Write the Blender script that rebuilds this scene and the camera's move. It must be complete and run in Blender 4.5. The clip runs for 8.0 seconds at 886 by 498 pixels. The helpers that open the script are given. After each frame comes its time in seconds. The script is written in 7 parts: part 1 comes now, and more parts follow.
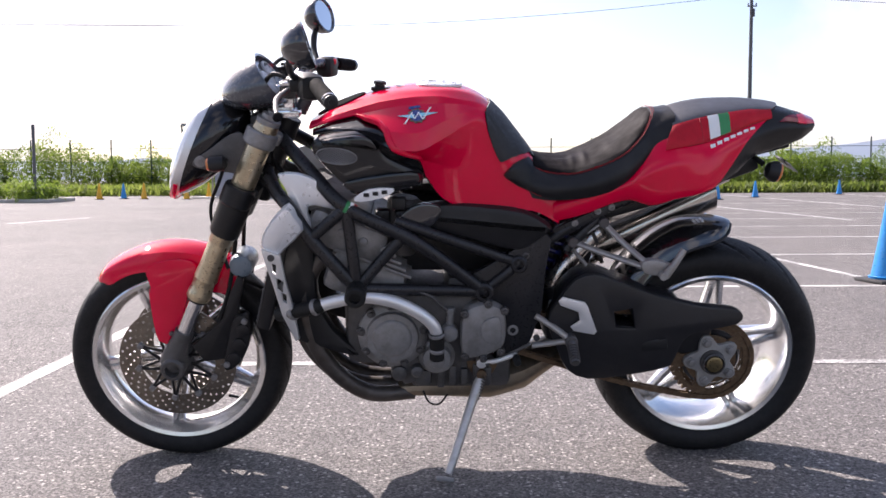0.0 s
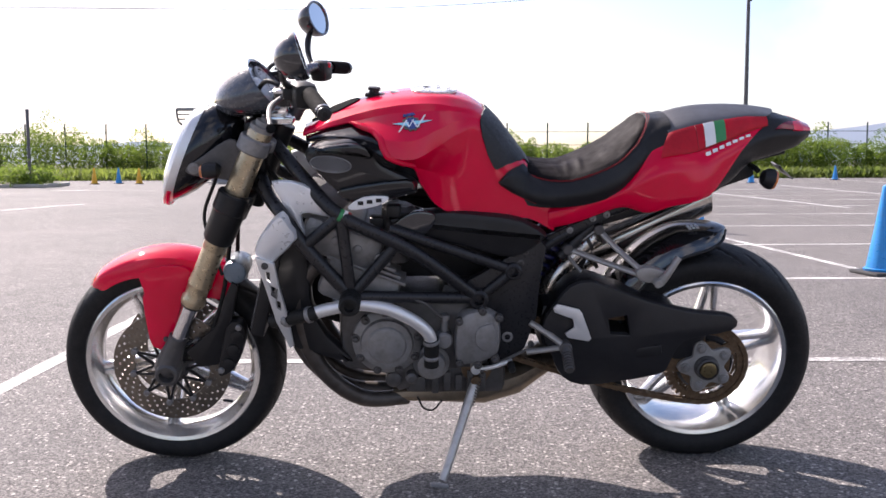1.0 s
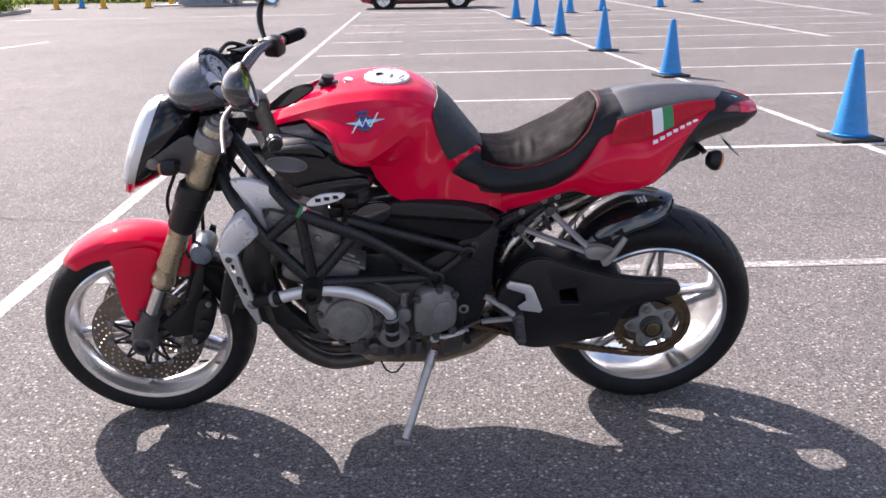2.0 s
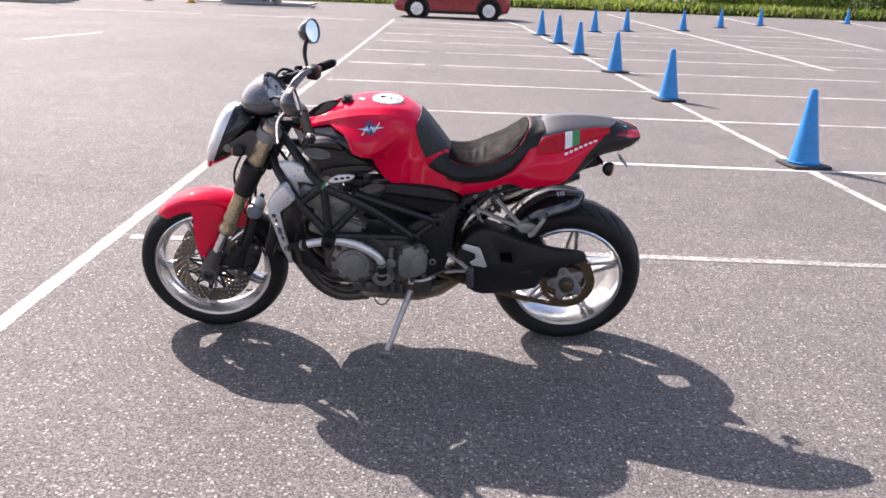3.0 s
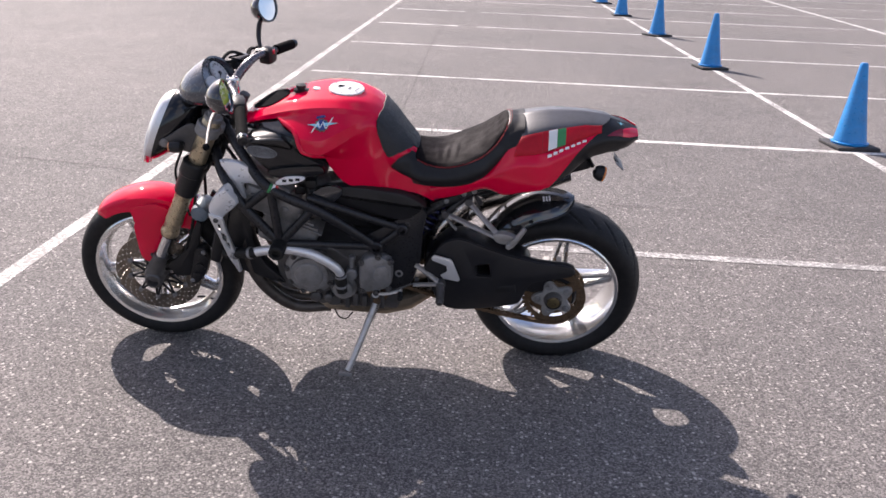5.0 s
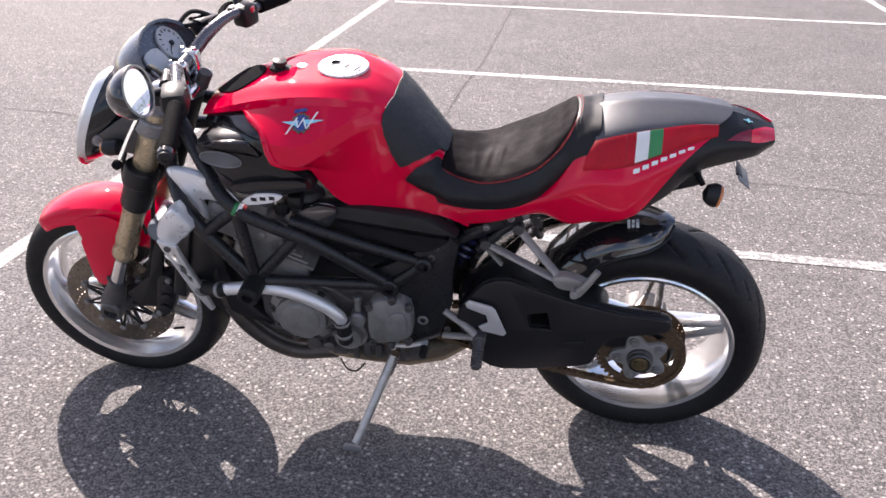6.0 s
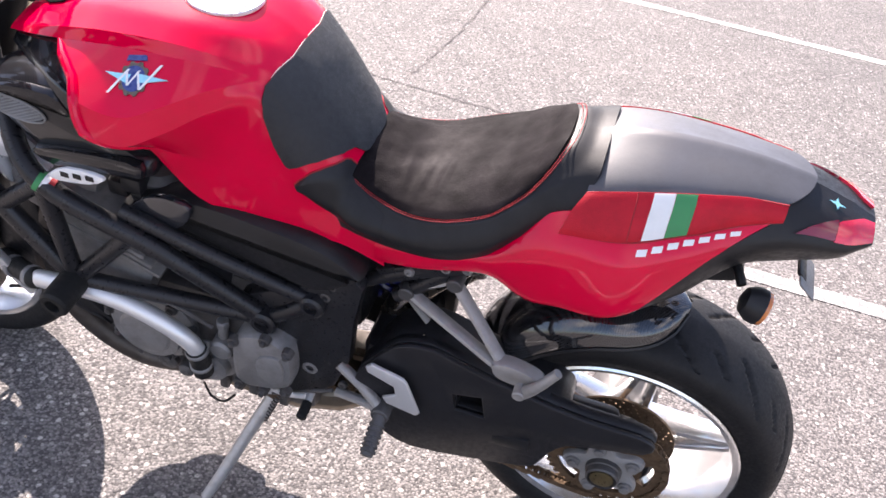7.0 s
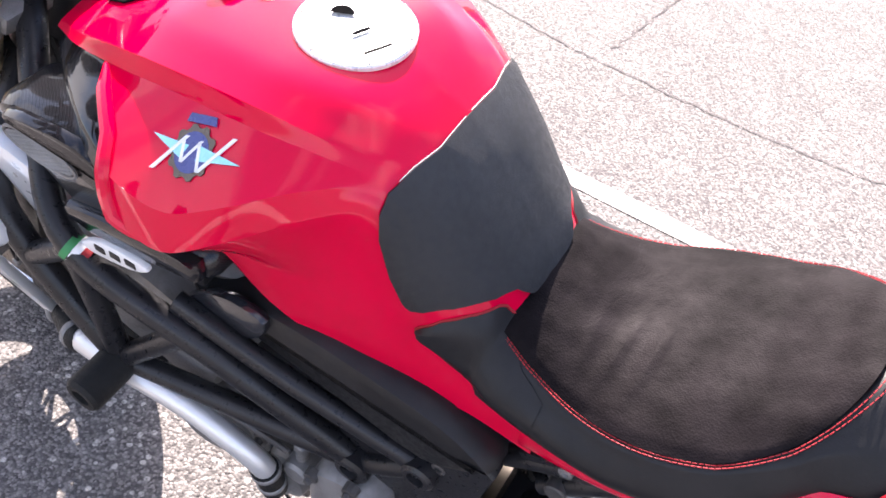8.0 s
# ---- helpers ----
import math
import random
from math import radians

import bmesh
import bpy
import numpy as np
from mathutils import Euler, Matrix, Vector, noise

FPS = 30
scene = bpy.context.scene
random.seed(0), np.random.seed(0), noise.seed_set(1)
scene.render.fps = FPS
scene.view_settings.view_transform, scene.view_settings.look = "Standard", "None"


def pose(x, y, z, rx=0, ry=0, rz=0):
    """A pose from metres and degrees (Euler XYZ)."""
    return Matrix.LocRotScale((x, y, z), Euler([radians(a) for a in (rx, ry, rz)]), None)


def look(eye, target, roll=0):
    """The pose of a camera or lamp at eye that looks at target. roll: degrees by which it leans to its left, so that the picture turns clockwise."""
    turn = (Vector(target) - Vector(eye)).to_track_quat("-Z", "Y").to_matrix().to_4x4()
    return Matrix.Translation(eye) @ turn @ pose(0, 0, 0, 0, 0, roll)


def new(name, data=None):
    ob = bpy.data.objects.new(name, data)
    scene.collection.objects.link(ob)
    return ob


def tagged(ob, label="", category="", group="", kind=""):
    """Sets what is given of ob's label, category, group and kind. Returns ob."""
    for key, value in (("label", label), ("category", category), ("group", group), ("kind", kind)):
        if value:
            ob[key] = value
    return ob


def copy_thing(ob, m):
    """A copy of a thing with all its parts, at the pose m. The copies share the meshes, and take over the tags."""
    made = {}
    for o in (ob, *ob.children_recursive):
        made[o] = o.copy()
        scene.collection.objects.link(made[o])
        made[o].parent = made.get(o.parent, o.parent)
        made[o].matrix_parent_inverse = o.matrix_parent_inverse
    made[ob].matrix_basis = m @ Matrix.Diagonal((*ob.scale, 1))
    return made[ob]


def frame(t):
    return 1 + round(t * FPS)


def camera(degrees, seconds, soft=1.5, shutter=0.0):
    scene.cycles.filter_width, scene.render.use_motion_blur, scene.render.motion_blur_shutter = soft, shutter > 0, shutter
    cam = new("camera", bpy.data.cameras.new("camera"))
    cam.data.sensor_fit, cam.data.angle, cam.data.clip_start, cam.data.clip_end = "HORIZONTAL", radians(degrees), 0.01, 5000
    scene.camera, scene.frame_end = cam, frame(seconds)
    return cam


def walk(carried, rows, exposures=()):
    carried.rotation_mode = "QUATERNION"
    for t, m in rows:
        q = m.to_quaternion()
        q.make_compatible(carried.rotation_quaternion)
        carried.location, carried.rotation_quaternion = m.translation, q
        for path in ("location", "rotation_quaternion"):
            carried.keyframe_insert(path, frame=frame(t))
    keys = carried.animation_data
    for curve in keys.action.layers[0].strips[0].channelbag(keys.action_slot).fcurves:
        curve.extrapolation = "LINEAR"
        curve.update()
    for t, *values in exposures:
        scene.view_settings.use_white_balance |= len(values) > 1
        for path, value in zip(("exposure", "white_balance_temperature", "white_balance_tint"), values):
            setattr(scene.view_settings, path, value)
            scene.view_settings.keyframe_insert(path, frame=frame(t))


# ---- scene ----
# ---- camera and walk ----
cam = camera(52.0, 8.0, soft=1.6)
ROWS = [
    (0.0, -0.280, -0.588, 0.749, 85.61, 0.24, 0.08),
    (0.5, -0.281, -0.587, 0.751, 85.36, 0.24, 0.05),
    (1.0, -0.276, -0.578, 0.805, 84.59, 0.16, -0.16),
    (1.2, -0.267, -0.563, 0.894, 81.57, 0.82, -0.49),
    (1.5, -0.251, -0.536, 1.021, 77.22, 1.64, -1.26),
    (1.7, -0.246, -0.502, 1.121, 74.15, 1.43, -1.73),
    (2.8, -0.073, -1.382, 1.379, 72.06, -1.12, 0.92),
    (3.0, -0.063, -1.640, 1.420, 73.21, -2.13, 0.80),
    (3.5, 0.017, -2.206, 1.513, 74.55, -2.14, 0.11),
    (4.0, 0.070, -2.072, 1.509, 74.20, -3.81, 0.96),
    (4.2, 0.103, -1.919, 1.508, 73.50, -3.52, 2.26),
    (5.3, 0.238, -0.881, 1.473, 68.92, -1.37, 5.13),
    (5.5, 0.276, -0.687, 1.485, 67.74, -1.40, 8.30),
    (6.0, 0.286, -0.237, 1.451, 65.38, -0.77, 10.78),
    (6.5, 0.348, 0.192, 1.435, 61.29, -3.02, 11.68),
    (7.0, 0.309, 0.536, 1.419, 56.91, -8.93, 17.28),
    (7.5, 0.199, 0.805, 1.381, 53.37, -7.71, 22.32),
    (8.0, 0.097, 1.033, 1.365, 49.53, -10.89, 31.19),
]
EXPOSURES = [(0.0, 0.91, 6560, 20), (1.0, 0.91, 6560, 20), (1.7, 0.95, 6560, 20), (2.8, 1.01, 6680, 20), (3.0, 1.02, 6700, 20), (3.5, 0.76, 6700, 20), (4.0, 0.73, 6680, 20), (5.5, 0.80, 6660, 20), (6.0, 1.04, 6680, 20), (6.5, 1.42, 6720, 20), (7.0, 1.66, 6760, 20), (7.5, 1.90, 6780, 20), (8.0, 2.05, 6780, 20)]
walk(cam, [(t, pose(x, y, z, rx, ry, rz)) for t, x, y, z, rx, ry, rz in ROWS], EXPOSURES)

# ---- world and sun ----
SUN_TO = Vector((-0.64, 0.857, 0.896)).normalized()
world = bpy.data.worlds.new("sky")
scene.world = world
world.use_nodes = True
wn, wl = world.node_tree.nodes, world.node_tree.links
sky = wn.new("ShaderNodeTexSky")
sky.sky_type, sky.sun_disc = "NISHITA", False
sky.sun_elevation = math.asin(SUN_TO.z)
sky.sun_rotation = math.atan2(SUN_TO.x, SUN_TO.y)
sky.dust_density, sky.air_density = 1.5, 0.85
sky_co = wn.new("ShaderNodeTexCoord")
cloud = wn.new("ShaderNodeTexNoise")
cloud.inputs["Scale"].default_value, cloud.inputs["Detail"].default_value, cloud.inputs["Roughness"].default_value = 2.6, 7.0, 0.56
cloud_cover = wn.new("ShaderNodeValToRGB")
cloud_cover.color_ramp.elements[0].position, cloud_cover.color_ramp.elements[1].position = 0.50, 0.66
sky_mix = wn.new("ShaderNodeMix")
sky_mix.data_type = "RGBA"
sky_mix.inputs[7].default_value = (5.2, 5.25, 5.5, 1)
wl.new(sky_co.outputs["Generated"], cloud.inputs["Vector"])
wl.new(cloud.outputs["Fac"], cloud_cover.inputs[0])
wl.new(cloud_cover.outputs[0], sky_mix.inputs[0])
wl.new(sky.outputs[0], sky_mix.inputs[6])
wl.new(sky_mix.outputs[2], wn["Background"].inputs[0])
wn["Background"].inputs[1].default_value = 0.115
sun_lamp = bpy.data.lights.new("sun", "SUN")
sun_lamp.energy, sun_lamp.angle, sun_lamp.color = 4.8, radians(0.53), (1.0, 0.95, 0.88)
sun = new("sun", sun_lamp)
sun.matrix_world = look(SUN_TO * 60, (0, 0, 0))
# ---- helpers for meshes ----
def part(name, bm, material, parent=None, label="", smooth=35, recalc=True):
    """Links a bmesh as one mesh object under a thing or part."""
    me = bpy.data.meshes.new(name)
    if recalc:
        bmesh.ops.recalc_face_normals(bm, faces=bm.faces)
    bm.to_mesh(me)
    bm.free()
    me.materials.append(material)
    if smooth:
        me.polygons.foreach_set("use_smooth", [True] * len(me.polygons))
        me.set_sharp_from_angle(angle=radians(smooth))
    ob = new(name, me)
    ob.parent = parent
    return tagged(ob, label)


def thing(name, label, category, m=None, group="", kind=""):
    ob = new(name)
    ob.empty_display_size = 0.1
    if m is not None:
        ob.matrix_world = m
    return tagged(ob, label, category, group, kind)


def ring_faces(bm, rings, closed=True, cap=True):
    vs = [[bm.verts.new(p) for p in r] for r in rings]
    n = len(vs[0])
    for a, b in zip(vs, vs[1:]):
        for i in range(n if closed else n - 1):
            j = (i + 1) % n
            bm.faces.new((a[i], a[j], b[j], b[i]))
    if cap and closed:
        bm.faces.new(vs[0][::-1])
        bm.faces.new(vs[-1])
    return vs


def frame_of(d):
    d = Vector(d).normalized()
    u = d.cross(Vector((0, 0, 1)))
    if u.length < 1e-3:
        u = d.cross(Vector((0, 1, 0)))
    u.normalize()
    return u, u.cross(d).normalized()


def spline(pts, n):
    """Catmull-Rom through the points, n steps to each stretch."""
    p = [Vector(q) for q in pts]
    p = [p[0] * 2 - p[1], *p, p[-1] * 2 - p[-2]]
    out = []
    for i in range(1, len(p) - 2):
        for k in range(n):
            t = k / n
            out.append(0.5 * (2 * p[i] + (p[i + 1] - p[i - 1]) * t + (2 * p[i - 1] - 5 * p[i] + 4 * p[i + 1] - p[i + 2]) * t * t
                              + (3 * p[i] - p[i - 1] - 3 * p[i + 1] + p[i + 2]) * t ** 3))
    return out + [p[-2]]


def tube(bm, pts, r, seg=14, n=6, flat=1.0):
    """A round bar along a smooth curve; r may be one radius or one for each point."""
    path = spline(pts, n) if n > 1 and len(pts) > 2 else [Vector(p) for p in pts]
    rs = r if isinstance(r, (list, tuple)) else [r] * len(pts)
    rings, prev = [], None
    for i, p in enumerate(path):
        d = path[min(i + 1, len(path) - 1)] - path[max(i - 1, 0)]
        u, v = frame_of(d)
        if prev is not None:
            u = (prev - d.normalized() * prev.dot(d.normalized())).normalized()
            v = u.cross(d).normalized()
        prev = u
        f = i / (len(path) - 1) * (len(rs) - 1)
        k = min(int(f), len(rs) - 2) if len(rs) > 1 else 0
        rad = rs[k] + (rs[min(k + 1, len(rs) - 1)] - rs[k]) * (f - k)
        rings.append([p + rad * (u * math.cos(a) + v * flat * math.sin(a)) for a in (2 * math.pi * j / seg for j in range(seg))])
    ring_faces(bm, rings)
    return bm


def turned(bm, centre, axis, profile, seg=32, cap=True):
    """A body turned about an axis: profile of (along, radius)."""
    c, d = Vector(centre), Vector(axis).normalized()
    u, v = frame_of(d)
    rings = [[c + d * h + max(r, 1e-4) * (u * math.cos(a) + v * math.sin(a)) for a in (2 * math.pi * j / seg for j in range(seg))] for h, r in profile]
    ring_faces(bm, rings, cap=cap)
    return bm


def rod(bm, a, b, r, seg=16, bevel=0.002):
    a, b = Vector(a), Vector(b)
    n = (b - a).length
    e = min(bevel, r * 0.4, n * 0.3)
    return turned(bm, a, b - a, [(0, r - e), (e, r), (n - e, r), (n, r - e)], seg)


def block(bm, centre, size, bevel=0.004, rot=None, seg=2):
    b2 = bmesh.new()
    bmesh.ops.create_cube(b2, size=1)
    bmesh.ops.scale(b2, vec=size, verts=b2.verts)
    if bevel:
        bmesh.ops.bevel(b2, geom=list(b2.edges), offset=min(bevel, min(size) * 0.45), segments=seg, profile=0.5, affect="EDGES")
    m = Matrix.Translation(centre) @ (rot.to_4x4() if rot is not None else Matrix())
    bmesh.ops.transform(b2, matrix=m, verts=b2.verts)
    merge(bm, b2)
    return bm


def merge(bm, b2):
    """Adds the mesh b2 to bm and frees b2."""
    idx = {}
    for v in b2.verts:
        idx[v] = bm.verts.new(v.co)
    for f in b2.faces:
        bm.faces.new([idx[v] for v in f.verts])
    b2.free()


def prism(bm, outline, y0, y1, holes=(), bevel=0.003, place=None):
    """A plate in the x-z plane from y0 to y1, with holes through it; place moves it elsewhere."""
    b2 = bmesh.new()
    edges = []
    for loop in (outline, *holes):
        vs = [b2.verts.new((x, y0, z)) for x, z in loop]
        edges += [b2.edges.new((vs[i], vs[(i + 1) % len(vs)])) for i in range(len(vs))]
    bmesh.ops.triangle_fill(b2, use_beauty=True, use_dissolve=True, edges=edges)
    base = list(b2.faces)
    ext = bmesh.ops.extrude_face_region(b2, geom=base, use_keep_orig=True)
    bmesh.ops.translate(b2, vec=(0, y1 - y0, 0), verts=[g for g in ext["geom"] if isinstance(g, bmesh.types.BMVert)])
    bmesh.ops.recalc_face_normals(b2, faces=b2.faces)
    if bevel:
        rim = [e for e in b2.edges if len(e.link_faces) == 2 and e.calc_face_angle(0) > 1.0 and abs(e.verts[0].co.y - e.verts[1].co.y) < 1e-6]
        bmesh.ops.bevel(b2, geom=rim, offset=bevel, segments=2, profile=0.5, affect="EDGES")
    if place is not None:
        bmesh.ops.transform(b2, matrix=place, verts=b2.verts)
    merge(bm, b2)
    return bm


def smooth_loop(pts, n=4):
    """A rounded closed outline through the points (x, z)."""
    p = [Vector((a, 0, b)) for a, b in pts]
    k = len(p)
    out = []
    for i in range(k):
        p0, p1, p2, p3 = p[i - 1], p[i], p[(i + 1) % k], p[(i + 2) % k]
        for j in range(n):
            t = j / n
            q = 0.5 * (2 * p1 + (p2 - p0) * t + (2 * p0 - 5 * p1 + 4 * p2 - p3) * t * t + (3 * p1 - p0 - 3 * p2 + p3) * t ** 3)
            out.append((q.x, q.z))
    return out


class Skin:
    """A smooth skin over stations (x, [(y, z), ...]) of half sections."""
    def __init__(self, sharp, stations, fade=False):
        self.sharp, self.fade = sharp, fade
        self.xs = [s[0] for s in stations]
        self.sec = [[Vector((s[0], y, z)) for y, z in s[1]] for s in stations]
        self.n = len(self.sec[0]) - 1

    @staticmethod
    def cr(p, f):
        i = min(max(int(f), 0), len(p) - 2)
        t = f - i
        p1, p2 = p[i], p[i + 1]
        p0 = p[i - 1] if i else p1 * 2 - p2
        p3 = p[i + 2] if i + 2 < len(p) else p2 * 2 - p1
        return 0.5 * (2 * p1 + (p2 - p0) * t + (2 * p0 - 5 * p1 + 4 * p2 - p3) * t * t + (3 * p1 - p0 - 3 * p2 + p3) * t ** 3)

    def at(self, x, v, side=-1):
        xs = self.xs
        x = min(max(x, xs[0]), xs[-1])
        i = 0
        while i < len(xs) - 2 and x > xs[i + 1]:
            i += 1
        f = i + (x - xs[i]) / (xs[i + 1] - xs[i])
        q = [self.cr([s[k] for s in self.sec], f) for k in range(self.n + 1)]
        p = self.cr(q, v)
        if self.sharp:
            j = min(int(v), self.n - 1)
            flat = q[j].lerp(q[j + 1], v - j)
            keep = self.sharp * min(1.0, max(0.0, v - 0.6)) * min(1.0, max(0.0, (0.10 - x) / 0.08 if self.fade else 1.0))
            p = p.lerp(flat, keep)
        return Vector((x, side * max(p.y, 0), p.z))

    def out(self, x, v, d, side=-1):
        e = 0.004
        a = self.at(x + e, v, side) - self.at(x - e, v, side)
        b = self.at(x, min(v + 0.05, self.n), side) - self.at(x, max(v - 0.05, 0), side)
        nrm = a.cross(b)
        if nrm.length < 1e-9:
            nrm = Vector((0, 0, 1))
        nrm.normalize()
        p = self.at(x, v, side)
        mid = self.at(x, self.n * 0.75, side)
        if nrm.dot(Vector((0, p.y, p.z - mid.z + 0.02))) < 0:
            nrm.negate()
        return p + nrm * d


def sheet(bm, grid, thick=0.0):
    """Faces over a grid of points; thick gives it a back at that depth along the normals."""
    vs = [[bm.verts.new(p) for p in row] for row in grid]
    fs = []
    for a, b in zip(vs, vs[1:]):
        for i in range(len(a) - 1):
            fs.append(bm.faces.new((a[i], a[i + 1], b[i + 1], b[i])))
    if thick:
        bmesh.ops.recalc_face_normals(bm, faces=fs)
        bmesh.ops.solidify(bm, geom=fs, thickness=thick)
    return bm


def span(a, b, n):
    return [a + (b - a) * i / (n - 1) for i in range(n)]


def patch(bm, skin, xs_of, v0, v1, d, nx=24, nv=16, both=False, thick=0.003, side=-1):
    """A piece of a skin, from xs_of(v)[0] to xs_of(v)[1], proud of it by d; both: over the middle from side to side."""
    vs = span(v0, v1, nv)
    if both:
        keys = [(v, 1) for v in vs[::-1]] + [(v, -1) for v in vs[1:]]
    else:
        keys = [(v, side) for v in vs]
    grid = []
    for v, s in keys:
        a, b = xs_of(v)
        grid.append([skin.out(x, v, d, s) for x in span(a, b, nx)])
    return sheet(bm, grid, thick)


def along(keys, x):
    """A smooth value at x between keys (x, value)."""
    for (a, u), (b, w) in zip(keys, keys[1:]):
        if x <= b or (b, w) == keys[-1]:
            t = min(1.0, max(0.0, (x - a) / (b - a)))
            return u + (w - u) * t


# ---- materials ----
def ramp(nt, src, c0, c1, p0=0.35, p1=0.65):
    r = nt.nodes.new("ShaderNodeValToRGB")
    r.color_ramp.elements[0].position, r.color_ramp.elements[1].position = p0, p1
    r.color_ramp.elements[0].color, r.color_ramp.elements[1].color = (*c0, 1), (*c1, 1)
    nt.links.new(src, r.inputs[0])
    return r.outputs[0]


def noise_tex(nt, coord, scale, detail=4.0, rough=0.6):
    n = nt.nodes.new("ShaderNodeTexNoise")
    n.inputs["Scale"].default_value, n.inputs["Detail"].default_value, n.inputs["Roughness"].default_value = scale, detail, rough
    nt.links.new(coord, n.inputs["Vector"])
    return n.outputs["Fac"]


def mixed(nt, fac, a, b, mode="MIX"):
    m = nt.nodes.new("ShaderNodeMix")
    m.data_type, m.blend_type = "RGBA", mode
    for sock, val in ((m.inputs[0], fac), (m.inputs[6], a), (m.inputs[7], b)):
        if isinstance(val, (int, float)):
            sock.default_value = val
        elif isinstance(val, tuple):
            sock.default_value = (*val, 1)
        else:
            nt.links.new(val, sock)
    return m.outputs[2]


def material(name):
    m = bpy.data.materials.new(name)
    m.use_nodes = True
    nt = m.node_tree
    bsdf = nt.nodes["Principled BSDF"]
    tc = nt.nodes.new("ShaderNodeTexCoord")
    return m, nt, bsdf, tc.outputs["Object"]


def shade(k, c):
    return tuple(min(1.0, max(0.0, x * k)) for x in c)


def pbr(name, color, rough=0.5, metal=0.0, var=0.18, scale=14.0, grain=0.0, gscale=400.0, coat=0.0, dirt=None, dirt_amount=0.3, rvar=0.12, spec=0.5):
    """A plain surface with stains at one scale, grain at another and uneven gloss."""
    m, nt, bsdf, co = material(name)
    n1 = noise_tex(nt, co, scale)
    n2 = noise_tex(nt, co, scale * 9, 3.0)
    base = ramp(nt, n1, shade(1 - var, color), shade(1 + var, color))
    base = mixed(nt, 0.35, base, ramp(nt, n2, shade(1 - var, color), shade(1 + var, color), 0.3, 0.7))
    if dirt:
        base = mixed(nt, ramp(nt, noise_tex(nt, co, scale * 2.3, 6.0, 0.7), (0, 0, 0), (dirt_amount,) * 3, 0.45, 0.7), base, dirt)
    nt.links.new(base, bsdf.inputs["Base Color"])
    nt.links.new(ramp(nt, n2, (max(rough - rvar, 0.02),) * 3, (min(rough + rvar, 1),) * 3, 0.3, 0.7), bsdf.inputs["Roughness"])
    bsdf.inputs["Metallic"].default_value = metal
    bsdf.inputs["Coat Weight"].default_value = coat
    bsdf.inputs["Coat Roughness"].default_value = 0.04
    bsdf.inputs["Specular IOR Level"].default_value = spec
    if grain:
        b = nt.nodes.new("ShaderNodeBump")
        b.inputs["Strength"].default_value, b.inputs["Distance"].default_value = grain, 0.002
        nt.links.new(noise_tex(nt, co, gscale, 3.0), b.inputs["Height"])
        nt.links.new(b.outputs[0], bsdf.inputs["Normal"])
    return m


def asphalt_material():
    m, nt, bsdf, co = material("asphalt")
    vor = nt.nodes.new("ShaderNodeTexVoronoi")
    vor.inputs["Scale"].default_value = 185.0
    nt.links.new(co, vor.inputs["Vector"])
    sep = nt.nodes.new("ShaderNodeSeparateColor")
    nt.links.new(vor.outputs["Color"], sep.inputs[0])
    chips = nt.nodes.new("ShaderNodeTexVoronoi")
    chips.inputs["Scale"].default_value = 68.0
    nt.links.new(co, chips.inputs["Vector"])
    csep = nt.nodes.new("ShaderNodeSeparateColor")
    nt.links.new(chips.outputs["Color"], csep.inputs[0])
    stone = ramp(nt, sep.outputs[0], (0.09, 0.084, 0.083), (0.30, 0.28, 0.27), 0.1, 0.95)
    bright = mixed(nt, 1.0, ramp(nt, csep.outputs[0], (0, 0, 0), (1, 1, 1), 0.76, 0.86), ramp(nt, chips.outputs["Distance"], (1, 1, 1), (0, 0, 0), 0.32, 0.42), "MULTIPLY")
    dark = mixed(nt, 1.0, ramp(nt, csep.outputs[1], (0, 0, 0), (0.7, 0.7, 0.7), 0.80, 0.84), ramp(nt, chips.outputs["Distance"], (1, 1, 1), (0, 0, 0), 0.32, 0.42), "MULTIPLY")
    stone = mixed(nt, bright, mixed(nt, dark, stone, (0.07, 0.066, 0.066)), (0.54, 0.51, 0.475))
    tar = ramp(nt, vor.outputs["Distance"], (0, 0, 0), (0.5, 0.5, 0.5), 0.42, 0.75)
    base = mixed(nt, tar, stone, (0.06, 0.058, 0.058))
    big = ramp(nt, noise_tex(nt, co, 0.35, 5.0), (0.82, 0.82, 0.82), (1.12, 1.10, 1.08), 0.3, 0.7)
    mid = ramp(nt, noise_tex(nt, co, 4.0, 5.0), (0.9, 0.9, 0.9), (1.08, 1.08, 1.08), 0.3, 0.7)
    base = mixed(nt, 1.0, mixed(nt, 1.0, base, big, "MULTIPLY"), mid, "MULTIPLY")
    nt.links.new(base, bsdf.inputs["Base Color"])
    nt.links.new(ramp(nt, sep.outputs[2], (0.65,) * 3, (0.95,) * 3, 0.1, 0.9), bsdf.inputs["Roughness"])
    bsdf.inputs["Specular IOR Level"].default_value = 0.25
    b = nt.nodes.new("ShaderNodeBump")
    b.inputs["Strength"].default_value, b.inputs["Distance"].default_value = 0.8, 0.004
    h = mixed(nt, 0.4, ramp(nt, vor.outputs["Distance"], (1, 1, 1), (0, 0, 0), 0.1, 0.8), sep.outputs[1])
    nt.links.new(h, b.inputs["Height"])
    nt.links.new(b.outputs[0], bsdf.inputs["Normal"])
    return m


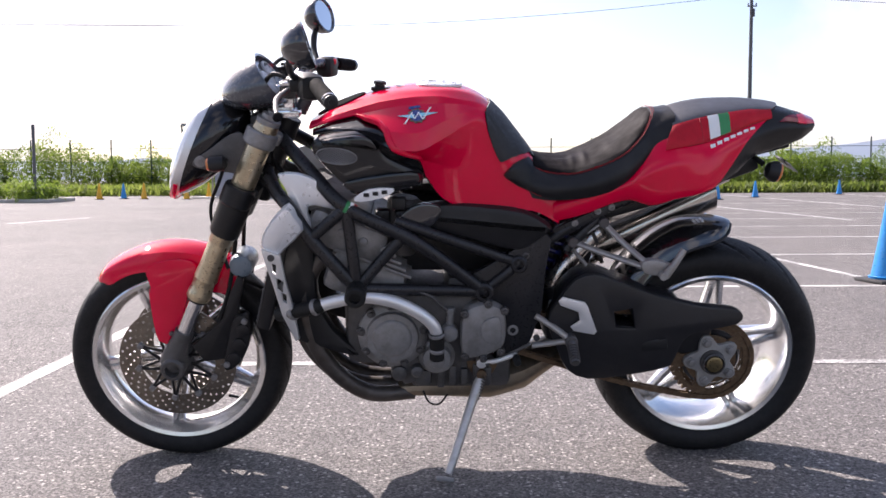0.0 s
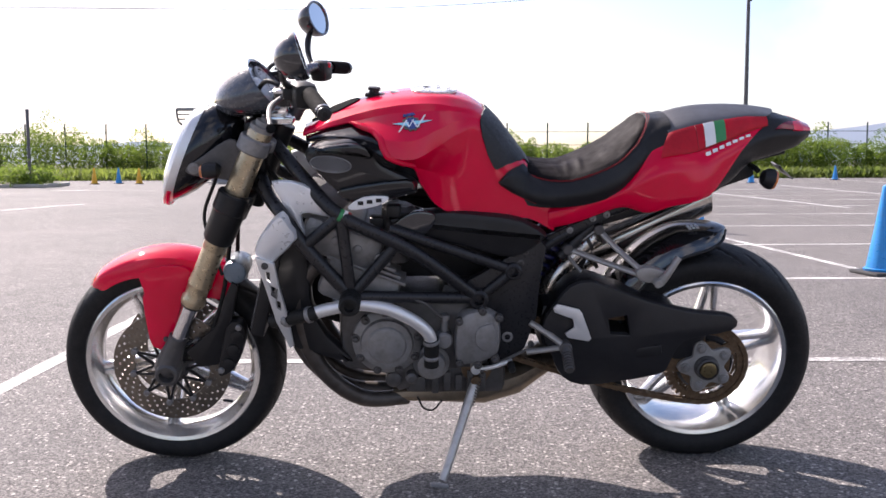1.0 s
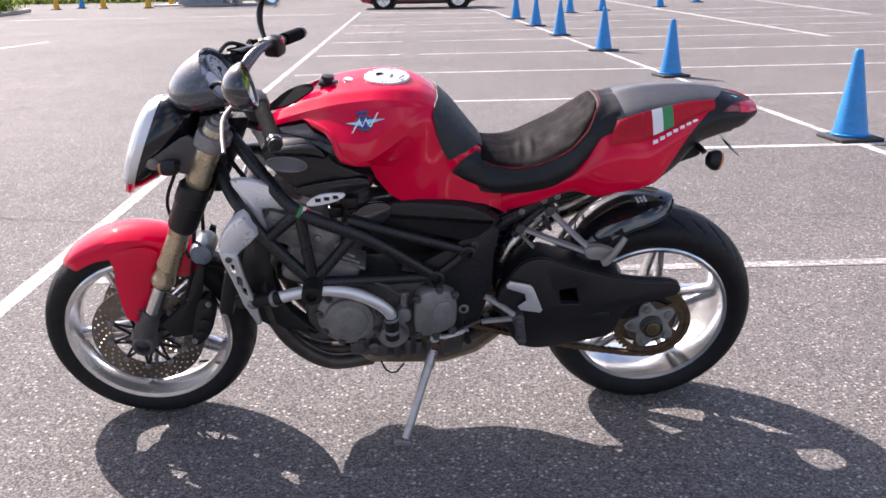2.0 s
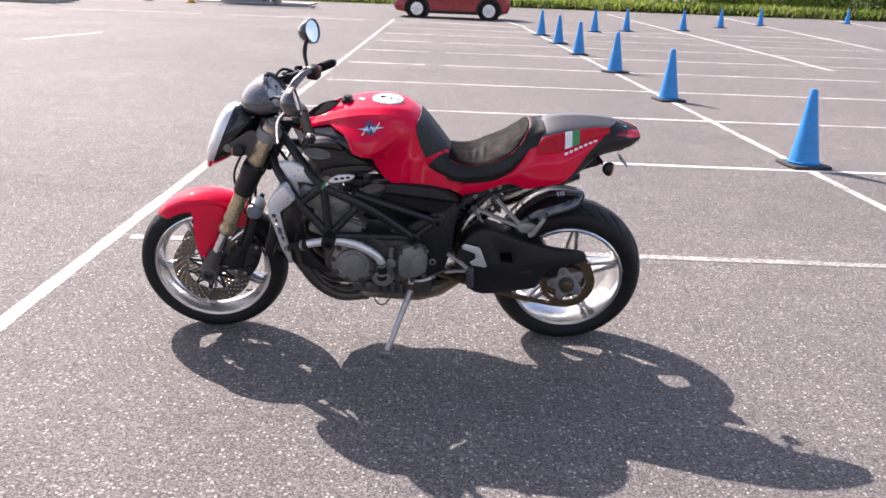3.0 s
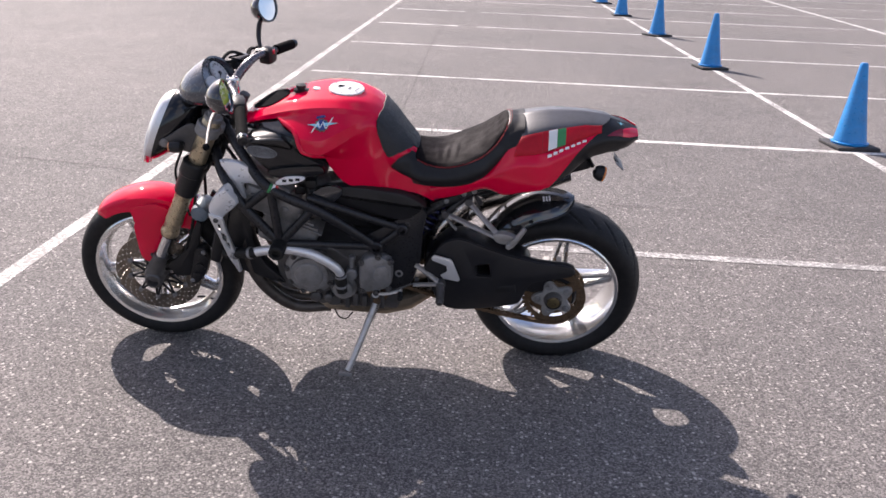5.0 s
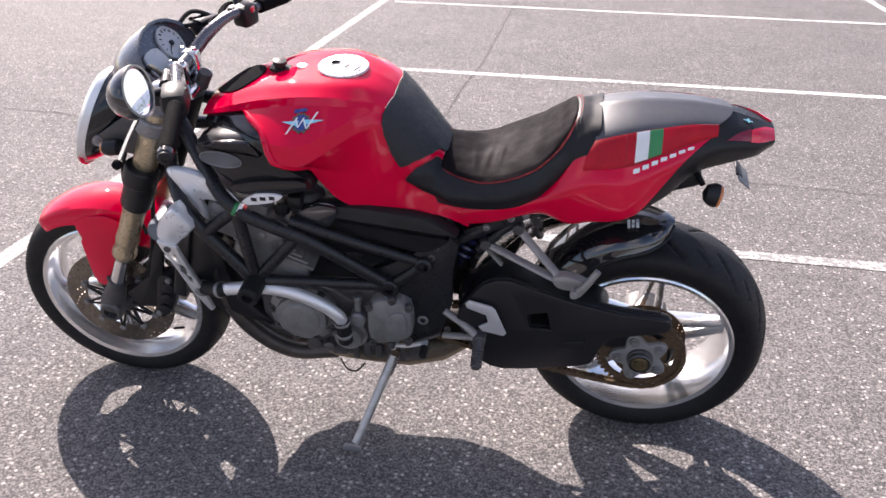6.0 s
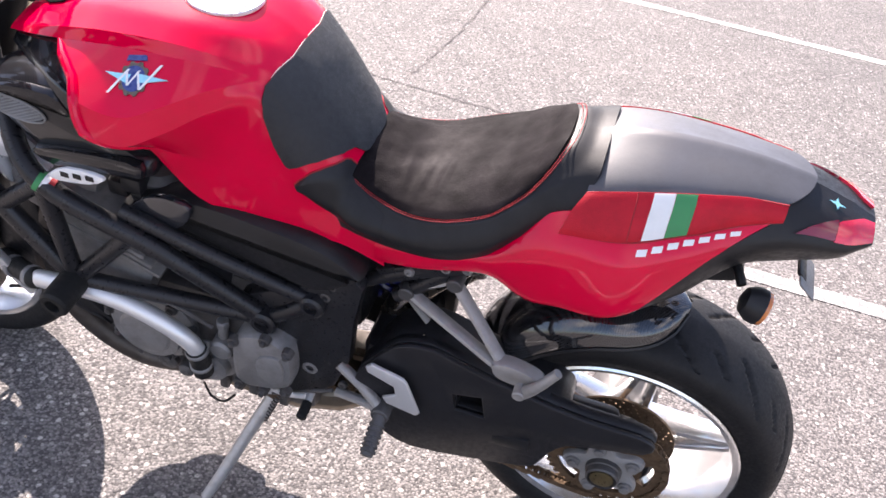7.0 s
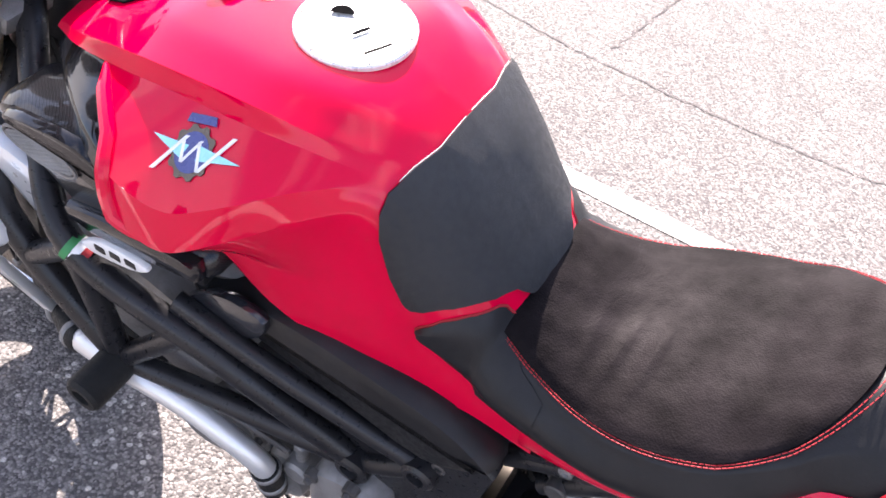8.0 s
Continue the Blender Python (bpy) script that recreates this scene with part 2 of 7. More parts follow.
def paint_line_material(name, worn, white):
    m, nt, bsdf, co = material(name)
    wear = noise_tex(nt, co, 45.0, 6.0, 0.75)
    wide = noise_tex(nt, co, 2.2, 3.0)
    both = mixed(nt, 0.3, wear, wide)
    base = mixed(nt, ramp(nt, both, (0, 0, 0), (1, 1, 1), worn, worn + 0.08), (0.20, 0.19, 0.182), white)
    nt.links.new(base, bsdf.inputs["Base Color"])
    bsdf.inputs["Roughness"].default_value = 0.7
    return m


def carbon_material(name, ior):
    m, nt, bsdf, co = material(name)
    ch = nt.nodes.new("ShaderNodeTexChecker")
    ch.inputs["Scale"].default_value = 520.0
    ch.inputs["Color1"].default_value, ch.inputs["Color2"].default_value = (0.003, 0.003, 0.004, 1), (0.022, 0.022, 0.025, 1)
    nt.links.new(co, ch.inputs["Vector"])
    nt.links.new(ch.outputs[0], bsdf.inputs["Base Color"])
    bsdf.inputs["Roughness"].default_value = 0.3
    bsdf.inputs["Specular IOR Level"].default_value = 0.1
    bsdf.inputs["Coat Weight"].default_value = 1.0
    bsdf.inputs["Coat IOR"].default_value = ior
    bsdf.inputs["Coat Roughness"].default_value = 0.04
    return m


def red_paint_material():
    m, nt, bsdf, co = material("red_lacquer")
    n = noise_tex(nt, co, 6.0, 4.0)
    base = ramp(nt, n, (0.66, 0.0004, 0.034), (0.74, 0.0005, 0.042))
    nt.links.new(base, bsdf.inputs["Base Color"])
    nt.links.new(ramp(nt, noise_tex(nt, co, 60.0, 5.0), (0.28,) * 3, (0.38,) * 3), bsdf.inputs["Roughness"])
    bsdf.inputs["Specular IOR Level"].default_value = 0.0
    bsdf.inputs["Coat Weight"].default_value = 1.0
    bsdf.inputs["Coat IOR"].default_value = 1.42
    bsdf.inputs["Coat Roughness"].default_value = 0.025
    b = nt.nodes.new("ShaderNodeBump")
    b.inputs["Strength"].default_value, b.inputs["Distance"].default_value = 0.06, 0.002
    nt.links.new(noise_tex(nt, co, 35.0, 2.0), b.inputs["Height"])
    nt.links.new(b.outputs[0], bsdf.inputs["Coat Normal"])
    return m


def leather_material(name, color, wrinkle=0.5, spec=0.2, rough=0.5, scuff=0.0, pores=0.25):
    m, nt, bsdf, co = material(name)
    n = noise_tex(nt, co, 9.0, 6.0, 0.7)
    nt.links.new(ramp(nt, n, shade(0.7, color), shade(1.45 + scuff, color), 0.3, 0.7 - 0.02 * scuff), bsdf.inputs["Base Color"])
    nt.links.new(ramp(nt, n, (rough + 0.12,) * 3, (rough - 0.06,) * 3), bsdf.inputs["Roughness"])
    bsdf.inputs["Specular IOR Level"].default_value = spec
    vor = nt.nodes.new("ShaderNodeTexVoronoi")
    vor.inputs["Scale"].default_value = 520.0
    nt.links.new(co, vor.inputs["Vector"])
    b = nt.nodes.new("ShaderNodeBump")
    b.inputs["Strength"].default_value, b.inputs["Distance"].default_value = pores, 0.001
    nt.links.new(vor.outputs["Distance"], b.inputs["Height"])
    b2 = nt.nodes.new("ShaderNodeBump")
    b2.inputs["Strength"].default_value, b2.inputs["Distance"].default_value = wrinkle, 0.004
    nt.links.new(noise_tex(nt, co, 14.0, 5.0, 0.6), b2.inputs["Height"])
    nt.links.new(b.outputs[0], b2.inputs["Normal"])
    nt.links.new(b2.outputs[0], bsdf.inputs["Normal"])
    return m


def leaf_material(name, dark, light, wash):
    """Thin leaves that let part of the light through."""
    m, nt, bsdf, co = material(name)
    geo = nt.nodes.new("ShaderNodeNewGeometry")
    r = ramp(nt, geo.outputs["Random Per Island"], dark, light, 0.0, 1.0)
    base = mixed(nt, ramp(nt, noise_tex(nt, co, 0.5, 3.0), (0, 0, 0), (0.6,) * 3), r, wash)
    nt.links.new(base, bsdf.inputs["Base Color"])
    bsdf.inputs["Roughness"].default_value = 0.6
    bsdf.inputs["Specular IOR Level"].default_value = 0.2
    tr = nt.nodes.new("ShaderNodeBsdfTranslucent")
    nt.links.new(mixed(nt, 1.0, base, (1.6, 1.7, 0.9), "MULTIPLY"), tr.inputs[0])
    mx = nt.nodes.new("ShaderNodeMixShader")
    mx.inputs[0].default_value = 0.45
    nt.links.new(bsdf.outputs[0], mx.inputs[1])
    nt.links.new(tr.outputs[0], mx.inputs[2])
    nt.links.new(mx.outputs[0], nt.nodes["Material Output"].inputs[0])
    return m


ASPHALT = asphalt_material()
LINE = paint_line_material("worn_line_paint", 0.455, (0.74, 0.72, 0.68))
LINE_FADED = paint_line_material("faded_line_paint", 0.475, (0.56, 0.54, 0.51))
TAR = pbr("dark_crack_tar", (0.11, 0.102, 0.10), 0.9, var=0.3, spec=0.1)
RED = red_paint_material()
CARBON = carbon_material("carbon_weave", 1.4)
CARBON_POLISHED = carbon_material("polished_carbon_weave", 1.8)
RUBBER = pbr("tyre_rubber", (0.009, 0.009, 0.010), 0.6, var=0.3, scale=20, grain=0.3, gscale=300, dirt=(0.03, 0.028, 0.027), dirt_amount=0.25, spec=0.3)
GRIP = pbr("handled_grip_rubber", (0.006, 0.006, 0.0065), 0.85, var=0.3, grain=0.1, gscale=500, spec=0.05)
RUBBER_SOFT = pbr("soft_black_rubber", (0.012, 0.012, 0.012), 0.6, grain=0.4, gscale=500, spec=0.25)
BLACK = pbr("satin_black_plastic", (0.011, 0.011, 0.0125), 0.42, var=0.3, grain=0.12, dirt=(0.04, 0.037, 0.035), dirt_amount=0.15, spec=0.35)
BLACK_GLOSS = pbr("gloss_black_lacquer", (0.009, 0.009, 0.011), 0.18, var=0.3, coat=0.9, spec=0.1)
FRAME = pbr("dark_frame_paint", (0.014, 0.014, 0.0165), 0.34, metal=0.05, var=0.25, grain=0.08, dirt=(0.05, 0.047, 0.045), dirt_amount=0.15, spec=0.4)
SWING = pbr("black_cast_alloy", (0.011, 0.011, 0.0135), 0.4, metal=0.1, var=0.25, grain=0.15, gscale=700, dirt=(0.04, 0.037, 0.035), dirt_amount=0.15)
ALLOY = pbr("grey_cast_alloy", (0.25, 0.245, 0.245), 0.46, metal=0.4, var=0.2, grain=0.35, gscale=500, dirt=(0.12, 0.11, 0.10), dirt_amount=0.5)
ALLOY_DARK = pbr("dark_cast_alloy", (0.09, 0.086, 0.086), 0.48, metal=0.4, var=0.25, grain=0.35, gscale=500, dirt=(0.05, 0.045, 0.04), dirt_amount=0.5)
SILVER = pbr("silver_wheel_lacquer", (0.80, 0.80, 0.80), 0.2, metal=0.9, var=0.03, scale=4, coat=0.3, rvar=0.03)
POLISH = pbr("satin_alloy_shroud", (0.80, 0.82, 0.85), 0.30, metal=0.45, var=0.04, scale=5, rvar=0.04)
CHROME = pbr("polished_steel", (0.75, 0.75, 0.76), 0.12, metal=1.0, var=0.06, scale=10)
BRUSHED = pbr("brushed_alloy", (0.78, 0.78, 0.78), 0.40, metal=0.6, var=0.06, scale=6, rvar=0.05)
BRUSHED_PALE = pbr("pale_grey_alloy", (0.30, 0.295, 0.29), 0.5, metal=0.2, var=0.12, scale=18, dirt=(0.2, 0.16, 0.12), dirt_amount=0.3)
HORN = pbr("blue_grey_enamel", (0.13, 0.17, 0.21), 0.35, var=0.1, coat=0.4)
STAND = pbr("satin_stand_steel", (0.50, 0.485, 0.47), 0.40, metal=0.6, var=0.12, scale=14, dirt=(0.16, 0.13, 0.10), dirt_amount=0.3)
BRUSHED_DULL = pbr("dull_grey_alloy", (0.34, 0.325, 0.31), 0.48, metal=0.4, var=0.15, scale=14, dirt=(0.16, 0.13, 0.10), dirt_amount=0.3)
STEEL_PIPE = pbr("heated_steel", (0.60, 0.56, 0.52), 0.26, metal=1.0, var=0.10, scale=4, rvar=0.04, dirt=(0.34, 0.25, 0.16), dirt_amount=0.25)
SILENCER = pbr("polished_silencer_steel", (0.52, 0.49, 0.46), 0.16, metal=1.0, var=0.08, scale=5, rvar=0.04)
HEADER = pbr("sooty_header_steel", (0.10, 0.088, 0.08), 0.5, metal=0.7, var=0.3, scale=9, dirt=(0.06, 0.045, 0.035), dirt_amount=0.6)
GOLD = pbr("champagne_anodised_alloy", (0.54, 0.45, 0.31), 0.34, metal=0.85, var=0.1, scale=12, dirt=(0.16, 0.13, 0.09), dirt_amount=0.3)
DISC_STEEL = pbr("brake_disc_steel", (0.20, 0.18, 0.155), 0.38, metal=0.95, var=0.2, scale=30, dirt=(0.14, 0.10, 0.07), dirt_amount=0.4)
RUST = pbr("rusty_chain_steel", (0.15, 0.10, 0.06), 0.6, metal=0.55, var=0.35, scale=60, grain=0.4, dirt=(0.10, 0.05, 0.025), dirt_amount=0.7)
BRASS = pbr("worn_brass", (0.24, 0.19, 0.10), 0.35, metal=0.9, var=0.2)
PADMAT = pbr("black_grip_vinyl", (0.019, 0.0195, 0.022), 0.55, var=0.2, grain=0.5, gscale=900)
SEAT_TOP = leather_material("worn_brown_black_leather", (0.0056, 0.0045, 0.0050), 0.6, 0.04, 0.6, 2.0)
SEAT_SIDE = leather_material("black_vinyl", (0.012, 0.012, 0.0135), 0.08, 0.30, 0.42, 0.0, 0.08)
GREY_VINYL = leather_material("grey_vinyl", (0.062, 0.062, 0.068), 0.10, 0.75, 0.40, 0.0, 0.05)
RED_VINYL = leather_material("red_vinyl", (0.42, 0.006, 0.018), 0.15, 0.25, 0.45)
WHITE_VINYL = pbr("white_vinyl", (0.78, 0.78, 0.76), 0.5, var=0.05)
GREEN_VINYL = pbr("green_vinyl", (0.03, 0.24, 0.08), 0.5, var=0.1)
THREAD = pbr("red_thread", (0.36, 0.012, 0.02), 0.7)
WHITE = pbr("white_print", (0.82, 0.82, 0.82), 0.4, var=0.04)
CYAN = pbr("pale_blue_enamel", (0.30, 0.72, 0.85), 0.3, var=0.05, coat=0.5)
NAVY = pbr("navy_enamel", (0.03, 0.05, 0.22), 0.3, var=0.1, coat=0.5)
BADGE = pbr("bronze_enamel", (0.14, 0.115, 0.09), 0.35, metal=0.5)
# Matt black: paints the dark of recesses, and covers the levers
PIT = pbr("dark_recess", (0.01, 0.01, 0.011), 0.95, spec=0.02)
BARMAT = pbr("dark_grey_anodised_bar", (0.16, 0.155, 0.17), 0.28, metal=0.75, var=0.08)
CAPMAT = pbr("satin_white_alloy", (0.80, 0.80, 0.79), 0.3, metal=0.35, var=0.05)
ORANGE = pbr("orange_lens", (0.55, 0.16, 0.03), 0.15, coat=0.8)
REDLENS = pbr("red_lamp_lens", (0.78, 0.015, 0.05), 0.12, coat=1.0)
REDLENS_DARK = pbr("unlit_red_lens", (0.20, 0.006, 0.018), 0.1, coat=1.0)
POD = pbr("grey_smoked_plastic", (0.055, 0.060, 0.072), 0.22, var=0.12, coat=0.8)
SMOKE = pbr("smoked_plastic", (0.018, 0.019, 0.023), 0.12, coat=1.0)
LENS = pbr("clear_headlamp_lens", (0.75, 0.77, 0.78), 0.08, metal=0.25, coat=1.0, var=0.1)
MIRROR = pbr("mirror_glass", (0.9, 0.92, 0.94), 0.02, metal=1.0, var=0.0, rvar=0.005)
BLUE_SPRING = pbr("blue_spring_enamel", (0.012, 0.016, 0.11), 0.3, coat=0.6)
DIAL = pbr("dial_face", (0.45, 0.47, 0.48), 0.35, var=0.08)
BLUE_CONE = pbr("blue_cone_plastic", (0.004, 0.235, 0.60), 0.36, var=0.15, scale=6, dirt=(0.10, 0.16, 0.3), dirt_amount=0.3)
YELLOW_CONE = pbr("yellow_cone_plastic", (0.75, 0.40, 0.015), 0.45, var=0.12, scale=6, dirt=(0.35, 0.25, 0.1), dirt_amount=0.3)
CONE_BASE = pbr("black_cone_foot", (0.03, 0.03, 0.032), 0.7, var=0.3)
CAR_RED = pbr("car_red_lacquer", (0.30, 0.010, 0.018), 0.25, metal=0.3, var=0.08, scale=3, coat=1.0)
CAR_GLASS = pbr("dark_car_glass", (0.02, 0.025, 0.028), 0.04, coat=1.0)
CAR_GLASS_LIGHT = pbr("pale_windscreen", (0.25, 0.29, 0.30), 0.05, coat=1.0)
BOOTH = pbr("grey_panel_paint", (0.30, 0.31, 0.35), 0.55, var=0.07, scale=1.5, dirt=(0.22, 0.22, 0.23), dirt_amount=0.3)
BOOTH_DARK = pbr("dark_trim_paint", (0.05, 0.05, 0.055), 0.5)
STEEL_GREY = pbr("galvanised_steel", (0.24, 0.24, 0.24), 0.5, metal=0.5, var=0.15, scale=5)
FENCE_PAINT = pbr("dark_green_fence_paint", (0.018, 0.045, 0.032), 0.5, var=0.2)
POLY = pbr("translucent_sheet", (0.55, 0.56, 0.55), 0.4, var=0.1)
POLE = pbr("grey_pole_steel", (0.10, 0.10, 0.11), 0.6)
LEAF = leaf_material("green_leaves", (0.06, 0.11, 0.022), (0.19, 0.26, 0.065), (0.23, 0.27, 0.08))
GRASS = leaf_material("pale_green_grass", (0.10, 0.15, 0.035), (0.21, 0.25, 0.085), (0.25, 0.27, 0.11))
# Distance haze is put into the ridges' pale base colour
HAZE = pbr("mountain_haze_colour", (0.80, 0.83, 0.87), 1.0, var=0.06, scale=0.002)
KERB = pbr("pale_concrete", (0.42, 0.40, 0.37), 0.8, var=0.15, scale=3, grain=0.3)
SOIL = pbr("dry_soil", (0.16, 0.13, 0.08), 0.9, var=0.3, scale=2)
# ---- ground and markings ----
def ground():
    bm = bmesh.new()
    xs = [-2500, -300, -60, -15, 0, 15, 60, 300, 2500]
    ys = [-300, -60, -15, 0, 8, 20, 42, 120, 600, 3000]
    sheet(bm, [[(x, y, 0) for x in xs] for y in ys])
    ob = part("ground", bm, ASPHALT, None, "grey worn asphalt of a wide parking lot", smooth=0, recalc=False)
    return tagged(ob, category="ground", kind="structure")


def strip(a, b, width, z=0.0015, name="parking_line", paint=None):
    """A painted line lying on the asphalt, with slightly uneven edges."""
    bm = bmesh.new()
    a, b = Vector((*a, 0)), Vector((*b, 0))
    d = (b - a).normalized()
    u = Vector((-d.y, d.x, 0))
    n = max(3, int((b - a).length / 0.25))
    rows = []
    for i in range(n + 1):
        p = a.lerp(b, i / n)
        w = width * (0.5 + random.uniform(-0.03, 0.03))
        rows.append([p + u * w + Vector((0, 0, z)), p - u * w + Vector((0, 0, z))])
    sheet(bm, rows)
    ob = part(name, bm, paint or LINE, None, "worn white parking line painted on asphalt", smooth=0)
    return tagged(ob, category="parking line", kind="structure", group="parking lines")


ground()
ROW0, PITCH, LEFT = 0.47, 2.6, -1.82


def right_x(y):
    return 3.12 - 0.0412 * y


strip((LEFT + 0.01, -6), (LEFT - 0.18, 28.4), 0.078, paint=LINE_FADED)
strip((right_x(-6), -6), (right_x(26.5), 26.5), 0.072)
strip((right_x(27) + 0.1, 26.9), (right_x(27) - 0.9, 33.3), 0.12)
for k in range(10):
    y = ROW0 + k * PITCH
    z = 0.0025
    if k == 0:
        y -= 0.075
    if k in (5, 6, 7, 8):
        strip((LEFT + 0.05, y), (LEFT + 1.3, y), 0.10, z)
        strip((LEFT + 1.6, y), (right_x(y) - 0.04, y), 0.08, z)
    else:
        strip((LEFT + (0.05 if k else -3.0), y), (right_x(y) - 0.04, y), 0.115 if k == 0 else 0.075, z, paint=LINE_FADED if k == 1 else None)
    strip((right_x(y) + 0.04, y), (right_x(y) + 4.4, y + 0.1), 0.08, z)
    if k > 1:
        strip((right_x(y) + 4.6, y + 0.1), (right_x(y) + 9.2, y + 0.25), 0.08, z)
strip((-1.69, 28.08), (1.83, 26.29), 0.13)
strip((2.67, 24.55), (6.77, 26.4), 0.12, 0.0035)
strip((7.69, 26.01), (11.74, 26.79), 0.13, 0.0035)
strip((6.9, 15.34), (6.77, 40.59), 0.12, 0.0035)
strip((10.77, 21.98), (12.51, 43.73), 0.13, 0.0035)
strip((16.11, 30.58), (19.04, 46.58), 0.13, 0.0035)
strip((-12.23, 27.18), (-7.88, 27.23), 0.14)
strip((-7.06, 27.27), (-2.77, 27.32), 0.14)
strip((-7.97, 15.39), (-7.46, 17.8), 0.10)


def crack(pts, name="asphalt_crack"):
    bm = bmesh.new()
    path = spline([(*p, 0) for p in pts], 60)
    rows = []
    for i, p in enumerate(path):
        j = Vector((noise.noise((i * 0.35, p.y, 1.0)) * 0.02, noise.noise((i * 0.35, p.x, 7.0)) * 0.02, 0.0030))
        d = (path[min(i + 1, len(path) - 1)] - path[max(i - 1, 0)]).normalized()
        u = Vector((-d.y, d.x, 0))
        w = 0.0020 + 0.0045 * abs(noise.noise((i * 0.8, 3.0, p.y)))
        rows.append([p + j + u * w, p + j - u * w])
    sheet(bm, rows)
    ob = part(name, bm, TAR, None, "thin dark crack across the grey asphalt", smooth=0)
    tagged(ob, category="crack", kind="structure")


crack([(-0.78, 20.5), (-0.74, 15.0), (-0.74, 11.4), (-0.65, 7.9), (-0.60, 6.06), (-0.62, 5.33), (-0.61, 4.55), (-0.63, 3.87)])
crack([(-6.0, 4.4), (-3.1, 4.22), (-2.55, 4.17), (-1.05, 3.82), (-0.34, 3.75), (0.35, 3.78), (1.0, 3.90), (1.88, 3.84), (4.2, 3.8), (7.5, 3.7)])


# ---- traffic cones ----
def traffic_cone(m, colour, label, group):
    c = thing("traffic_cone", label, "traffic cone", m, group)
    bm = bmesh.new()
    turned(bm, (0, 0, 0.03), (0, 0, 1), [(0, 0.135), (0.015, 0.14), (0.02, 0.122), (0.3, 0.075), (0.57, 0.034), (0.60, 0.031), (0.612, 0.022), (0.614, 0.001)], 32)
    part("cone_body", bm, colour, c)
    bm = bmesh.new()
    block(bm, (0, 0, 0.015), (0.335, 0.335, 0.029), 0.010)
    part("foot_plate", bm, CONE_BASE, c, "black rubber foot plate")
    return c


cone_blue = traffic_cone(pose(2.9, 5.88, 0, 0, 0, 8), BLUE_CONE, "blue plastic traffic cone on a black square foot", "blue traffic cones")
for x, y, a in ((2.69, 9.99, 12), (2.59, 13.45, 40), (2.43, 16.83, 5), (2.35, 19.82, 20), (2.22, 22.79, 33), (3.99, 25.38, 9), (5.1, 26.43, 50),
                (7.2, 28.1, 14), (9.24, 31.17, 27), (11.67, 34.41, 3), (17.31, 39.98, 18), (-13.35, 36.47, 4)):
    copy_thing(cone_blue, pose(x, y, 0, 0, 0, a))
cone_yellow = traffic_cone(pose(-10.49, 35.43, 0, 0, 0, 5), YELLOW_CONE, "yellow plastic traffic cone on a black foot by the booth", "yellow traffic cones")
for x, y, a in ((-12.3, 35.81, 20), (-14.04, 35.68, 8), (-10.28, 38.03, 30)):
    copy_thing(cone_yellow, pose(x, y, 0, 0, 0, a))


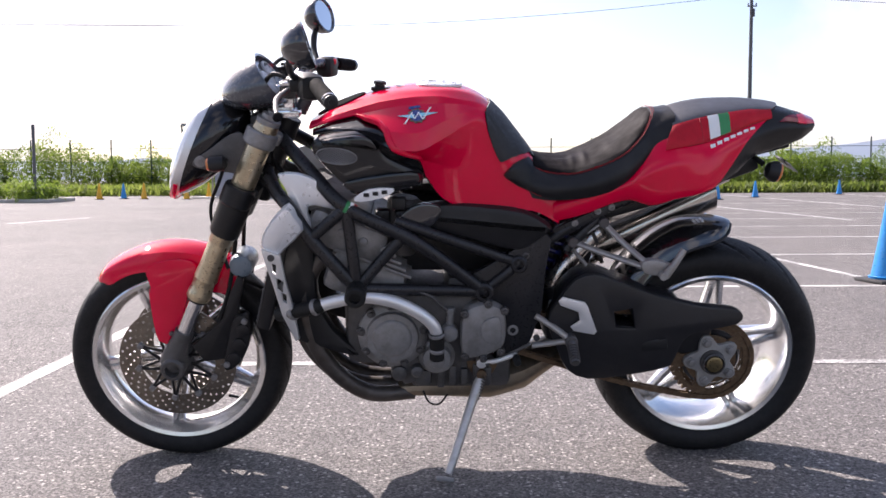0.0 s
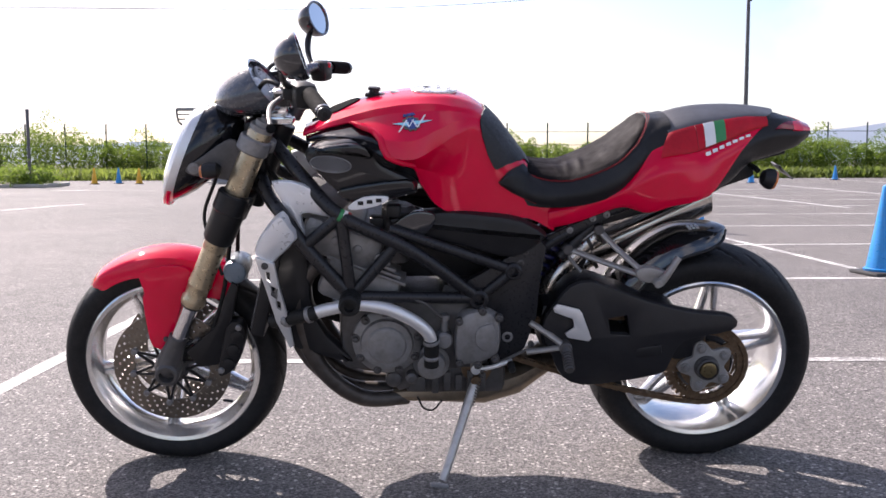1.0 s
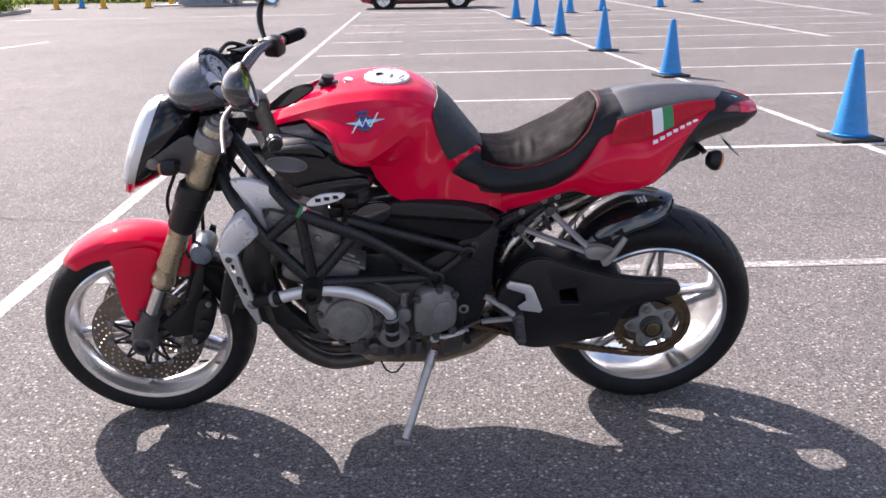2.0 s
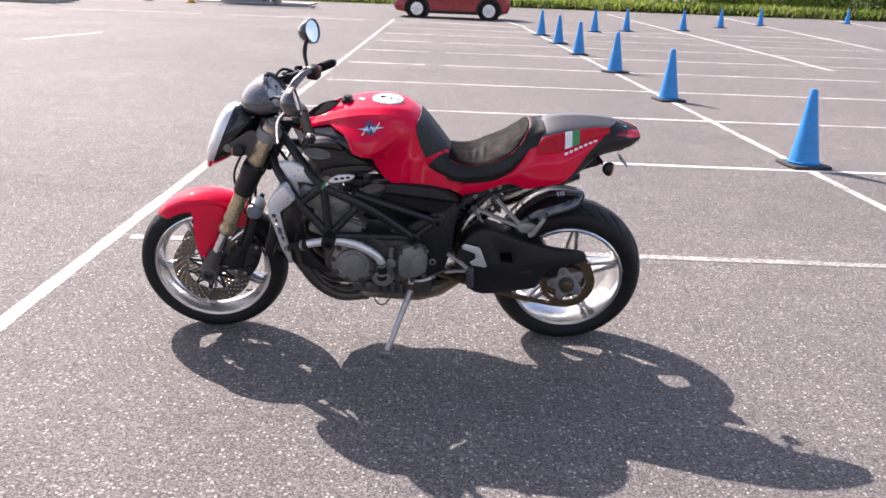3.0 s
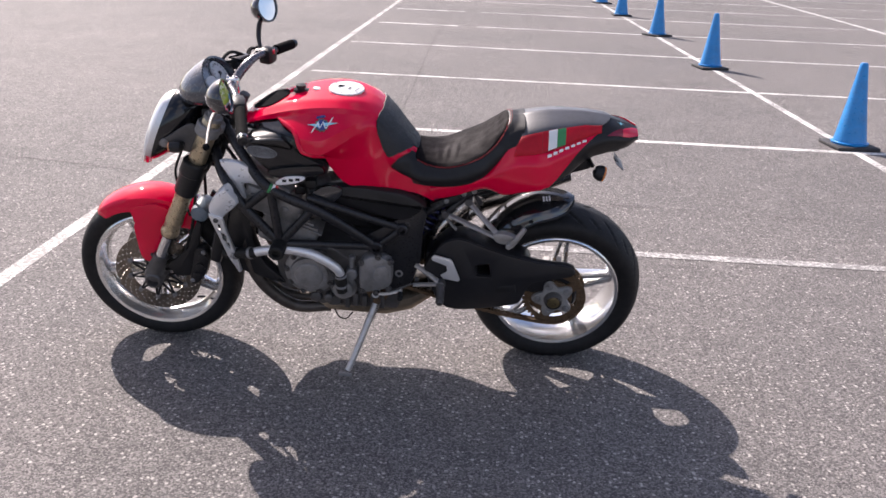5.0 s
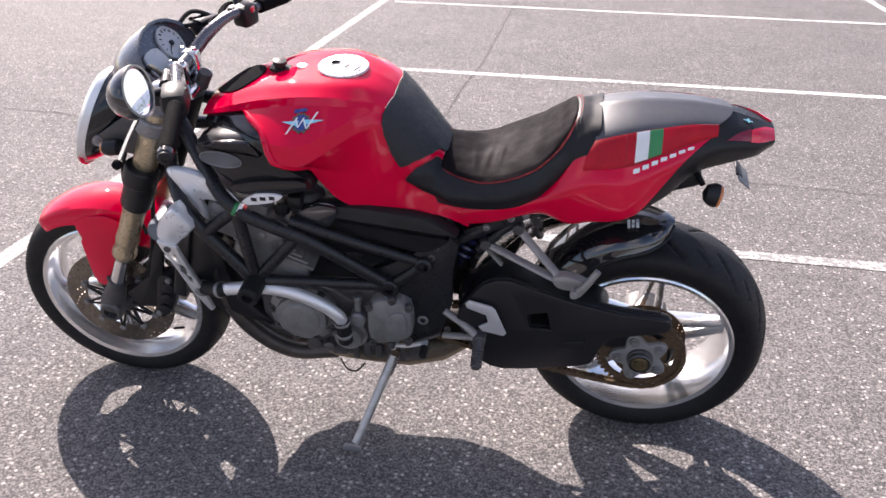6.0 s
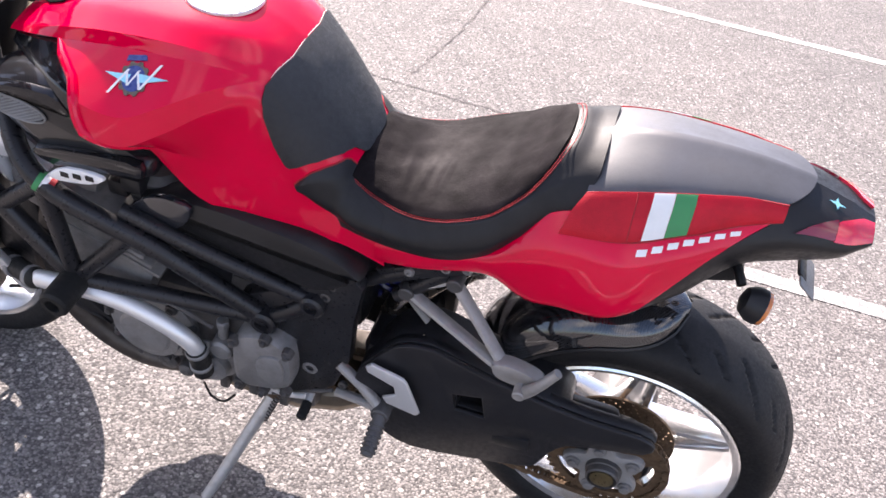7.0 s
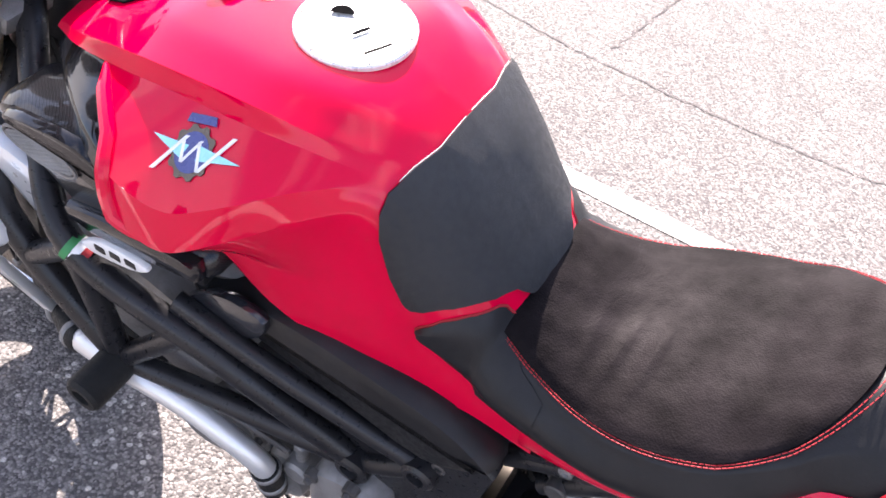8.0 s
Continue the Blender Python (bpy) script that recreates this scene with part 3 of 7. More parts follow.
# ---- booth under its canopy ----
def booth():
    b = thing("guard_booth", "small grey panelled booth with one dark-framed window", "booth", pose(-8.90, 37.97, 0))
    w, d, h = 1.78, 1.5, 2.1
    bm = bmesh.new()
    prism(bm, [(-w / 2, 0.06), (w / 2, 0.06), (w / 2, h), (-w / 2, h)], -d / 2, -d / 2 + 0.05, [[(-w / 2 + 0.14, 1.15), (-w / 2 + 0.72, 1.15), (-w / 2 + 0.72, 1.75), (-w / 2 + 0.14, 1.75)]], 0.004)
    part("front_wall", bm, BOOTH, b)
    for s in (-1, 1):
        bm = bmesh.new()
        block(bm, (s * (w / 2 - 0.025), 0.03, h / 2 + 0.03), (0.05, d - 0.06, h - 0.06), 0.004)
        part("side_wall", bm, BOOTH, b)
    bm = bmesh.new()
    block(bm, (0, d / 2 - 0.025, h / 2 + 0.03), (w - 0.11, 0.05, h - 0.06), 0.004)
    part("back_wall", bm, BOOTH, b)
    bm = bmesh.new()
    block(bm, (0, 0, h + 0.045), (w + 0.36, d + 0.3, 0.09), 0.01)
    part("roof", bm, BOOTH_DARK, b, "flat dark roof slab")
    bm = bmesh.new()
    block(bm, (0, 0, 0.03), (w + 0.04, d + 0.04, 0.06), 0.005)
    part("plinth", bm, BOOTH_DARK, b)
    bm = bmesh.new()
    x0, x1, z0, z1 = -w / 2 + 0.12, -w / 2 + 0.74, 1.13, 1.77
    prism(bm, [(x0 - 0.05, z0 - 0.05), (x1 + 0.05, z0 - 0.05), (x1 + 0.05, z1 + 0.05), (x0 - 0.05, z1 + 0.05)], -d / 2 - 0.03, -d / 2 + 0.02,
          [[(x0 + 0.03, z0 + 0.03), (x1 - 0.03, z0 + 0.03), (x1 - 0.03, z1 - 0.03), (x0 + 0.03, z1 - 0.03)]], 0.004)
    block(bm, ((x0 + x1) / 2, -d / 2, (z0 + z1) / 2), (0.03, 0.03, z1 - z0), 0.002)
    win = part("window", bm, BOOTH_DARK, b, "dark-framed sliding window")
    for s in (-1, 1):
        bm = bmesh.new()
        block(bm, ((x0 + x1) / 2 + s * 0.14, -d / 2 + 0.008, (z0 + z1) / 2), (0.25, 0.008, z1 - z0 - 0.07), 0)
        part("pane", bm, CAR_GLASS_LIGHT, win)
    bm = bmesh.new()
    block(bm, (0.28, -d / 2 - 0.004, 1.08), (0.012, 0.012, 2.0), 0.002)
    part("panel_joint", bm, BOOTH_DARK, b)
    bm = bmesh.new()
    tube(bm, [(w / 2 + 0.03, -d / 2, 1.75), (w / 2 + 0.05, -d / 2, 0.9), (w / 2 + 0.12, -d / 2 - 0.02, 0.35), (w / 2 + 0.3, -d / 2, 0.25)], 0.03, 8)
    part("drain_pipe", bm, BOOTH_DARK, b)

    ac = thing("air_conditioner", "small pale grey outdoor air conditioner unit beside the booth", "air conditioner", pose(-7.50, 37.47, 0))
    bm = bmesh.new()
    block(bm, (0, 0, 0.36), (0.32, 0.7, 0.6), 0.02)
    part("casing", bm, KERB, ac)
    bm = bmesh.new()
    for k in range(7):
        block(bm, (0, -0.36, 0.14 + k * 0.075), (0.26, 0.02, 0.03), 0.003)
    part("louvre", bm, BOOTH_DARK, ac)
    for s in (-1, 1):
        bm = bmesh.new()
        block(bm, (0, s * 0.25, 0.03), (0.34, 0.06, 0.06), 0.005)
        part("foot", bm, BOOTH_DARK, ac)

    c = thing("canopy", "grey steel canopy frame with a sloping slatted roof over the booth", "canopy", pose(-9.10, 37.87, 0))
    W, D = 3.6, 2.4
    for x in (-W / 2 + 0.12, -W / 2 + 0.6, W / 2 - 0.12, W / 2 - 0.3):
        y = -D / 2 + 0.1 if x in (-W / 2 + 0.12, W / 2 - 0.12) else D / 2 - 0.3
        bm = bmesh.new()
        block(bm, (x, y, 1.15), (0.07, 0.07, 2.3), 0.006)
        part("post", bm, STEEL_GREY, c)
    for x in (-W / 2, W / 2):
        bm = bmesh.new()
        tube(bm, [(x, -D / 2 - 0.3, 2.98), (x, -D / 2 - 0.12, 2.62), (x, -D / 2 + 0.3, 2.42), (x, D / 2, 2.18)], 0.045, 8)
        part("side_beam", bm, STEEL_GREY, c)
    for k, (y, z) in enumerate(((-D / 2 - 0.3, 2.98), (-D / 2 - 0.2, 2.79), (-D / 2 - 0.1, 2.6), (-D / 2 + 0.35, 2.42), (0.1, 2.32), (D / 2 - 0.1, 2.2))):
        bm = bmesh.new()
        block(bm, (0, y, z), (W, 0.06, 0.13 if k == 0 else 0.06), 0.006)
        part("cross_beam", bm, STEEL_GREY, c)
    bm = bmesh.new()
    block(bm, (0, 0.35, 2.36), (W - 0.05, D - 0.9, 0.02), 0.003, Euler((radians(-7.5), 0, 0)).to_matrix())
    part("roof_sheet", bm, STEEL_GREY, c)
    for k in range(4):
        bm = bmesh.new()
        block(bm, (W / 2 - 0.3, D / 2 - 0.6, 0.9 + k * 0.36), (0.9, 0.03, 0.04), 0.003)
        part("side_rail", bm, STEEL_GREY, c)
    bm = bmesh.new()
    block(bm, (W / 2 - 0.3, D / 2 - 0.56, 1.35), (0.85, 0.008, 0.55), 0.001)
    part("side_panel", bm, POLY, c)


booth()
bm = bmesh.new()
block(bm, (-8.4, 38.2, 0.03), (4.6, 2.6, 0.06), 0.015)
tagged(part("kerb_island", bm, KERB, None, "low pale concrete island under the booth"), category="kerb", kind="structure")


# ---- fence, planting, distance ----
FENCE_Y = 48.5


def fence_post(m):
    p = thing("fence_post", "dark green steel fence post among the bushes", "fence post", m, "fence posts")
    bm = bmesh.new()
    rod(bm, (0, 0, -0.1), (0, 0, 2.9), 0.04, 8)
    part("shaft", bm, FENCE_PAINT, p)
    bm = bmesh.new()
    turned(bm, (0, 0, 2.9), (0, 0, 1), [(0, 0.042), (0.02, 0.045), (0.04, 0.02)], 8)
    part("cap", bm, FENCE_PAINT, p)
    return p


first_post = fence_post(pose(-44, FENCE_Y, 0))
for k in range(1, 46):
    copy_thing(first_post, pose(-44 + k * 2.15, FENCE_Y + 0.05 * math.sin(k), 0, random.uniform(-0.6, 0.6), random.uniform(-0.6, 0.6), 0))
wires = thing("fence_wire", "thin dark horizontal fence rails strung from post to post", "fence rail", pose(0, FENCE_Y - 0.05, 0))
for z in (2.45, 1.75, 0.9):
    bm = bmesh.new()
    rod(bm, (-44, 0, z), (55, 0, z), 0.016, 6)
    part("rail", bm, FENCE_PAINT, wires)


def leaves(n, place, size, seed, name, label, mat, stretch=1.0):
    """A mass of small leaf blades, each bent along its middle."""
    rng = np.random.default_rng(seed)
    c = place(rng, n)
    a, t = rng.uniform(0, 2 * math.pi, n), rng.uniform(-0.9, 1.1, n)
    s = size * rng.uniform(0.55, 1.5, n)
    d = np.stack([np.cos(a) * np.cos(t), np.sin(a) * np.cos(t), np.sin(t) * stretch], 1) * s[:, None]
    w = np.stack([-np.sin(a), np.cos(a), rng.uniform(-0.4, 0.4, n)], 1) * (s * 0.36)[:, None]
    up = np.array([0, 0, 1.0]) * (s * 0.12)[:, None]
    v = np.stack([c - d, c - w + up, c + d, c + w + up], 1).reshape(-1, 3)
    i = np.arange(n)[:, None] * 4
    f = np.concatenate([np.concatenate([i, i + 1, i + 2], 1), np.concatenate([i, i + 2, i + 3], 1)])
    me = bpy.data.meshes.new(name)
    me.from_pydata(v.tolist(), [], f.tolist())
    me.materials.append(mat)
    return tagged(new(name, me), label, "vegetation", kind="stuff")


def bush_places(rng, n):
    """Clumps along the fence, of uneven height, denser low down."""
    k = 560
    cx, cy = rng.uniform(-55, 62, k), FENCE_Y + rng.uniform(-1.4, 2.6, k)
    hh = 1.05 + 0.6 * np.abs(np.sin(cx * 0.21) + 0.6 * np.sin(cx * 0.55 + 1)) + rng.uniform(0, 0.55, k) + np.where(rng.random(k) < 0.10, rng.uniform(0.4, 1.1, k), 0)
    hh = np.where(cx < -14, hh * 1.15, hh)
    r = rng.uniform(0.45, 1.15, k)
    pick = rng.integers(0, k, n)
    u = rng.normal(size=(n, 3))
    u /= np.linalg.norm(u, axis=1)[:, None]
    rad = rng.uniform(0.55, 1.0, n) ** 0.5
    p = np.stack([cx[pick], cy[pick], hh[pick] * 0.55], 1) + u * rad[:, None] * np.stack([r[pick], r[pick] * 0.8, hh[pick] * 0.5], 1)
    p[:, 2] = np.maximum(p[:, 2], 0.05)
    return p


leaves(360000, bush_places, 0.085, 4, "bushes", "dense wild green bushes and weeds along a fence", LEAF)


def grass_places(rng, n):
    x = rng.uniform(-55, 62, n)
    y = FENCE_Y - 2.2 + rng.normal(0, 0.55, n) - np.where(x < -3, 3.0, 0) * rng.random(n)
    return np.stack([x, y, rng.uniform(0.05, 0.45, n)], 1)


leaves(110000, grass_places, 0.10, 9, "tall_grass", "pale green tall grass at the edge of the asphalt", GRASS, 2.2)
bm = bmesh.new()
sheet(bm, [[(x, y, 0.02 + 0.05 * abs(math.sin(x * 0.7 + y))) for x in range(-60, 64, 2)] for y in (FENCE_Y - 2.0, FENCE_Y - 1, FENCE_Y, FENCE_Y + 2, FENCE_Y + 12)])
tagged(part("verge", bm, SOIL, None, "dry soil verge under the bushes", smooth=60), category="verge", kind="structure")
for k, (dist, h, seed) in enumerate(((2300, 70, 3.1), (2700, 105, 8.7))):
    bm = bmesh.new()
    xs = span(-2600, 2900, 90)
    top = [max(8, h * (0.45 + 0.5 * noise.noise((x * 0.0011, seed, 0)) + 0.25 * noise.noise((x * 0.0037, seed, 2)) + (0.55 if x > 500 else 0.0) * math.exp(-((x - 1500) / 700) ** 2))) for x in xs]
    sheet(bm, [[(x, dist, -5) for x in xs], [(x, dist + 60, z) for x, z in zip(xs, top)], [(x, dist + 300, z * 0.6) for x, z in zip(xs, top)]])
    tagged(part("mountain_ridge", bm, HAZE, None, "mountains on the horizon, pale blue haze painted into their colour"), category="backdrop", kind="structure")


def utility_pole():
    p = thing("utility_pole", "tall dark grey utility pole behind the fence", "utility pole", pose(18.9, 57, 0))
    bm = bmesh.new()
    turned(bm, (0, 0, -0.2), (0, 0, 1), [(0, 0.15), (12.6, 0.10), (12.62, 0.02)], 16)
    part("pole", bm, POLE, p)
    for z, w in ((12.1, 0.9), (11.4, 0.6)):
        bm = bmesh.new()
        block(bm, (0, -0.12, z), (w, 0.08, 0.08), 0.01)
        arm = part("crossarm", bm, POLE, p)
        for s in (-1, 1):
            bm = bmesh.new()
            turned(bm, (s * w * 0.42, -0.12, z + 0.04), (0, 0, 1), [(0, 0.03), (0.06, 0.05), (0.1, 0.03), (0.14, 0.045), (0.17, 0.02)], 10)
            part("insulator", bm, POLE, arm)
    bm = bmesh.new()
    block(bm, (0.12, -0.1, 11.0), (0.1, 0.16, 0.5), 0.02)
    part("junction_box", bm, POLE, p)
    c = thing("power_cable", "thin overhead power cable hanging from the pole", "cable", pose(18.9, 56.9, 0), "overhead cables")
    bm = bmesh.new()
    tube(bm, [(0, 0, 12.1), (-12, -1, 10.8), (-25, -2, 10.0), (-45, -4, 9.8)], 0.016, 6, 10)
    part("strand", bm, POLE, c)
    c = thing("power_cable", "thin overhead power cable hanging from the pole", "cable", pose(18.9, 56.9, 0), "overhead cables")
    bm = bmesh.new()
    tube(bm, [(0, 0, 12.1), (12, -2, 11.0), (30, -4, 10.4), (50, -6, 11.0)], 0.016, 6, 10)
    part("strand", bm, POLE, c)


utility_pole()


# ---- parked car ----
def parked_car():
    c = thing("parked_car", "dark red three-door hatchback parked across the bays", "car", pose(-0.11, 31.03, 0, 0, 0, -2))
    L0, L1 = -1.98, 1.95
    wf, wr, R = -1.22, 1.23, 0.30
    # lower body: side outline with wheel arches
    def arch(cx, r=0.37, n=10):
        return [(cx + r * math.cos(a), 0.30 + r * math.sin(a)) for a in span(-0.35, math.pi + 0.35, n)]
    side = [(L0 + 0.05, 0.22)] + arch(wf)[::-1] + arch(wr)[::-1] + [(L1 - 0.10, 0.24), (L1, 0.42), (L1 - 0.02, 0.72), (L1 - 0.16, 0.92), (1.1, 0.95), (0.2, 0.90), (-0.72, 0.86), (-1.25, 0.78), (-1.70, 0.66), (L0 + 0.02, 0.55), (L0 - 0.03, 0.40)]
    bm = bmesh.new()
    prism(bm, side, -0.80, 0.80, bevel=0.06)
    part("body", bm, CAR_RED, c)
    roof_l = [(-0.95, 0.84, 0.76), (-0.25, 1.24, 0.60), (0.25, 1.335, 0.56), (0.9, 1.34, 0.56), (1.45, 1.27, 0.55), (1.82, 0.90, 0.74)]
    bm = bmesh.new()
    rings = []
    for x, z, y in spline(roof_l, 4):
        rings.append([(x, -y, z), (x, -y * 0.9, z + 0.025), (x, 0, z + 0.045), (x, y * 0.9, z + 0.025), (x, y, z), (x, 0.78, 0.80), (x, -0.78, 0.80)])
    ring_faces(bm, rings)
    part("roof", bm, CAR_RED, c)
    # glass, a little proud of the sides
    def pane(name, pts, mat):
        def yy(z):
            return 0.785 - 0.215 * min(max((z - 0.82) / 0.50, 0), 1) ** 0.9
        for s in (-1, 1):
            bm = bmesh.new()
            vs = [bm.verts.new((x, s * (yy(z) + 0.012), z)) for x, z in pts]
            bm.faces.new(vs)
            bmesh.ops.solidify(bm, geom=list(bm.faces), thickness=0.02)
            part(name, bm, mat, c)
    pane("door_window", [(-0.62, 0.90), (-0.08, 1.22), (0.28, 1.26), (0.30, 0.93)], CAR_GLASS_LIGHT)
    pane("rear_side_window", [(0.42, 0.94), (0.40, 1.265), (0.95, 1.26), (1.30, 1.16), (1.34, 1.03)], CAR_GLASS)
    bm = bmesh.new()
    sheet(bm, [[(-0.98, -0.66, 0.88), (-1.0, 0, 0.89), (-0.98, 0.66, 0.88)], [(-0.30, -0.54, 1.26), (-0.31, 0, 1.285), (-0.30, 0.54, 1.26)]], 0.01)
    part("windscreen", bm, CAR_GLASS_LIGHT, c)
    bm = bmesh.new()
    block(bm, (1.62, 0, 1.30), (0.30, 1.0, 0.03), 0.012, Euler((0, radians(8), 0)).to_matrix())
    part("roof_spoiler", bm, CAR_RED, c)
    for s in (-1, 1):
        bm = bmesh.new()
        block(bm, (-0.62, s * 0.86, 0.93), (0.16, 0.14, 0.11), 0.04)
        part("side_mirror", bm, CAR_RED, c)
        bm = bmesh.new()
        block(bm, (L0 + 0.22, s * 0.60, 0.585), (0.36, 0.26, 0.11), 0.05, Euler((0, radians(-18), s * radians(18))).to_matrix())
        part("headlight", bm, LENS, c)
        bm = bmesh.new()
        block(bm, (L1 - 0.12, s * 0.66, 0.80), (0.12, 0.18, 0.30), 0.04)
        part("tail_light", bm, REDLENS, c)
        bm = bmesh.new()
        block(bm, (0.0, s * 0.79, 0.21), (1.75, 0.06, 0.10), 0.02)
        part("sill", bm, BLACK, c)
        for cx in (wf, wr):
            bm = bmesh.new()
            rings = [[(cx + r * math.cos(a), s * y, 0.30 + r * math.sin(a)) for a in span(-0.35, math.pi + 0.35, 16)] for r, y in ((0.37, 0.79), (0.37, 0.825), (0.42, 0.825), (0.44, 0.79))]
            sheet(bm, rings)
            part("wheel_arch", bm, BLACK, c)
            bm = bmesh.new()
            turned(bm, (cx, s * 0.30, 0.31), (0, s, 0), [(0, 0.40), (0.33, 0.40), (0.335, 0.395)], 24)
            part("wheel_well", bm, BLACK, c)
        for cx in (wf, wr):
            bm = bmesh.new()
            turned(bm, (cx, s * 0.64, R), (0, s, 0), [(0, 0.20), (0, 0.275), (0.02, 0.30), (0.13, 0.30), (0.155, 0.28), (0.155, 0.205)], 32)
            wheel = part("wheel", bm, RUBBER, c)
            bm = bmesh.new()
            turned(bm, (cx, s * 0.77, R), (0, s, 0), [(0, 0.19), (0, 0.21), (0.03, 0.212), (0.03, 0.19)], 32)
            for k in range(6):
                a = k * math.pi / 3
                rod(bm, (cx, s * 0.79, R), (cx + 0.2 * math.cos(a), s * 0.79, R + 0.2 * math.sin(a)), 0.028, 6)
            part("rim", bm, SILVER, wheel)
    bm = bmesh.new()
    block(bm, (L0 - 0.02, 0, 0.36), (0.06, 1.0, 0.14), 0.02)
    part("grille", bm, BLACK, c)


parked_car()


# kerbed island with a dark post and weeds, at the far left of the lot
def kerb_island():
    m = pose(-16.15, 31.63, 0, 0, 0, 8)
    isl = thing("kerb_island", "pale concrete kerb island with dry soil", "kerb", m)
    bm = bmesh.new()
    block(bm, (0, -1.5, 0.06), (4.4, 0.15, 0.14), 0.03)
    block(bm, (0, 1.5, 0.06), (4.4, 0.15, 0.14), 0.03)
    block(bm, (2.2, 0, 0.06), (0.15, 3.1, 0.14), 0.03)
    block(bm, (-2.2, 0, 0.06), (0.15, 3.1, 0.14), 0.03)
    part("kerb", bm, KERB, isl)
    bm = bmesh.new()
    block(bm, (0, 0, 0.05), (4.3, 2.9, 0.09), 0.02)
    part("soil", bm, SOIL, isl)
    post = thing("sign_post", "dark steel post standing in a kerb island", "post", pose(-14.50, 31.03, 0.09))
    bm = bmesh.new()
    rod(bm, (0, 0, 0), (0, 0, 2.6), 0.055, 12)
    part("pole", bm, POLE, post)
    bm = bmesh.new()
    block(bm, (0, 0, 0.05), (0.22, 0.22, 0.10), 0.02)
    part("foot", bm, POLE, post)

    def weed_places(rng, n):
        k = rng.integers(0, 5, n)
        cx, cy = np.array([-14.1, -14.6, -15.3, -16.2, -13.8])[k] + -0.55, np.array([27.0, 28.0, 27.2, 28.0, 27.9])[k] + 3.73
        u = rng.normal(size=(n, 3)) * np.array([0.28, 0.28, 0.22])
        return np.stack([cx, cy, np.full(n, 0.32)], 1) + np.where(u[:, 2:3] < -0.25, 0.1, 1.0) * u
    leaves(5000, weed_places, 0.07, 21, "weeds", "green weeds growing in a kerb island", LEAF)


kerb_island()
# ---- the motorcycle: x to its rear, y to its right, z up ----
BIKE_M = Matrix.Translation((-0.265, 1.885, 0.008)) @ pose(0, 0, 0, 0, 0, 1.2) @ pose(0, 0, 0, 12.7)
bike = thing("motorcycle", "red and black naked motorcycle leaning on its side stand", "motorcycle", BIKE_M)
CF, CR = (-0.721, 0.0, 0.280), (0.687, 0.0, 0.284)
F_OFF, R_OFF = 0.030, 0.052


def around_y(c, r, a, y):
    return Vector((c[0] + r * math.sin(a), y, c[2] + r * math.cos(a)))


def tyre_mesh(c, radius, inner, half, seg, groove):
    """A tyre with grooves pressed into its tread."""
    bm = bmesh.new()
    prof = []
    nb = 60
    for k in range(nb + 1):
        t = -1 + 2 * k / nb
        y = half * math.sin(t * math.pi * 0.5)
        crown = radius - (radius - inner - 0.028) * (1 - math.sqrt(max(0.0, 1 - (abs(t) ** 1.35) * 0.995)))
        prof.append((y * (1.0 if abs(t) < 0.98 else 0.98), crown, t))
    prof = [(-half * 0.62, inner, -2)] + [(-half * 0.9, inner + 0.012, -2)] + prof + [(half * 0.9, inner + 0.012, 2), (half * 0.62, inner, 2)]
    rings = []
    for i in range(seg):
        a = 2 * math.pi * i / seg
        rings.append([around_y(c, r - (groove(a, t) if abs(t) <= 1 else 0), a, y) for y, r, t in prof])
    rings.append(rings[0])
    vs = [[bm.verts.new(p) for p in r] for r in rings[:-1]]
    vs.append(vs[0])
    for p, q in zip(vs, vs[1:]):
        for i in range(len(prof) - 1):
            bm.faces.new((p[i], p[i + 1], q[i + 1], q[i]))
    return bm


def groove_rear(a, t):
    u = abs(t)
    if u < 0.14 or u > 0.72:
        return 0.0
    k = 13
    ph = (a * k / (2 * math.pi) + (0.5 if t > 0 else 0.0) - 0.95 * (u - 0.1)) % 1.0
    short = (a * k / (2 * math.pi) + (0.0 if t > 0 else 0.5) - 0.95 * (u - 0.1)) % 1.0
    return 0.0055 if ph < 0.052 or (short < 0.052 and 0.30 < u < 0.56) else 0.0


def groove_front(a, t):
    u = abs(t)
    k = 20
    ph = (a * k / (2 * math.pi) + (0.5 if t > 0 else 0.0) + 1.5 * u) % 1.0
    return 0.004 if ph < 0.09 and 0.12 < u < 0.78 else 0.0


def rim_mesh(c, r_out, r_in, half):
    bm = bmesh.new()
    prof = [(-half, r_out - 0.004), (-half + 0.003, r_out), (-half + 0.012, r_out - 0.004), (-half + 0.02, r_out - 0.012), (-half * 0.3, r_in + 0.012), (half * 0.3, r_in + 0.012),
            (half - 0.02, r_out - 0.012), (half - 0.012, r_out - 0.004), (half - 0.003, r_out), (half, r_out - 0.004), (half - 0.004, r_out - 0.014), (half - 0.02, r_out - 0.02),
            (half * 0.35, r_in + 0.002), (0, r_in), (-half * 0.35, r_in + 0.002), (-half + 0.02, r_out - 0.02), (-half + 0.004, r_out - 0.014)]
    n, seg = len(prof), 96
    vs = [[bm.verts.new(around_y(c, r, 2 * math.pi * i / seg, y)) for y, r in prof] for i in range(seg)]
    for i in range(seg):
        p, q = vs[i], vs[(i + 1) % seg]
        for j in range(n):
            bm.faces.new((p[j], p[(j + 1) % n], q[(j + 1) % n], q[j]))
    return bm


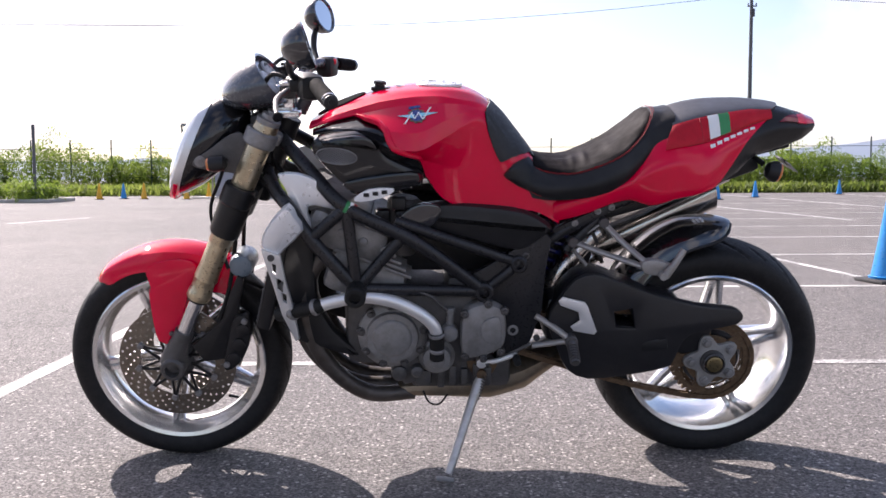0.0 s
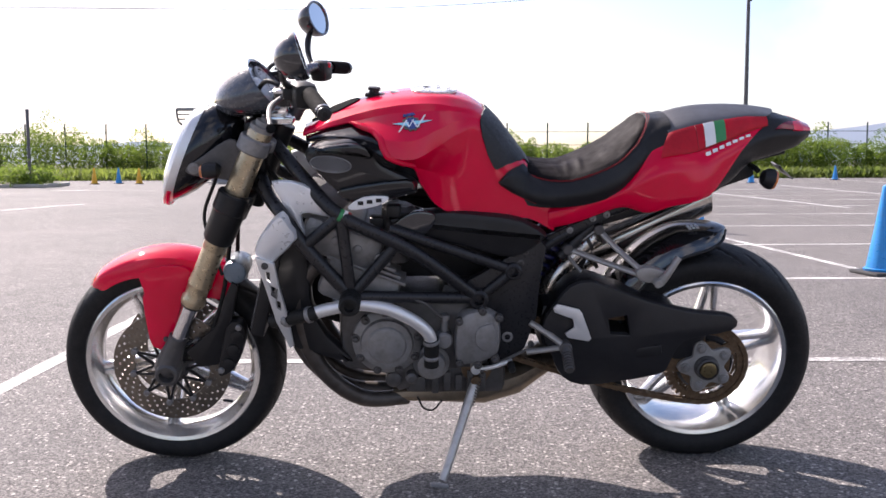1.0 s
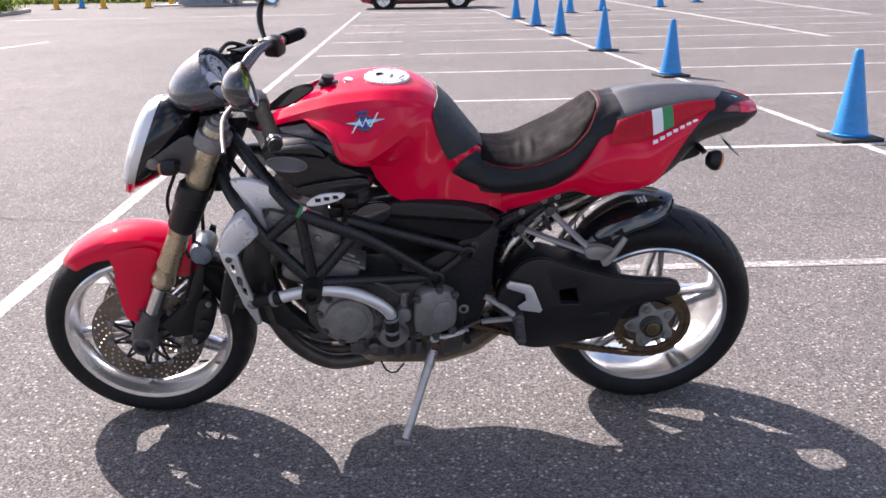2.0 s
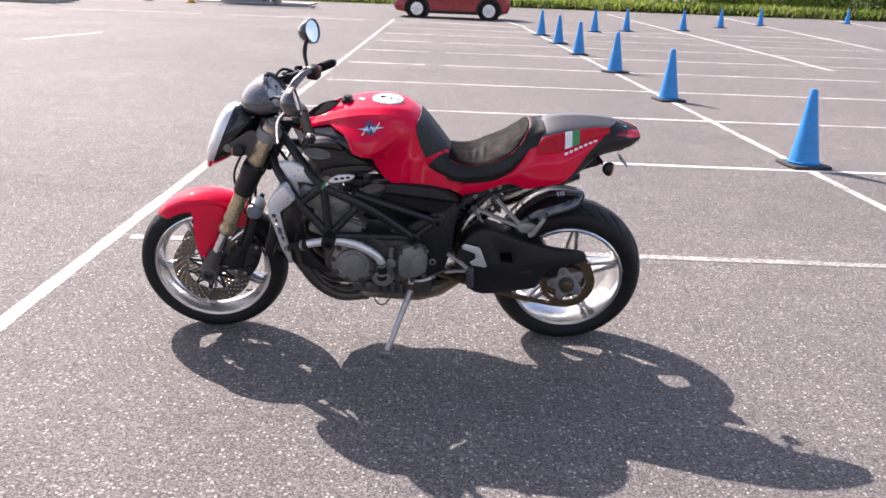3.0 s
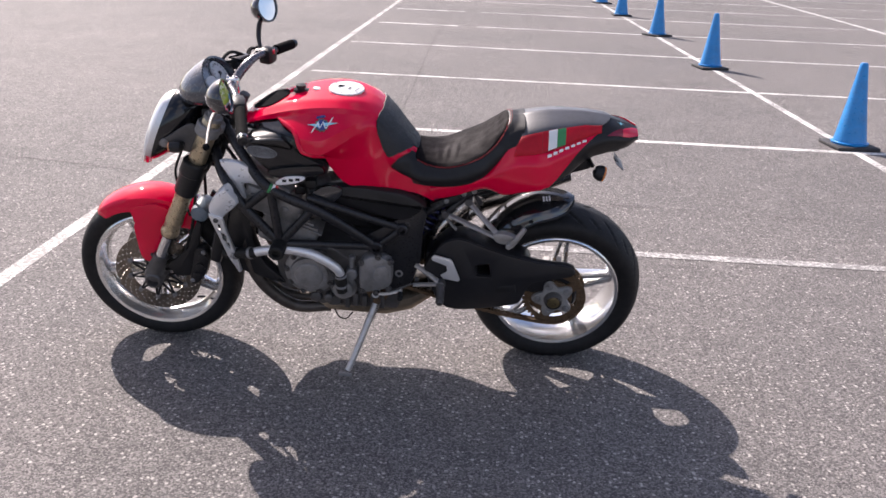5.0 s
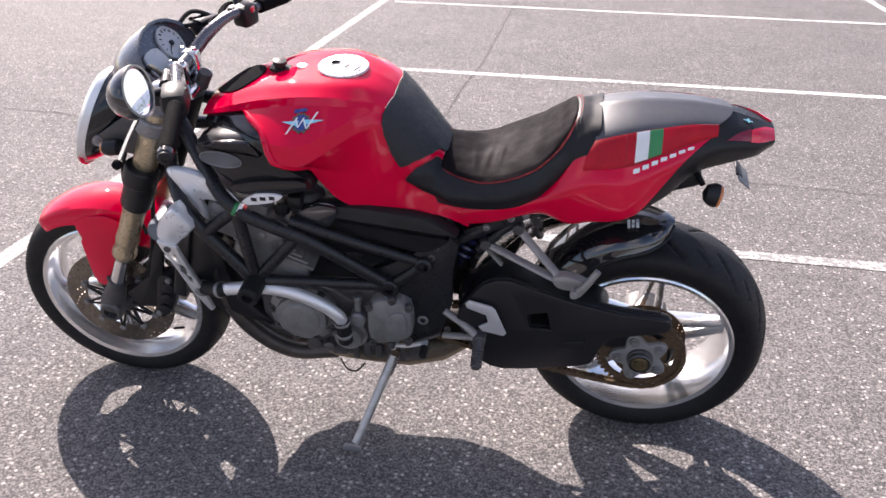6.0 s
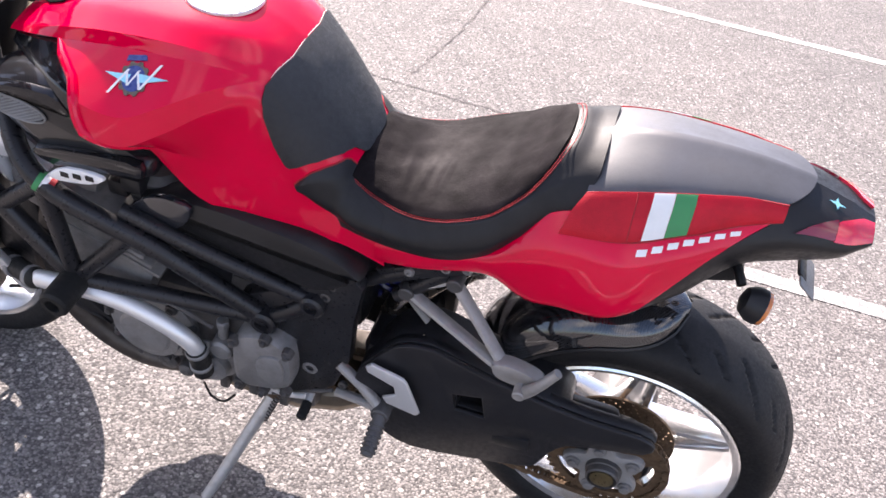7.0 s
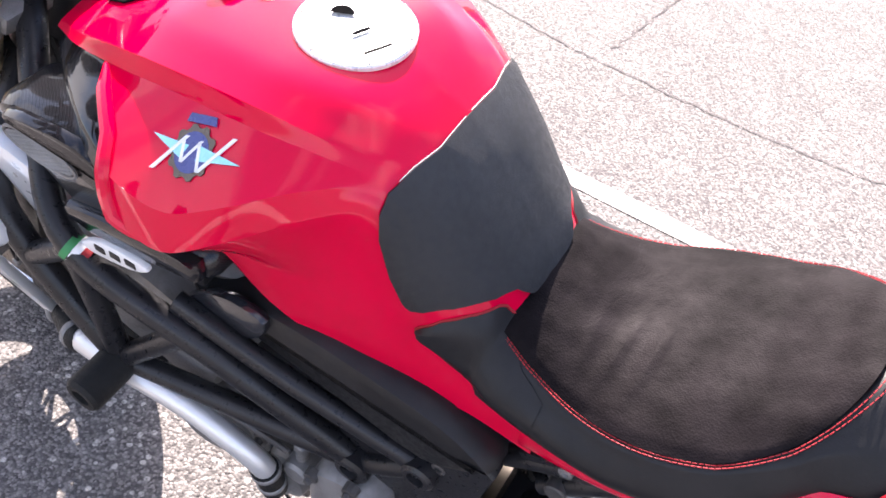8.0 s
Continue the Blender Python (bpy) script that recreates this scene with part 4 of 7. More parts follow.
def beam(bm, a, b, w0, w1, d0, d1):
    """A tapered, rounded beam from a to b, w in its wheel's plane and d across it."""
    a, b = Vector(a), Vector(b)
    ax = (b - a).normalized()
    s = Vector((0, 1, 0))
    u = ax.cross(s).normalized()
    rings = []
    for k in range(5):
        t = k / 4
        w, d = w0 + (w1 - w0) * t, d0 + (d1 - d0) * t
        p = a.lerp(b, t)
        rings.append([p + u * w * math.cos(q) * (abs(math.cos(q)) ** -0.3 if abs(math.cos(q)) > 0.05 else 1) + s * d * math.sin(q) for q in (2 * math.pi * j / 10 for j in range(10))])
    ring_faces(bm, rings)


def perforated_disc(c, y, r0, r1, seg=144, rows=11):
    """A brake disc with real holes through its face."""
    bm = bmesh.new()
    vs = {}
    def v(i, j):
        key = (i % seg, j)
        if key not in vs:
            vs[key] = bm.verts.new(around_y(c, r0 + (r1 - r0) * j / rows, 2 * math.pi * (i % seg) / seg, y))
        return vs[key]
    for i in range(seg):
        for j in range(rows):
            if j % 2 == 1 and (i + (j // 2) * 2) % 5 in (0,) and 0 < j < rows - 1:
                continue
            bm.faces.new((v(i, j), v(i + 1, j), v(i + 1, j + 1), v(i, j + 1)))
    bmesh.ops.recalc_face_normals(bm, faces=bm.faces)
    bmesh.ops.solidify(bm, geom=list(bm.faces), thickness=0.005)
    return bm


def front_wheel():
    w = part("front_wheel", rim_mesh(CF, 0.229, 0.197, 0.056), SILVER, bike, "silver five-spoke front wheel rim")
    w.location.y = F_OFF
    part("tyre", tyre_mesh(CF, 0.292, 0.219, 0.060, 200, groove_front), RUBBER, w, smooth=50)
    for k in range(5):
        a = 2 * math.pi * (k + 0.62) / 5
        bm = bmesh.new()
        for s in (-1, 1):
            beam(bm, around_y(CF, 0.035, a + s * 0.55, 0), around_y(CF, 0.199, a + s * 0.04, 0), 0.012, 0.009, 0.024, 0.016)
        part("spoke", bm, SILVER, w)
    bm = bmesh.new()
    turned(bm, (CF[0], -0.075, CF[2]), (0, 1, 0), [(0, 0.03), (0.01, 0.045), (0.14, 0.045), (0.15, 0.03)], 32)
    part("hub", bm, ALLOY_DARK, w)
    for s in (-1, 1):
        d = part("brake_disc", perforated_disc(CF, s * 0.062, 0.098, 0.153), DISC_STEEL, w, "drilled brake disc")
        for k in range(10):
            a = 2 * math.pi * k / 10
            bm = bmesh.new()
            for turn in (-0.42, 0.42):
                beam(bm, around_y(CF, 0.036, a + 0.14 + turn, s * 0.066), around_y(CF, 0.103, a + 0.14, s * 0.067), 0.0042, 0.0036, 0.005, 0.004)
            part("carrier_arm", bm, BLACK, d, "black disc carrier arm")
            bm = bmesh.new()
            rod(bm, around_y(CF, 0.103, a + 0.14, s * 0.055), around_y(CF, 0.103, a + 0.14, s * 0.074), 0.0085, 12)
            part("bobbin", bm, ALLOY, d)
    bm = bmesh.new()
    rod(bm, around_y(CF, 0.19, 2.3, -0.02), around_y(CF, 0.165, 2.3, -0.045), 0.004, 8)
    part("valve", bm, BLACK, w)


def rear_wheel():
    w = part("rear_wheel", rim_mesh(CR, 0.224, 0.192, 0.086), SILVER, bike, "silver five-spoke rear wheel rim")
    w.location.y = R_OFF
    part("tyre", tyre_mesh(CR, 0.306, 0.215, 0.092, 312, groove_rear), RUBBER, w, smooth=50)
    for k in range(5):
        a = 2 * math.pi * (k + 0.1) / 5
        bm = bmesh.new()
        for s in (-1, 1):
            beam(bm, around_y(CR, 0.055, a + s * 0.5, -0.01), around_y(CR, 0.194, a + s * 0.05, -0.01), 0.012, 0.010, 0.030, 0.020)
        part("spoke", bm, SILVER, w)
    bm = bmesh.new()
    turned(bm, (CR[0], -0.07, CR[2]), (0, 1, 0), [(0, 0.05), (0.01, 0.065), (0.13, 0.065), (0.14, 0.05)], 32)
    part("hub", bm, ALLOY_DARK, w)
    sc = (CR[0] - 0.006, 0, CR[2] + 0.003)
    bm = bmesh.new()
    seg = 41 * 4
    outl = [around_y(sc, 0.1075 if i % 4 in (0, 1) else 0.099, 2 * math.pi * i / seg, 0) for i in range(seg)]
    hole = []
    for k in range(5):
        m0 = 2 * math.pi * k / 5 + 0.3
        hole.append([(q.x, q.z) for q in [around_y(sc, 0.086, m0 + a, 0) for a in span(-0.42, 0.42, 8)] + [around_y(sc, 0.066, m0 + a, 0) for a in span(0.36, -0.36, 8)]])
    prism(bm, [(q.x, q.z) for q in outl], -0.118, -0.110, hole, 0.0)
    spr = part("sprocket", bm, RUST, w, "rusty toothed rear sprocket", smooth=20)
    bm = bmesh.new()
    star = []
    for k in range(50):
        a = 2 * math.pi * k / 50 + 2 * math.pi * 0.0
        star.append(around_y(sc, 0.062 + 0.014 * math.cos(5 * (a - 0.3 - math.pi / 5)), a, 0))
    prism(bm, [(q.x, q.z) for q in star], -0.130, -0.112, bevel=0.004)
    part("sprocket_carrier", bm, BRUSHED_PALE, spr, "pale grey star-shaped sprocket carrier")
    for k in range(5):
        q = around_y(sc, 0.056, 2 * math.pi * k / 5 + 0.3 + math.pi / 5, 0)
        bm = bmesh.new()
        turned(bm, (q.x, -0.128, q.z), (0, -1, 0), [(0, 0.013), (0.006, 0.013), (0.007, 0.009), (0.012, 0.009), (0.013, 0.006)], 12)
        part("carrier_bolt", bm, ALLOY, spr)
    bm = bmesh.new()
    turned(bm, (sc[0], -0.128, sc[2]), (0, -1, 0), [(0, 0.033), (0.010, 0.032), (0.012, 0.030), (0.022, 0.029), (0.025, 0.026), (0.014, 0.023), (0.014, 0.001)], 24)
    part("axle_nut", bm, ALLOY_DARK, spr, "dark axle nut")
    bm = bmesh.new()
    turned(bm, (sc[0], -0.140, sc[2]), (0, -1, 0), [(0, 0.022), (0.012, 0.021), (0.014, 0.017), (0.012, 0.001)], 20)
    part("axle_end", bm, BRASS, spr, "brass-coloured axle end")
    part("rear_brake_disc", perforated_disc(CR, -0.052, 0.070, 0.108), RUST, w, "rust-brown drilled rear brake disc")


front_wheel()
rear_wheel()


# fork, along its slanted axis
def fork_at(z, y):
    return Vector((-0.742 + (z - 0.262) * 0.4575, y, z))


FORK_UP = (fork_at(1, 0) - fork_at(0, 0)).normalized()


FORK_TURN = Matrix.Translation((0, 0, 0.86)) @ Matrix.Rotation(radians(3.4), 4, 'X') @ Matrix.Translation((0, 0, -0.86))


def fork_leg(s):
    y = s * 0.096
    def seg(z0, z1, prof):
        a, b = fork_at(z0, y), fork_at(z1, y)
        n = (b - a).length
        bm = bmesh.new()
        turned(bm, a, b - a, [(h * n, r) for h, r in prof], 28)
        return bm
    leg = part("fork_leg", seg(0.625, 0.925, [(0, 0.0275), (0.01, 0.0295), (0.985, 0.0295), (1, 0.027)]), GOLD, bike, "champagne gold upside-down fork leg")
    leg.matrix_basis = FORK_TURN
    part("fork_guard", seg(0.648, 0.765, [(0, 0.034), (0.05, 0.0375), (0.85, 0.040), (0.97, 0.041), (1, 0.036)]), BLACK, leg, "black rubber guard")
    part("lower_tube", seg(0.475, 0.64, [(0, 0.027), (0.04, 0.031), (0.12, 0.031), (0.15, 0.028), (0.32, 0.028), (0.34, 0.0305), (0.5, 0.028), (1, 0.028)]), GOLD, leg)
    part("stanchion", seg(0.33, 0.485, [(0, 0.0205), (1, 0.0205)]), CHROME, leg, "chromed fork stanchion")
    part("dust_seal", seg(0.47, 0.482, [(0, 0.024), (0.3, 0.0275), (1, 0.0275)]), BLACK, leg)
    part("fork_foot", seg(0.292, 0.385, [(0, 0.032), (0.3, 0.031), (0.75, 0.025), (1, 0.0245)]), ALLOY_DARK, leg, "dark cast fork foot")
    bm = bmesh.new()
    turned(bm, (-0.720, y - s * 0.03, 0.288), (0, s, 0), [(0, 0.03), (0.06, 0.031), (0.066, 0.026), (0.066, 0.019), (0.045, 0.018), (0.045, 0.001)], 24)
    part("axle_clamp", bm, ALLOY_DARK, leg)
    bm = bmesh.new()
    turned(bm, fork_at(0.925, y), FORK_UP, [(0, 0.029), (0.012, 0.029), (0.014, 0.021), (0.024, 0.020), (0.026, 0.010), (0.032, 0.010)], 20)
    part("fork_cap", bm, ALLOY, leg)
    bm = bmesh.new()
    prism(bm, smooth_loop([(-0.590, 0.285), (-0.556, 0.292), (-0.528, 0.335), (-0.512, 0.395), (-0.520, 0.432), (-0.552, 0.430), (-0.572, 0.37)], 3), y - 0.024, y + 0.018, bevel=0.006)
    for x, z in ((-0.560, 0.318), (-0.545, 0.358), (-0.532, 0.398)):
        turned(bm, (x, y + s * 0.02, z), (0, s, 0), [(0, 0.017), (0.010, 0.016), (0.012, 0.010)], 16)
    cal = part("brake_caliper", bm, BLACK, leg, "black radial brake caliper")
    for x, z in ((-0.580, 0.300), (-0.526, 0.422)):
        bm = bmesh.new()
        rod(bm, (x, y + s * 0.0, z), (x, y + s * 0.032, z), 0.008, 10)
        part("caliper_bolt", bm, ALLOY, cal)
    bm = bmesh.new()
    prism(bm, [(-0.670, 0.345), (-0.640, 0.300), (-0.572, 0.310), (-0.552, 0.40), (-0.535, 0.48), (-0.524, 0.530), (-0.538, 0.540), (-0.558, 0.500), (-0.585, 0.42), (-0.640, 0.37)], y - 0.010, y + 0.006, bevel=0.003)
    part("caliper_mount", bm, BLACK, leg)
    bm = bmesh.new()
    tube(bm, [(-0.60, y, 0.40), (-0.565, y * 0.9, 0.50), (-0.545, y * 0.6, 0.62), (-0.52, y * 0.4, 0.78), (-0.48, y * 0.3, 0.93)], 0.0055, 8)
    part("brake_hose", bm, RUBBER_SOFT, leg)


for side in (-1, 1):
    fork_leg(side)
for z, h, mat in ((0.885, 0.038, ALLOY), (0.745, 0.05, BLACK)):
    bm = bmesh.new()
    for s in (-1, 1):
        turned(bm, fork_at(z, s * 0.102) - FORK_UP * h * 0.5, FORK_UP, [(0, 0.036), (0.004, 0.039), (h - 0.004, 0.039), (h, 0.036)], 24)
    mid = fork_at(z, 0)
    block(bm, mid + Vector((0.018, 0, 0)), (0.06, 0.19, h * 0.9), 0.01, Euler((0, math.atan(0.4575), 0)).to_matrix())
    part("triple_clamp", bm, mat, bike)
bm = bmesh.new()
rod(bm, fork_at(0.72, 0) + Vector((0.04, 0, 0)), fork_at(0.92, 0) + Vector((0.04, 0, 0)), 0.032, 24)
part("steering_stem", bm, BLACK, bike)


# front mudguard: hoop over the tyre with a tongue at each side
def front_mudguard():
    bm = bmesh.new()
    grid = []
    for k in range(37):
        t = k / 36
        a = radians(-44 + 82 * t)
        drop = 0.0
        wing = math.exp(-((math.degrees(a) + 2) / 17.0) ** 2)
        half = 0.064 + 0.012 * math.sin(math.pi * min(t * 1.3, 1))
        tip = min(1, t / 0.12) ** 0.6
        half *= 0.35 + 0.65 * tip
        r = 0.308 + 0.005 * math.sin(math.pi * t) - 0.010 * max(0.0, 0.12 - t) / 0.12
        low = 0.035 * tip + 0.055 * math.exp(-((math.degrees(a) - 18) / 22.0) ** 2)
        row = []
        for j in range(-10, 11):
            u = j / 10
            if abs(u) <= 0.5:
                q = u / 0.5
                y, dr = half * 0.86 * q, -0.012 * q * q
            else:
                q = (abs(u) - 0.5) / 0.5
                y = math.copysign(half * (0.86 + 0.14 * math.sin(q * math.pi / 2)), u)
                dr = -0.012 - low * q
            row.append(around_y(CF, r + dr, a, y))
        grid.append(row)
    sheet(bm, grid, 0.003)
    m = part("front_mudguard", bm, RED, bike, "glossy red front mudguard", smooth=50)
    m.location.y = F_OFF
    for s in (-1, 1):
        bm = bmesh.new()
        out = smooth_loop([(-0.775, 0.545), (-0.770, 0.49), (-0.776, 0.47), (-0.768, 0.36), (-0.752, 0.338), (-0.730, 0.338), (-0.703, 0.39), (-0.668, 0.49), (-0.648, 0.548), (-0.70, 0.565)], 3)
        prism(bm, out, s * 0.073 - 0.004, s * 0.073 + 0.004, bevel=0.003)
        part("mudguard_tongue", bm, RED, m)
        bm = bmesh.new()
        rod(bm, (-0.725, s * 0.07, 0.365), (-0.725, s * 0.084, 0.365), 0.007, 10)
        part("mudguard_bolt", bm, ALLOY_DARK, m)


front_mudguard()


# ---- tank ----
TANK = Skin(0.93, [
    (-0.345, [(0, .915), (.04, .913), (.072, .907), (.078, .903), (.084, .898), (.086, .895), (.085, .892), (.08, .890)]),
    (-0.28, [(0, .953), (.06, .949), (.098, .937), (.108, .929), (.136, .916), (.14, .911), (.139, .908), (.135, .905)]),
    (-0.20, [(0, .980), (.065, .976), (.112, .963), (.122, .948), (.188, .922), (.196, .910), (.190, .902), (.182, .896)]),
    (-0.14, [(0, .993), (.075, .989), (.119, .977), (.128, .961), (.209, .916), (.220, .882), (.196, .858), (.180, .842)]),
    (-0.08, [(0, .999), (.080, .995), (.121, .984), (.130, .967), (.211, .915), (.225, .876), (.180, .848), (.164, .822)]),
    (-0.03, [(0, 1.001), (.080, .997), (.119, .984), (.128, .969), (.187, .933), (.196, .895), (.160, .83), (.150, .752)]),
    (0.02, [(0, .995), (.070, .991), (.110, .975), (.119, .965), (.147, .948), (.158, .918), (.143, .82), (.142, .724)]),
    (0.07, [(0, .975), (.05, .971), (.088, .961), (.105, .950), (.111, .944), (.125, .924), (.134, .83), (.136, .720)]),
    (0.12, [(0, .932), (.045, .928), (.078, .915), (.096, .900), (.110, .882), (.122, .845), (.121, .79), (.130, .715)]),
    (0.165, [(0, .876), (.04, .872), (.068, .86), (.09, .843), (.104, .820), (.113, .79), (.118, .755), (.126, .71)]),
    (0.20, [(0, .826), (.05, .82), (.07, .81), (.085, .80), (.10, .785), (.106, .77), (.116, .745), (.123, .706)]),
    (0.26, [(0, .74), (.05, .738), (.08, .735), (.095, .730), (.108, .72), (.110, .71), (.112, .69), (.110, .672)]),
], True)


def tank():
    front = [(3.0, -0.232), (3.4, -0.208), (3.7, -0.174), (4.0, -0.158), (4.6, -0.152), (5.0, -0.142), (5.3, -0.117), (5.7, -0.086), (7.0, -0.066)]
    bm = bmesh.new()
    patch(bm, TANK, lambda v: (-0.345, 0.26), 0.0, 3.0, 0.0, 72, 25, both=True, thick=0.004)
    for s in (-1, 1):
        patch(bm, TANK, lambda v: (along(front, v), 0.26), 3.0, 7.0, 0.0, 64, 49, thick=0.004, side=s)
    t = part("fuel_tank", bm, RED, bike, "glossy red sculpted fuel tank", smooth=22)
    for s in (-1, 1):
        bm = bmesh.new()
        path = [TANK.out(along(front, v) + 0.004, v, 0.0005, s) for v in span(3.05, 6.2, 30)]
        tube(bm, path, [0.003] + [0.0075] * 8 + [0.006, 0.003], 10, 1)
        part("tank_lip", bm, RED, t, "rolled red lip along the tank's front edge")
        bm = bmesh.new()
        grid = []
        for v in span(2.8, 7.0, 26):
            row = []
            for x in span(-0.335, along(front, max(v, 3.0)) + 0.03, 20):
                q = TANK.at(x, v, s)
                row.append((q.x, q.y * 0.95, q.z - 0.006))
            grid.append(row)
        sheet(bm, grid)
        part("airbox_flank", bm, BLACK_GLOSS, t, "glossy black airbox flank")

    def pad_x(v):
        front = along([(0, 0.089), (1.0, 0.089), (1.8, 0.082), (3.2, 0.075), (4.7, 0.0755), (5.1, 0.080), (5.4, 0.094), (5.5, 0.108)], v)
        back = along([(0, 0.206), (0.8, 0.198), (1.3, 0.187), (2.4, 0.176), (4.0, 0.150), (5.0, 0.128), (5.4, 0.117), (5.5, 0.111)], v)
        return front, back
    bm = bmesh.new()
    patch(bm, TANK, pad_x, 0, 5.5, 0.004, 26, 56, both=True, thick=0.003)
    part("tank_pad", bm, PADMAT, t, "black textured vinyl tank pad")
    for s in (-1, 1):
        bm = bmesh.new()
        path = [TANK.out(pad_x(v)[0] - 0.001, v, 0.003, s) for v in span(0.1, 2.4, 20)]
        tube(bm, path, 0.0004, 5, 1)
        part("pad_edge", bm, WHITE_VINYL, t)
    # filler cap
    n = (TANK.out(-0.033, 0.02, 1.0) - TANK.at(-0.033, 0.02)).normalized()
    n = Vector((n.x, 0, n.z)).normalized()
    c0 = Vector((-0.031, 0, TANK.at(-0.031, 0).z - 0.004))
    bm = bmesh.new()
    turned(bm, c0, n, [(0, 0.056), (0.004, 0.056), (0.0058, 0.054), (0.0058, 0.0485), (0.0048, 0.048), (0.0048, 0.0435), (0.0058, 0.043), (0.0066, 0.030), (0.0068, 0.001)], 56)
    cap = part("filler_cap", bm, CAPMAT, t, "round satin white filler cap")
    ux = Vector((0, 1, 0)).cross(n).normalized()
    uy = Vector((0, 1, 0))
    for k in range(6):
        a = 2 * math.pi * k / 6 + 0.3
        bm = bmesh.new()
        turned(bm, c0 + n * 0.0055 + (ux * math.cos(a) + uy * math.sin(a)) * 0.0512, n, [(0, 0.0022), (0.001, 0.0022)], 8)
        part("cap_screw", bm, ALLOY_DARK, cap)

    def cap_plate(name, loop, mat):
        bm = bmesh.new()
        fs = [bm.faces.new([bm.verts.new(c0 + n * 0.0090 + ux * x + uy * y) for x, y in loop])]
        bmesh.ops.solidify(bm, geom=fs, thickness=0.002)
        part(name, bm, mat, cap, smooth=0)
    # Recesses of the cap, their darkness painted as flat black plates
    cap_plate("lock_recess_mark", [(-0.017 + 0.011 * math.cos(q), 0.003 + 0.011 * math.sin(q)) for q in span(radians(20), radians(215), 14)], PIT)
    cap_plate("key_slot_mark", [(0.005, -0.015), (0.009, -0.017), (0.016, 0.0), (0.012, 0.002)], PIT)
    cap_plate("hinge_recess_mark", [(0.028, -0.030), (0.031, -0.032), (0.043, -0.006), (0.040, -0.004)], PIT)
    # black leaf painted for the dark hollow nose slot, and the knob behind it
    bm = bmesh.new()
    patch(bm, TANK, lambda v: (-0.330 + 0.055 * v * v, -0.212 - 0.050 * v * v), 0, 0.95, 0.003, 14, 10, both=True, thick=0.002)
    part("tank_nose_slot_leaf", bm, PIT, t, "black leaf painted for the dark hollow slot in the tank's nose")
    bm = bmesh.new()
    top = TANK.at(-0.178, 0)
    turned(bm, top + Vector((0, 0, -0.004)), (0.1, 0, 1), [(0, 0.020), (0.008, 0.020), (0.010, 0.013), (0.016, 0.012), (0.017, 0.016), (0.024, 0.015), (0.026, 0.001)], 20)
    block(bm, top + Vector((0.004, 0, 0.002)), (0.05, 0.026, 0.006), 0.002)
    part("vent_fitting", bm, BLACK, t, "black tank vent fitting")
    bm = bmesh.new()
    top = TANK.at(-0.125, 0)
    turned(bm, top + Vector((0, 0, -0.002)), (0.12, 0, 1), [(0, 0.013), (0.004, 0.012), (0.005, 0.001)], 20)
    part("tank_bolt", bm, CAPMAT, t)
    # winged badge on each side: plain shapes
    for s in (-1, 1):
        mid = TANK.out(-0.085, 3.42, 0.0, s)
        e1 = Vector((0.96, -s * 0.28, -0.02)).normalized()
        nn = (TANK.out(-0.085, 3.42, 1.0, s) - mid).normalized()
        e1 = (e1 - nn * e1.dot(nn)).normalized()
        e2 = nn.cross(e1)
        if e2.z > 0:
            e2.negate()
        def on(a, b, d):
            """A point of the badge: a along the tank, b down its side, in metres."""
            return mid + e1 * a * 0.97 + e2 * b * 1.14 + nn * (d * 0.35 + 0.0016)
        def flat(loop, d, mat, name, parent=None, label=""):
            bm = bmesh.new()
            top = [bm.verts.new(on(a, b, d)) for a, b in loop]
            low = [bm.verts.new(on(a, b, d) - nn * 0.0015) for a, b in loop]
            bm.faces.new(top)
            for i in range(len(top)):
                j = (i + 1) % len(top)
                bm.faces.new((top[i], top[j], low[j], low[i]))
            bmesh.ops.triangulate(bm, faces=[f for f in bm.faces if len(f.verts) > 4])
            return part(name, bm, mat, parent or t, label, smooth=0)
        gear = []
        for k in range(40):
            a = 2 * math.pi * k / 40
            r = 0.0225 if k % 4 < 2 else 0.0195
            gear.append((r * math.cos(a), r * math.sin(a)))
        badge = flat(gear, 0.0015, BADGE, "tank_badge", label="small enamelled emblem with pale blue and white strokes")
        flat([(0.0165 * math.cos(2 * math.pi * k / 24), 0.0165 * math.sin(2 * math.pi * k / 24)) for k in range(24)], 0.0025, NAVY, "badge_disc", badge)
        flat([(-0.043, -0.009), (-0.004, -0.005), (-0.010, 0.006)], 0.0033, CYAN, "badge_wing", badge)
        flat([(0.050, 0.002), (0.008, -0.006), (0.006, 0.006)], 0.0033, CYAN, "badge_wing", badge)
        for (ax, ay), (bx, by), w in (((-0.036, 0.018), (-0.010, -0.012), 0.0040), ((-0.012, -0.010), (-0.009, 0.009), 0.0030), ((-0.009, 0.009), (0.006, -0.010), 0.0030), ((0.004, -0.009), (0.009, 0.014), 0.0030), ((0.009, 0.014), (0.036, -0.017), 0.0040)):
            flat([(ax, ay), (ax + w, ay), (bx + w, by), (bx, by)], 0.0042, WHITE, "badge_stroke", badge)
        flat([(-0.012, -0.030), (0.014, -0.030), (0.016, -0.023), (-0.014, -0.023)], 0.002, NAVY, "badge_banner", badge)
    return t


tank()
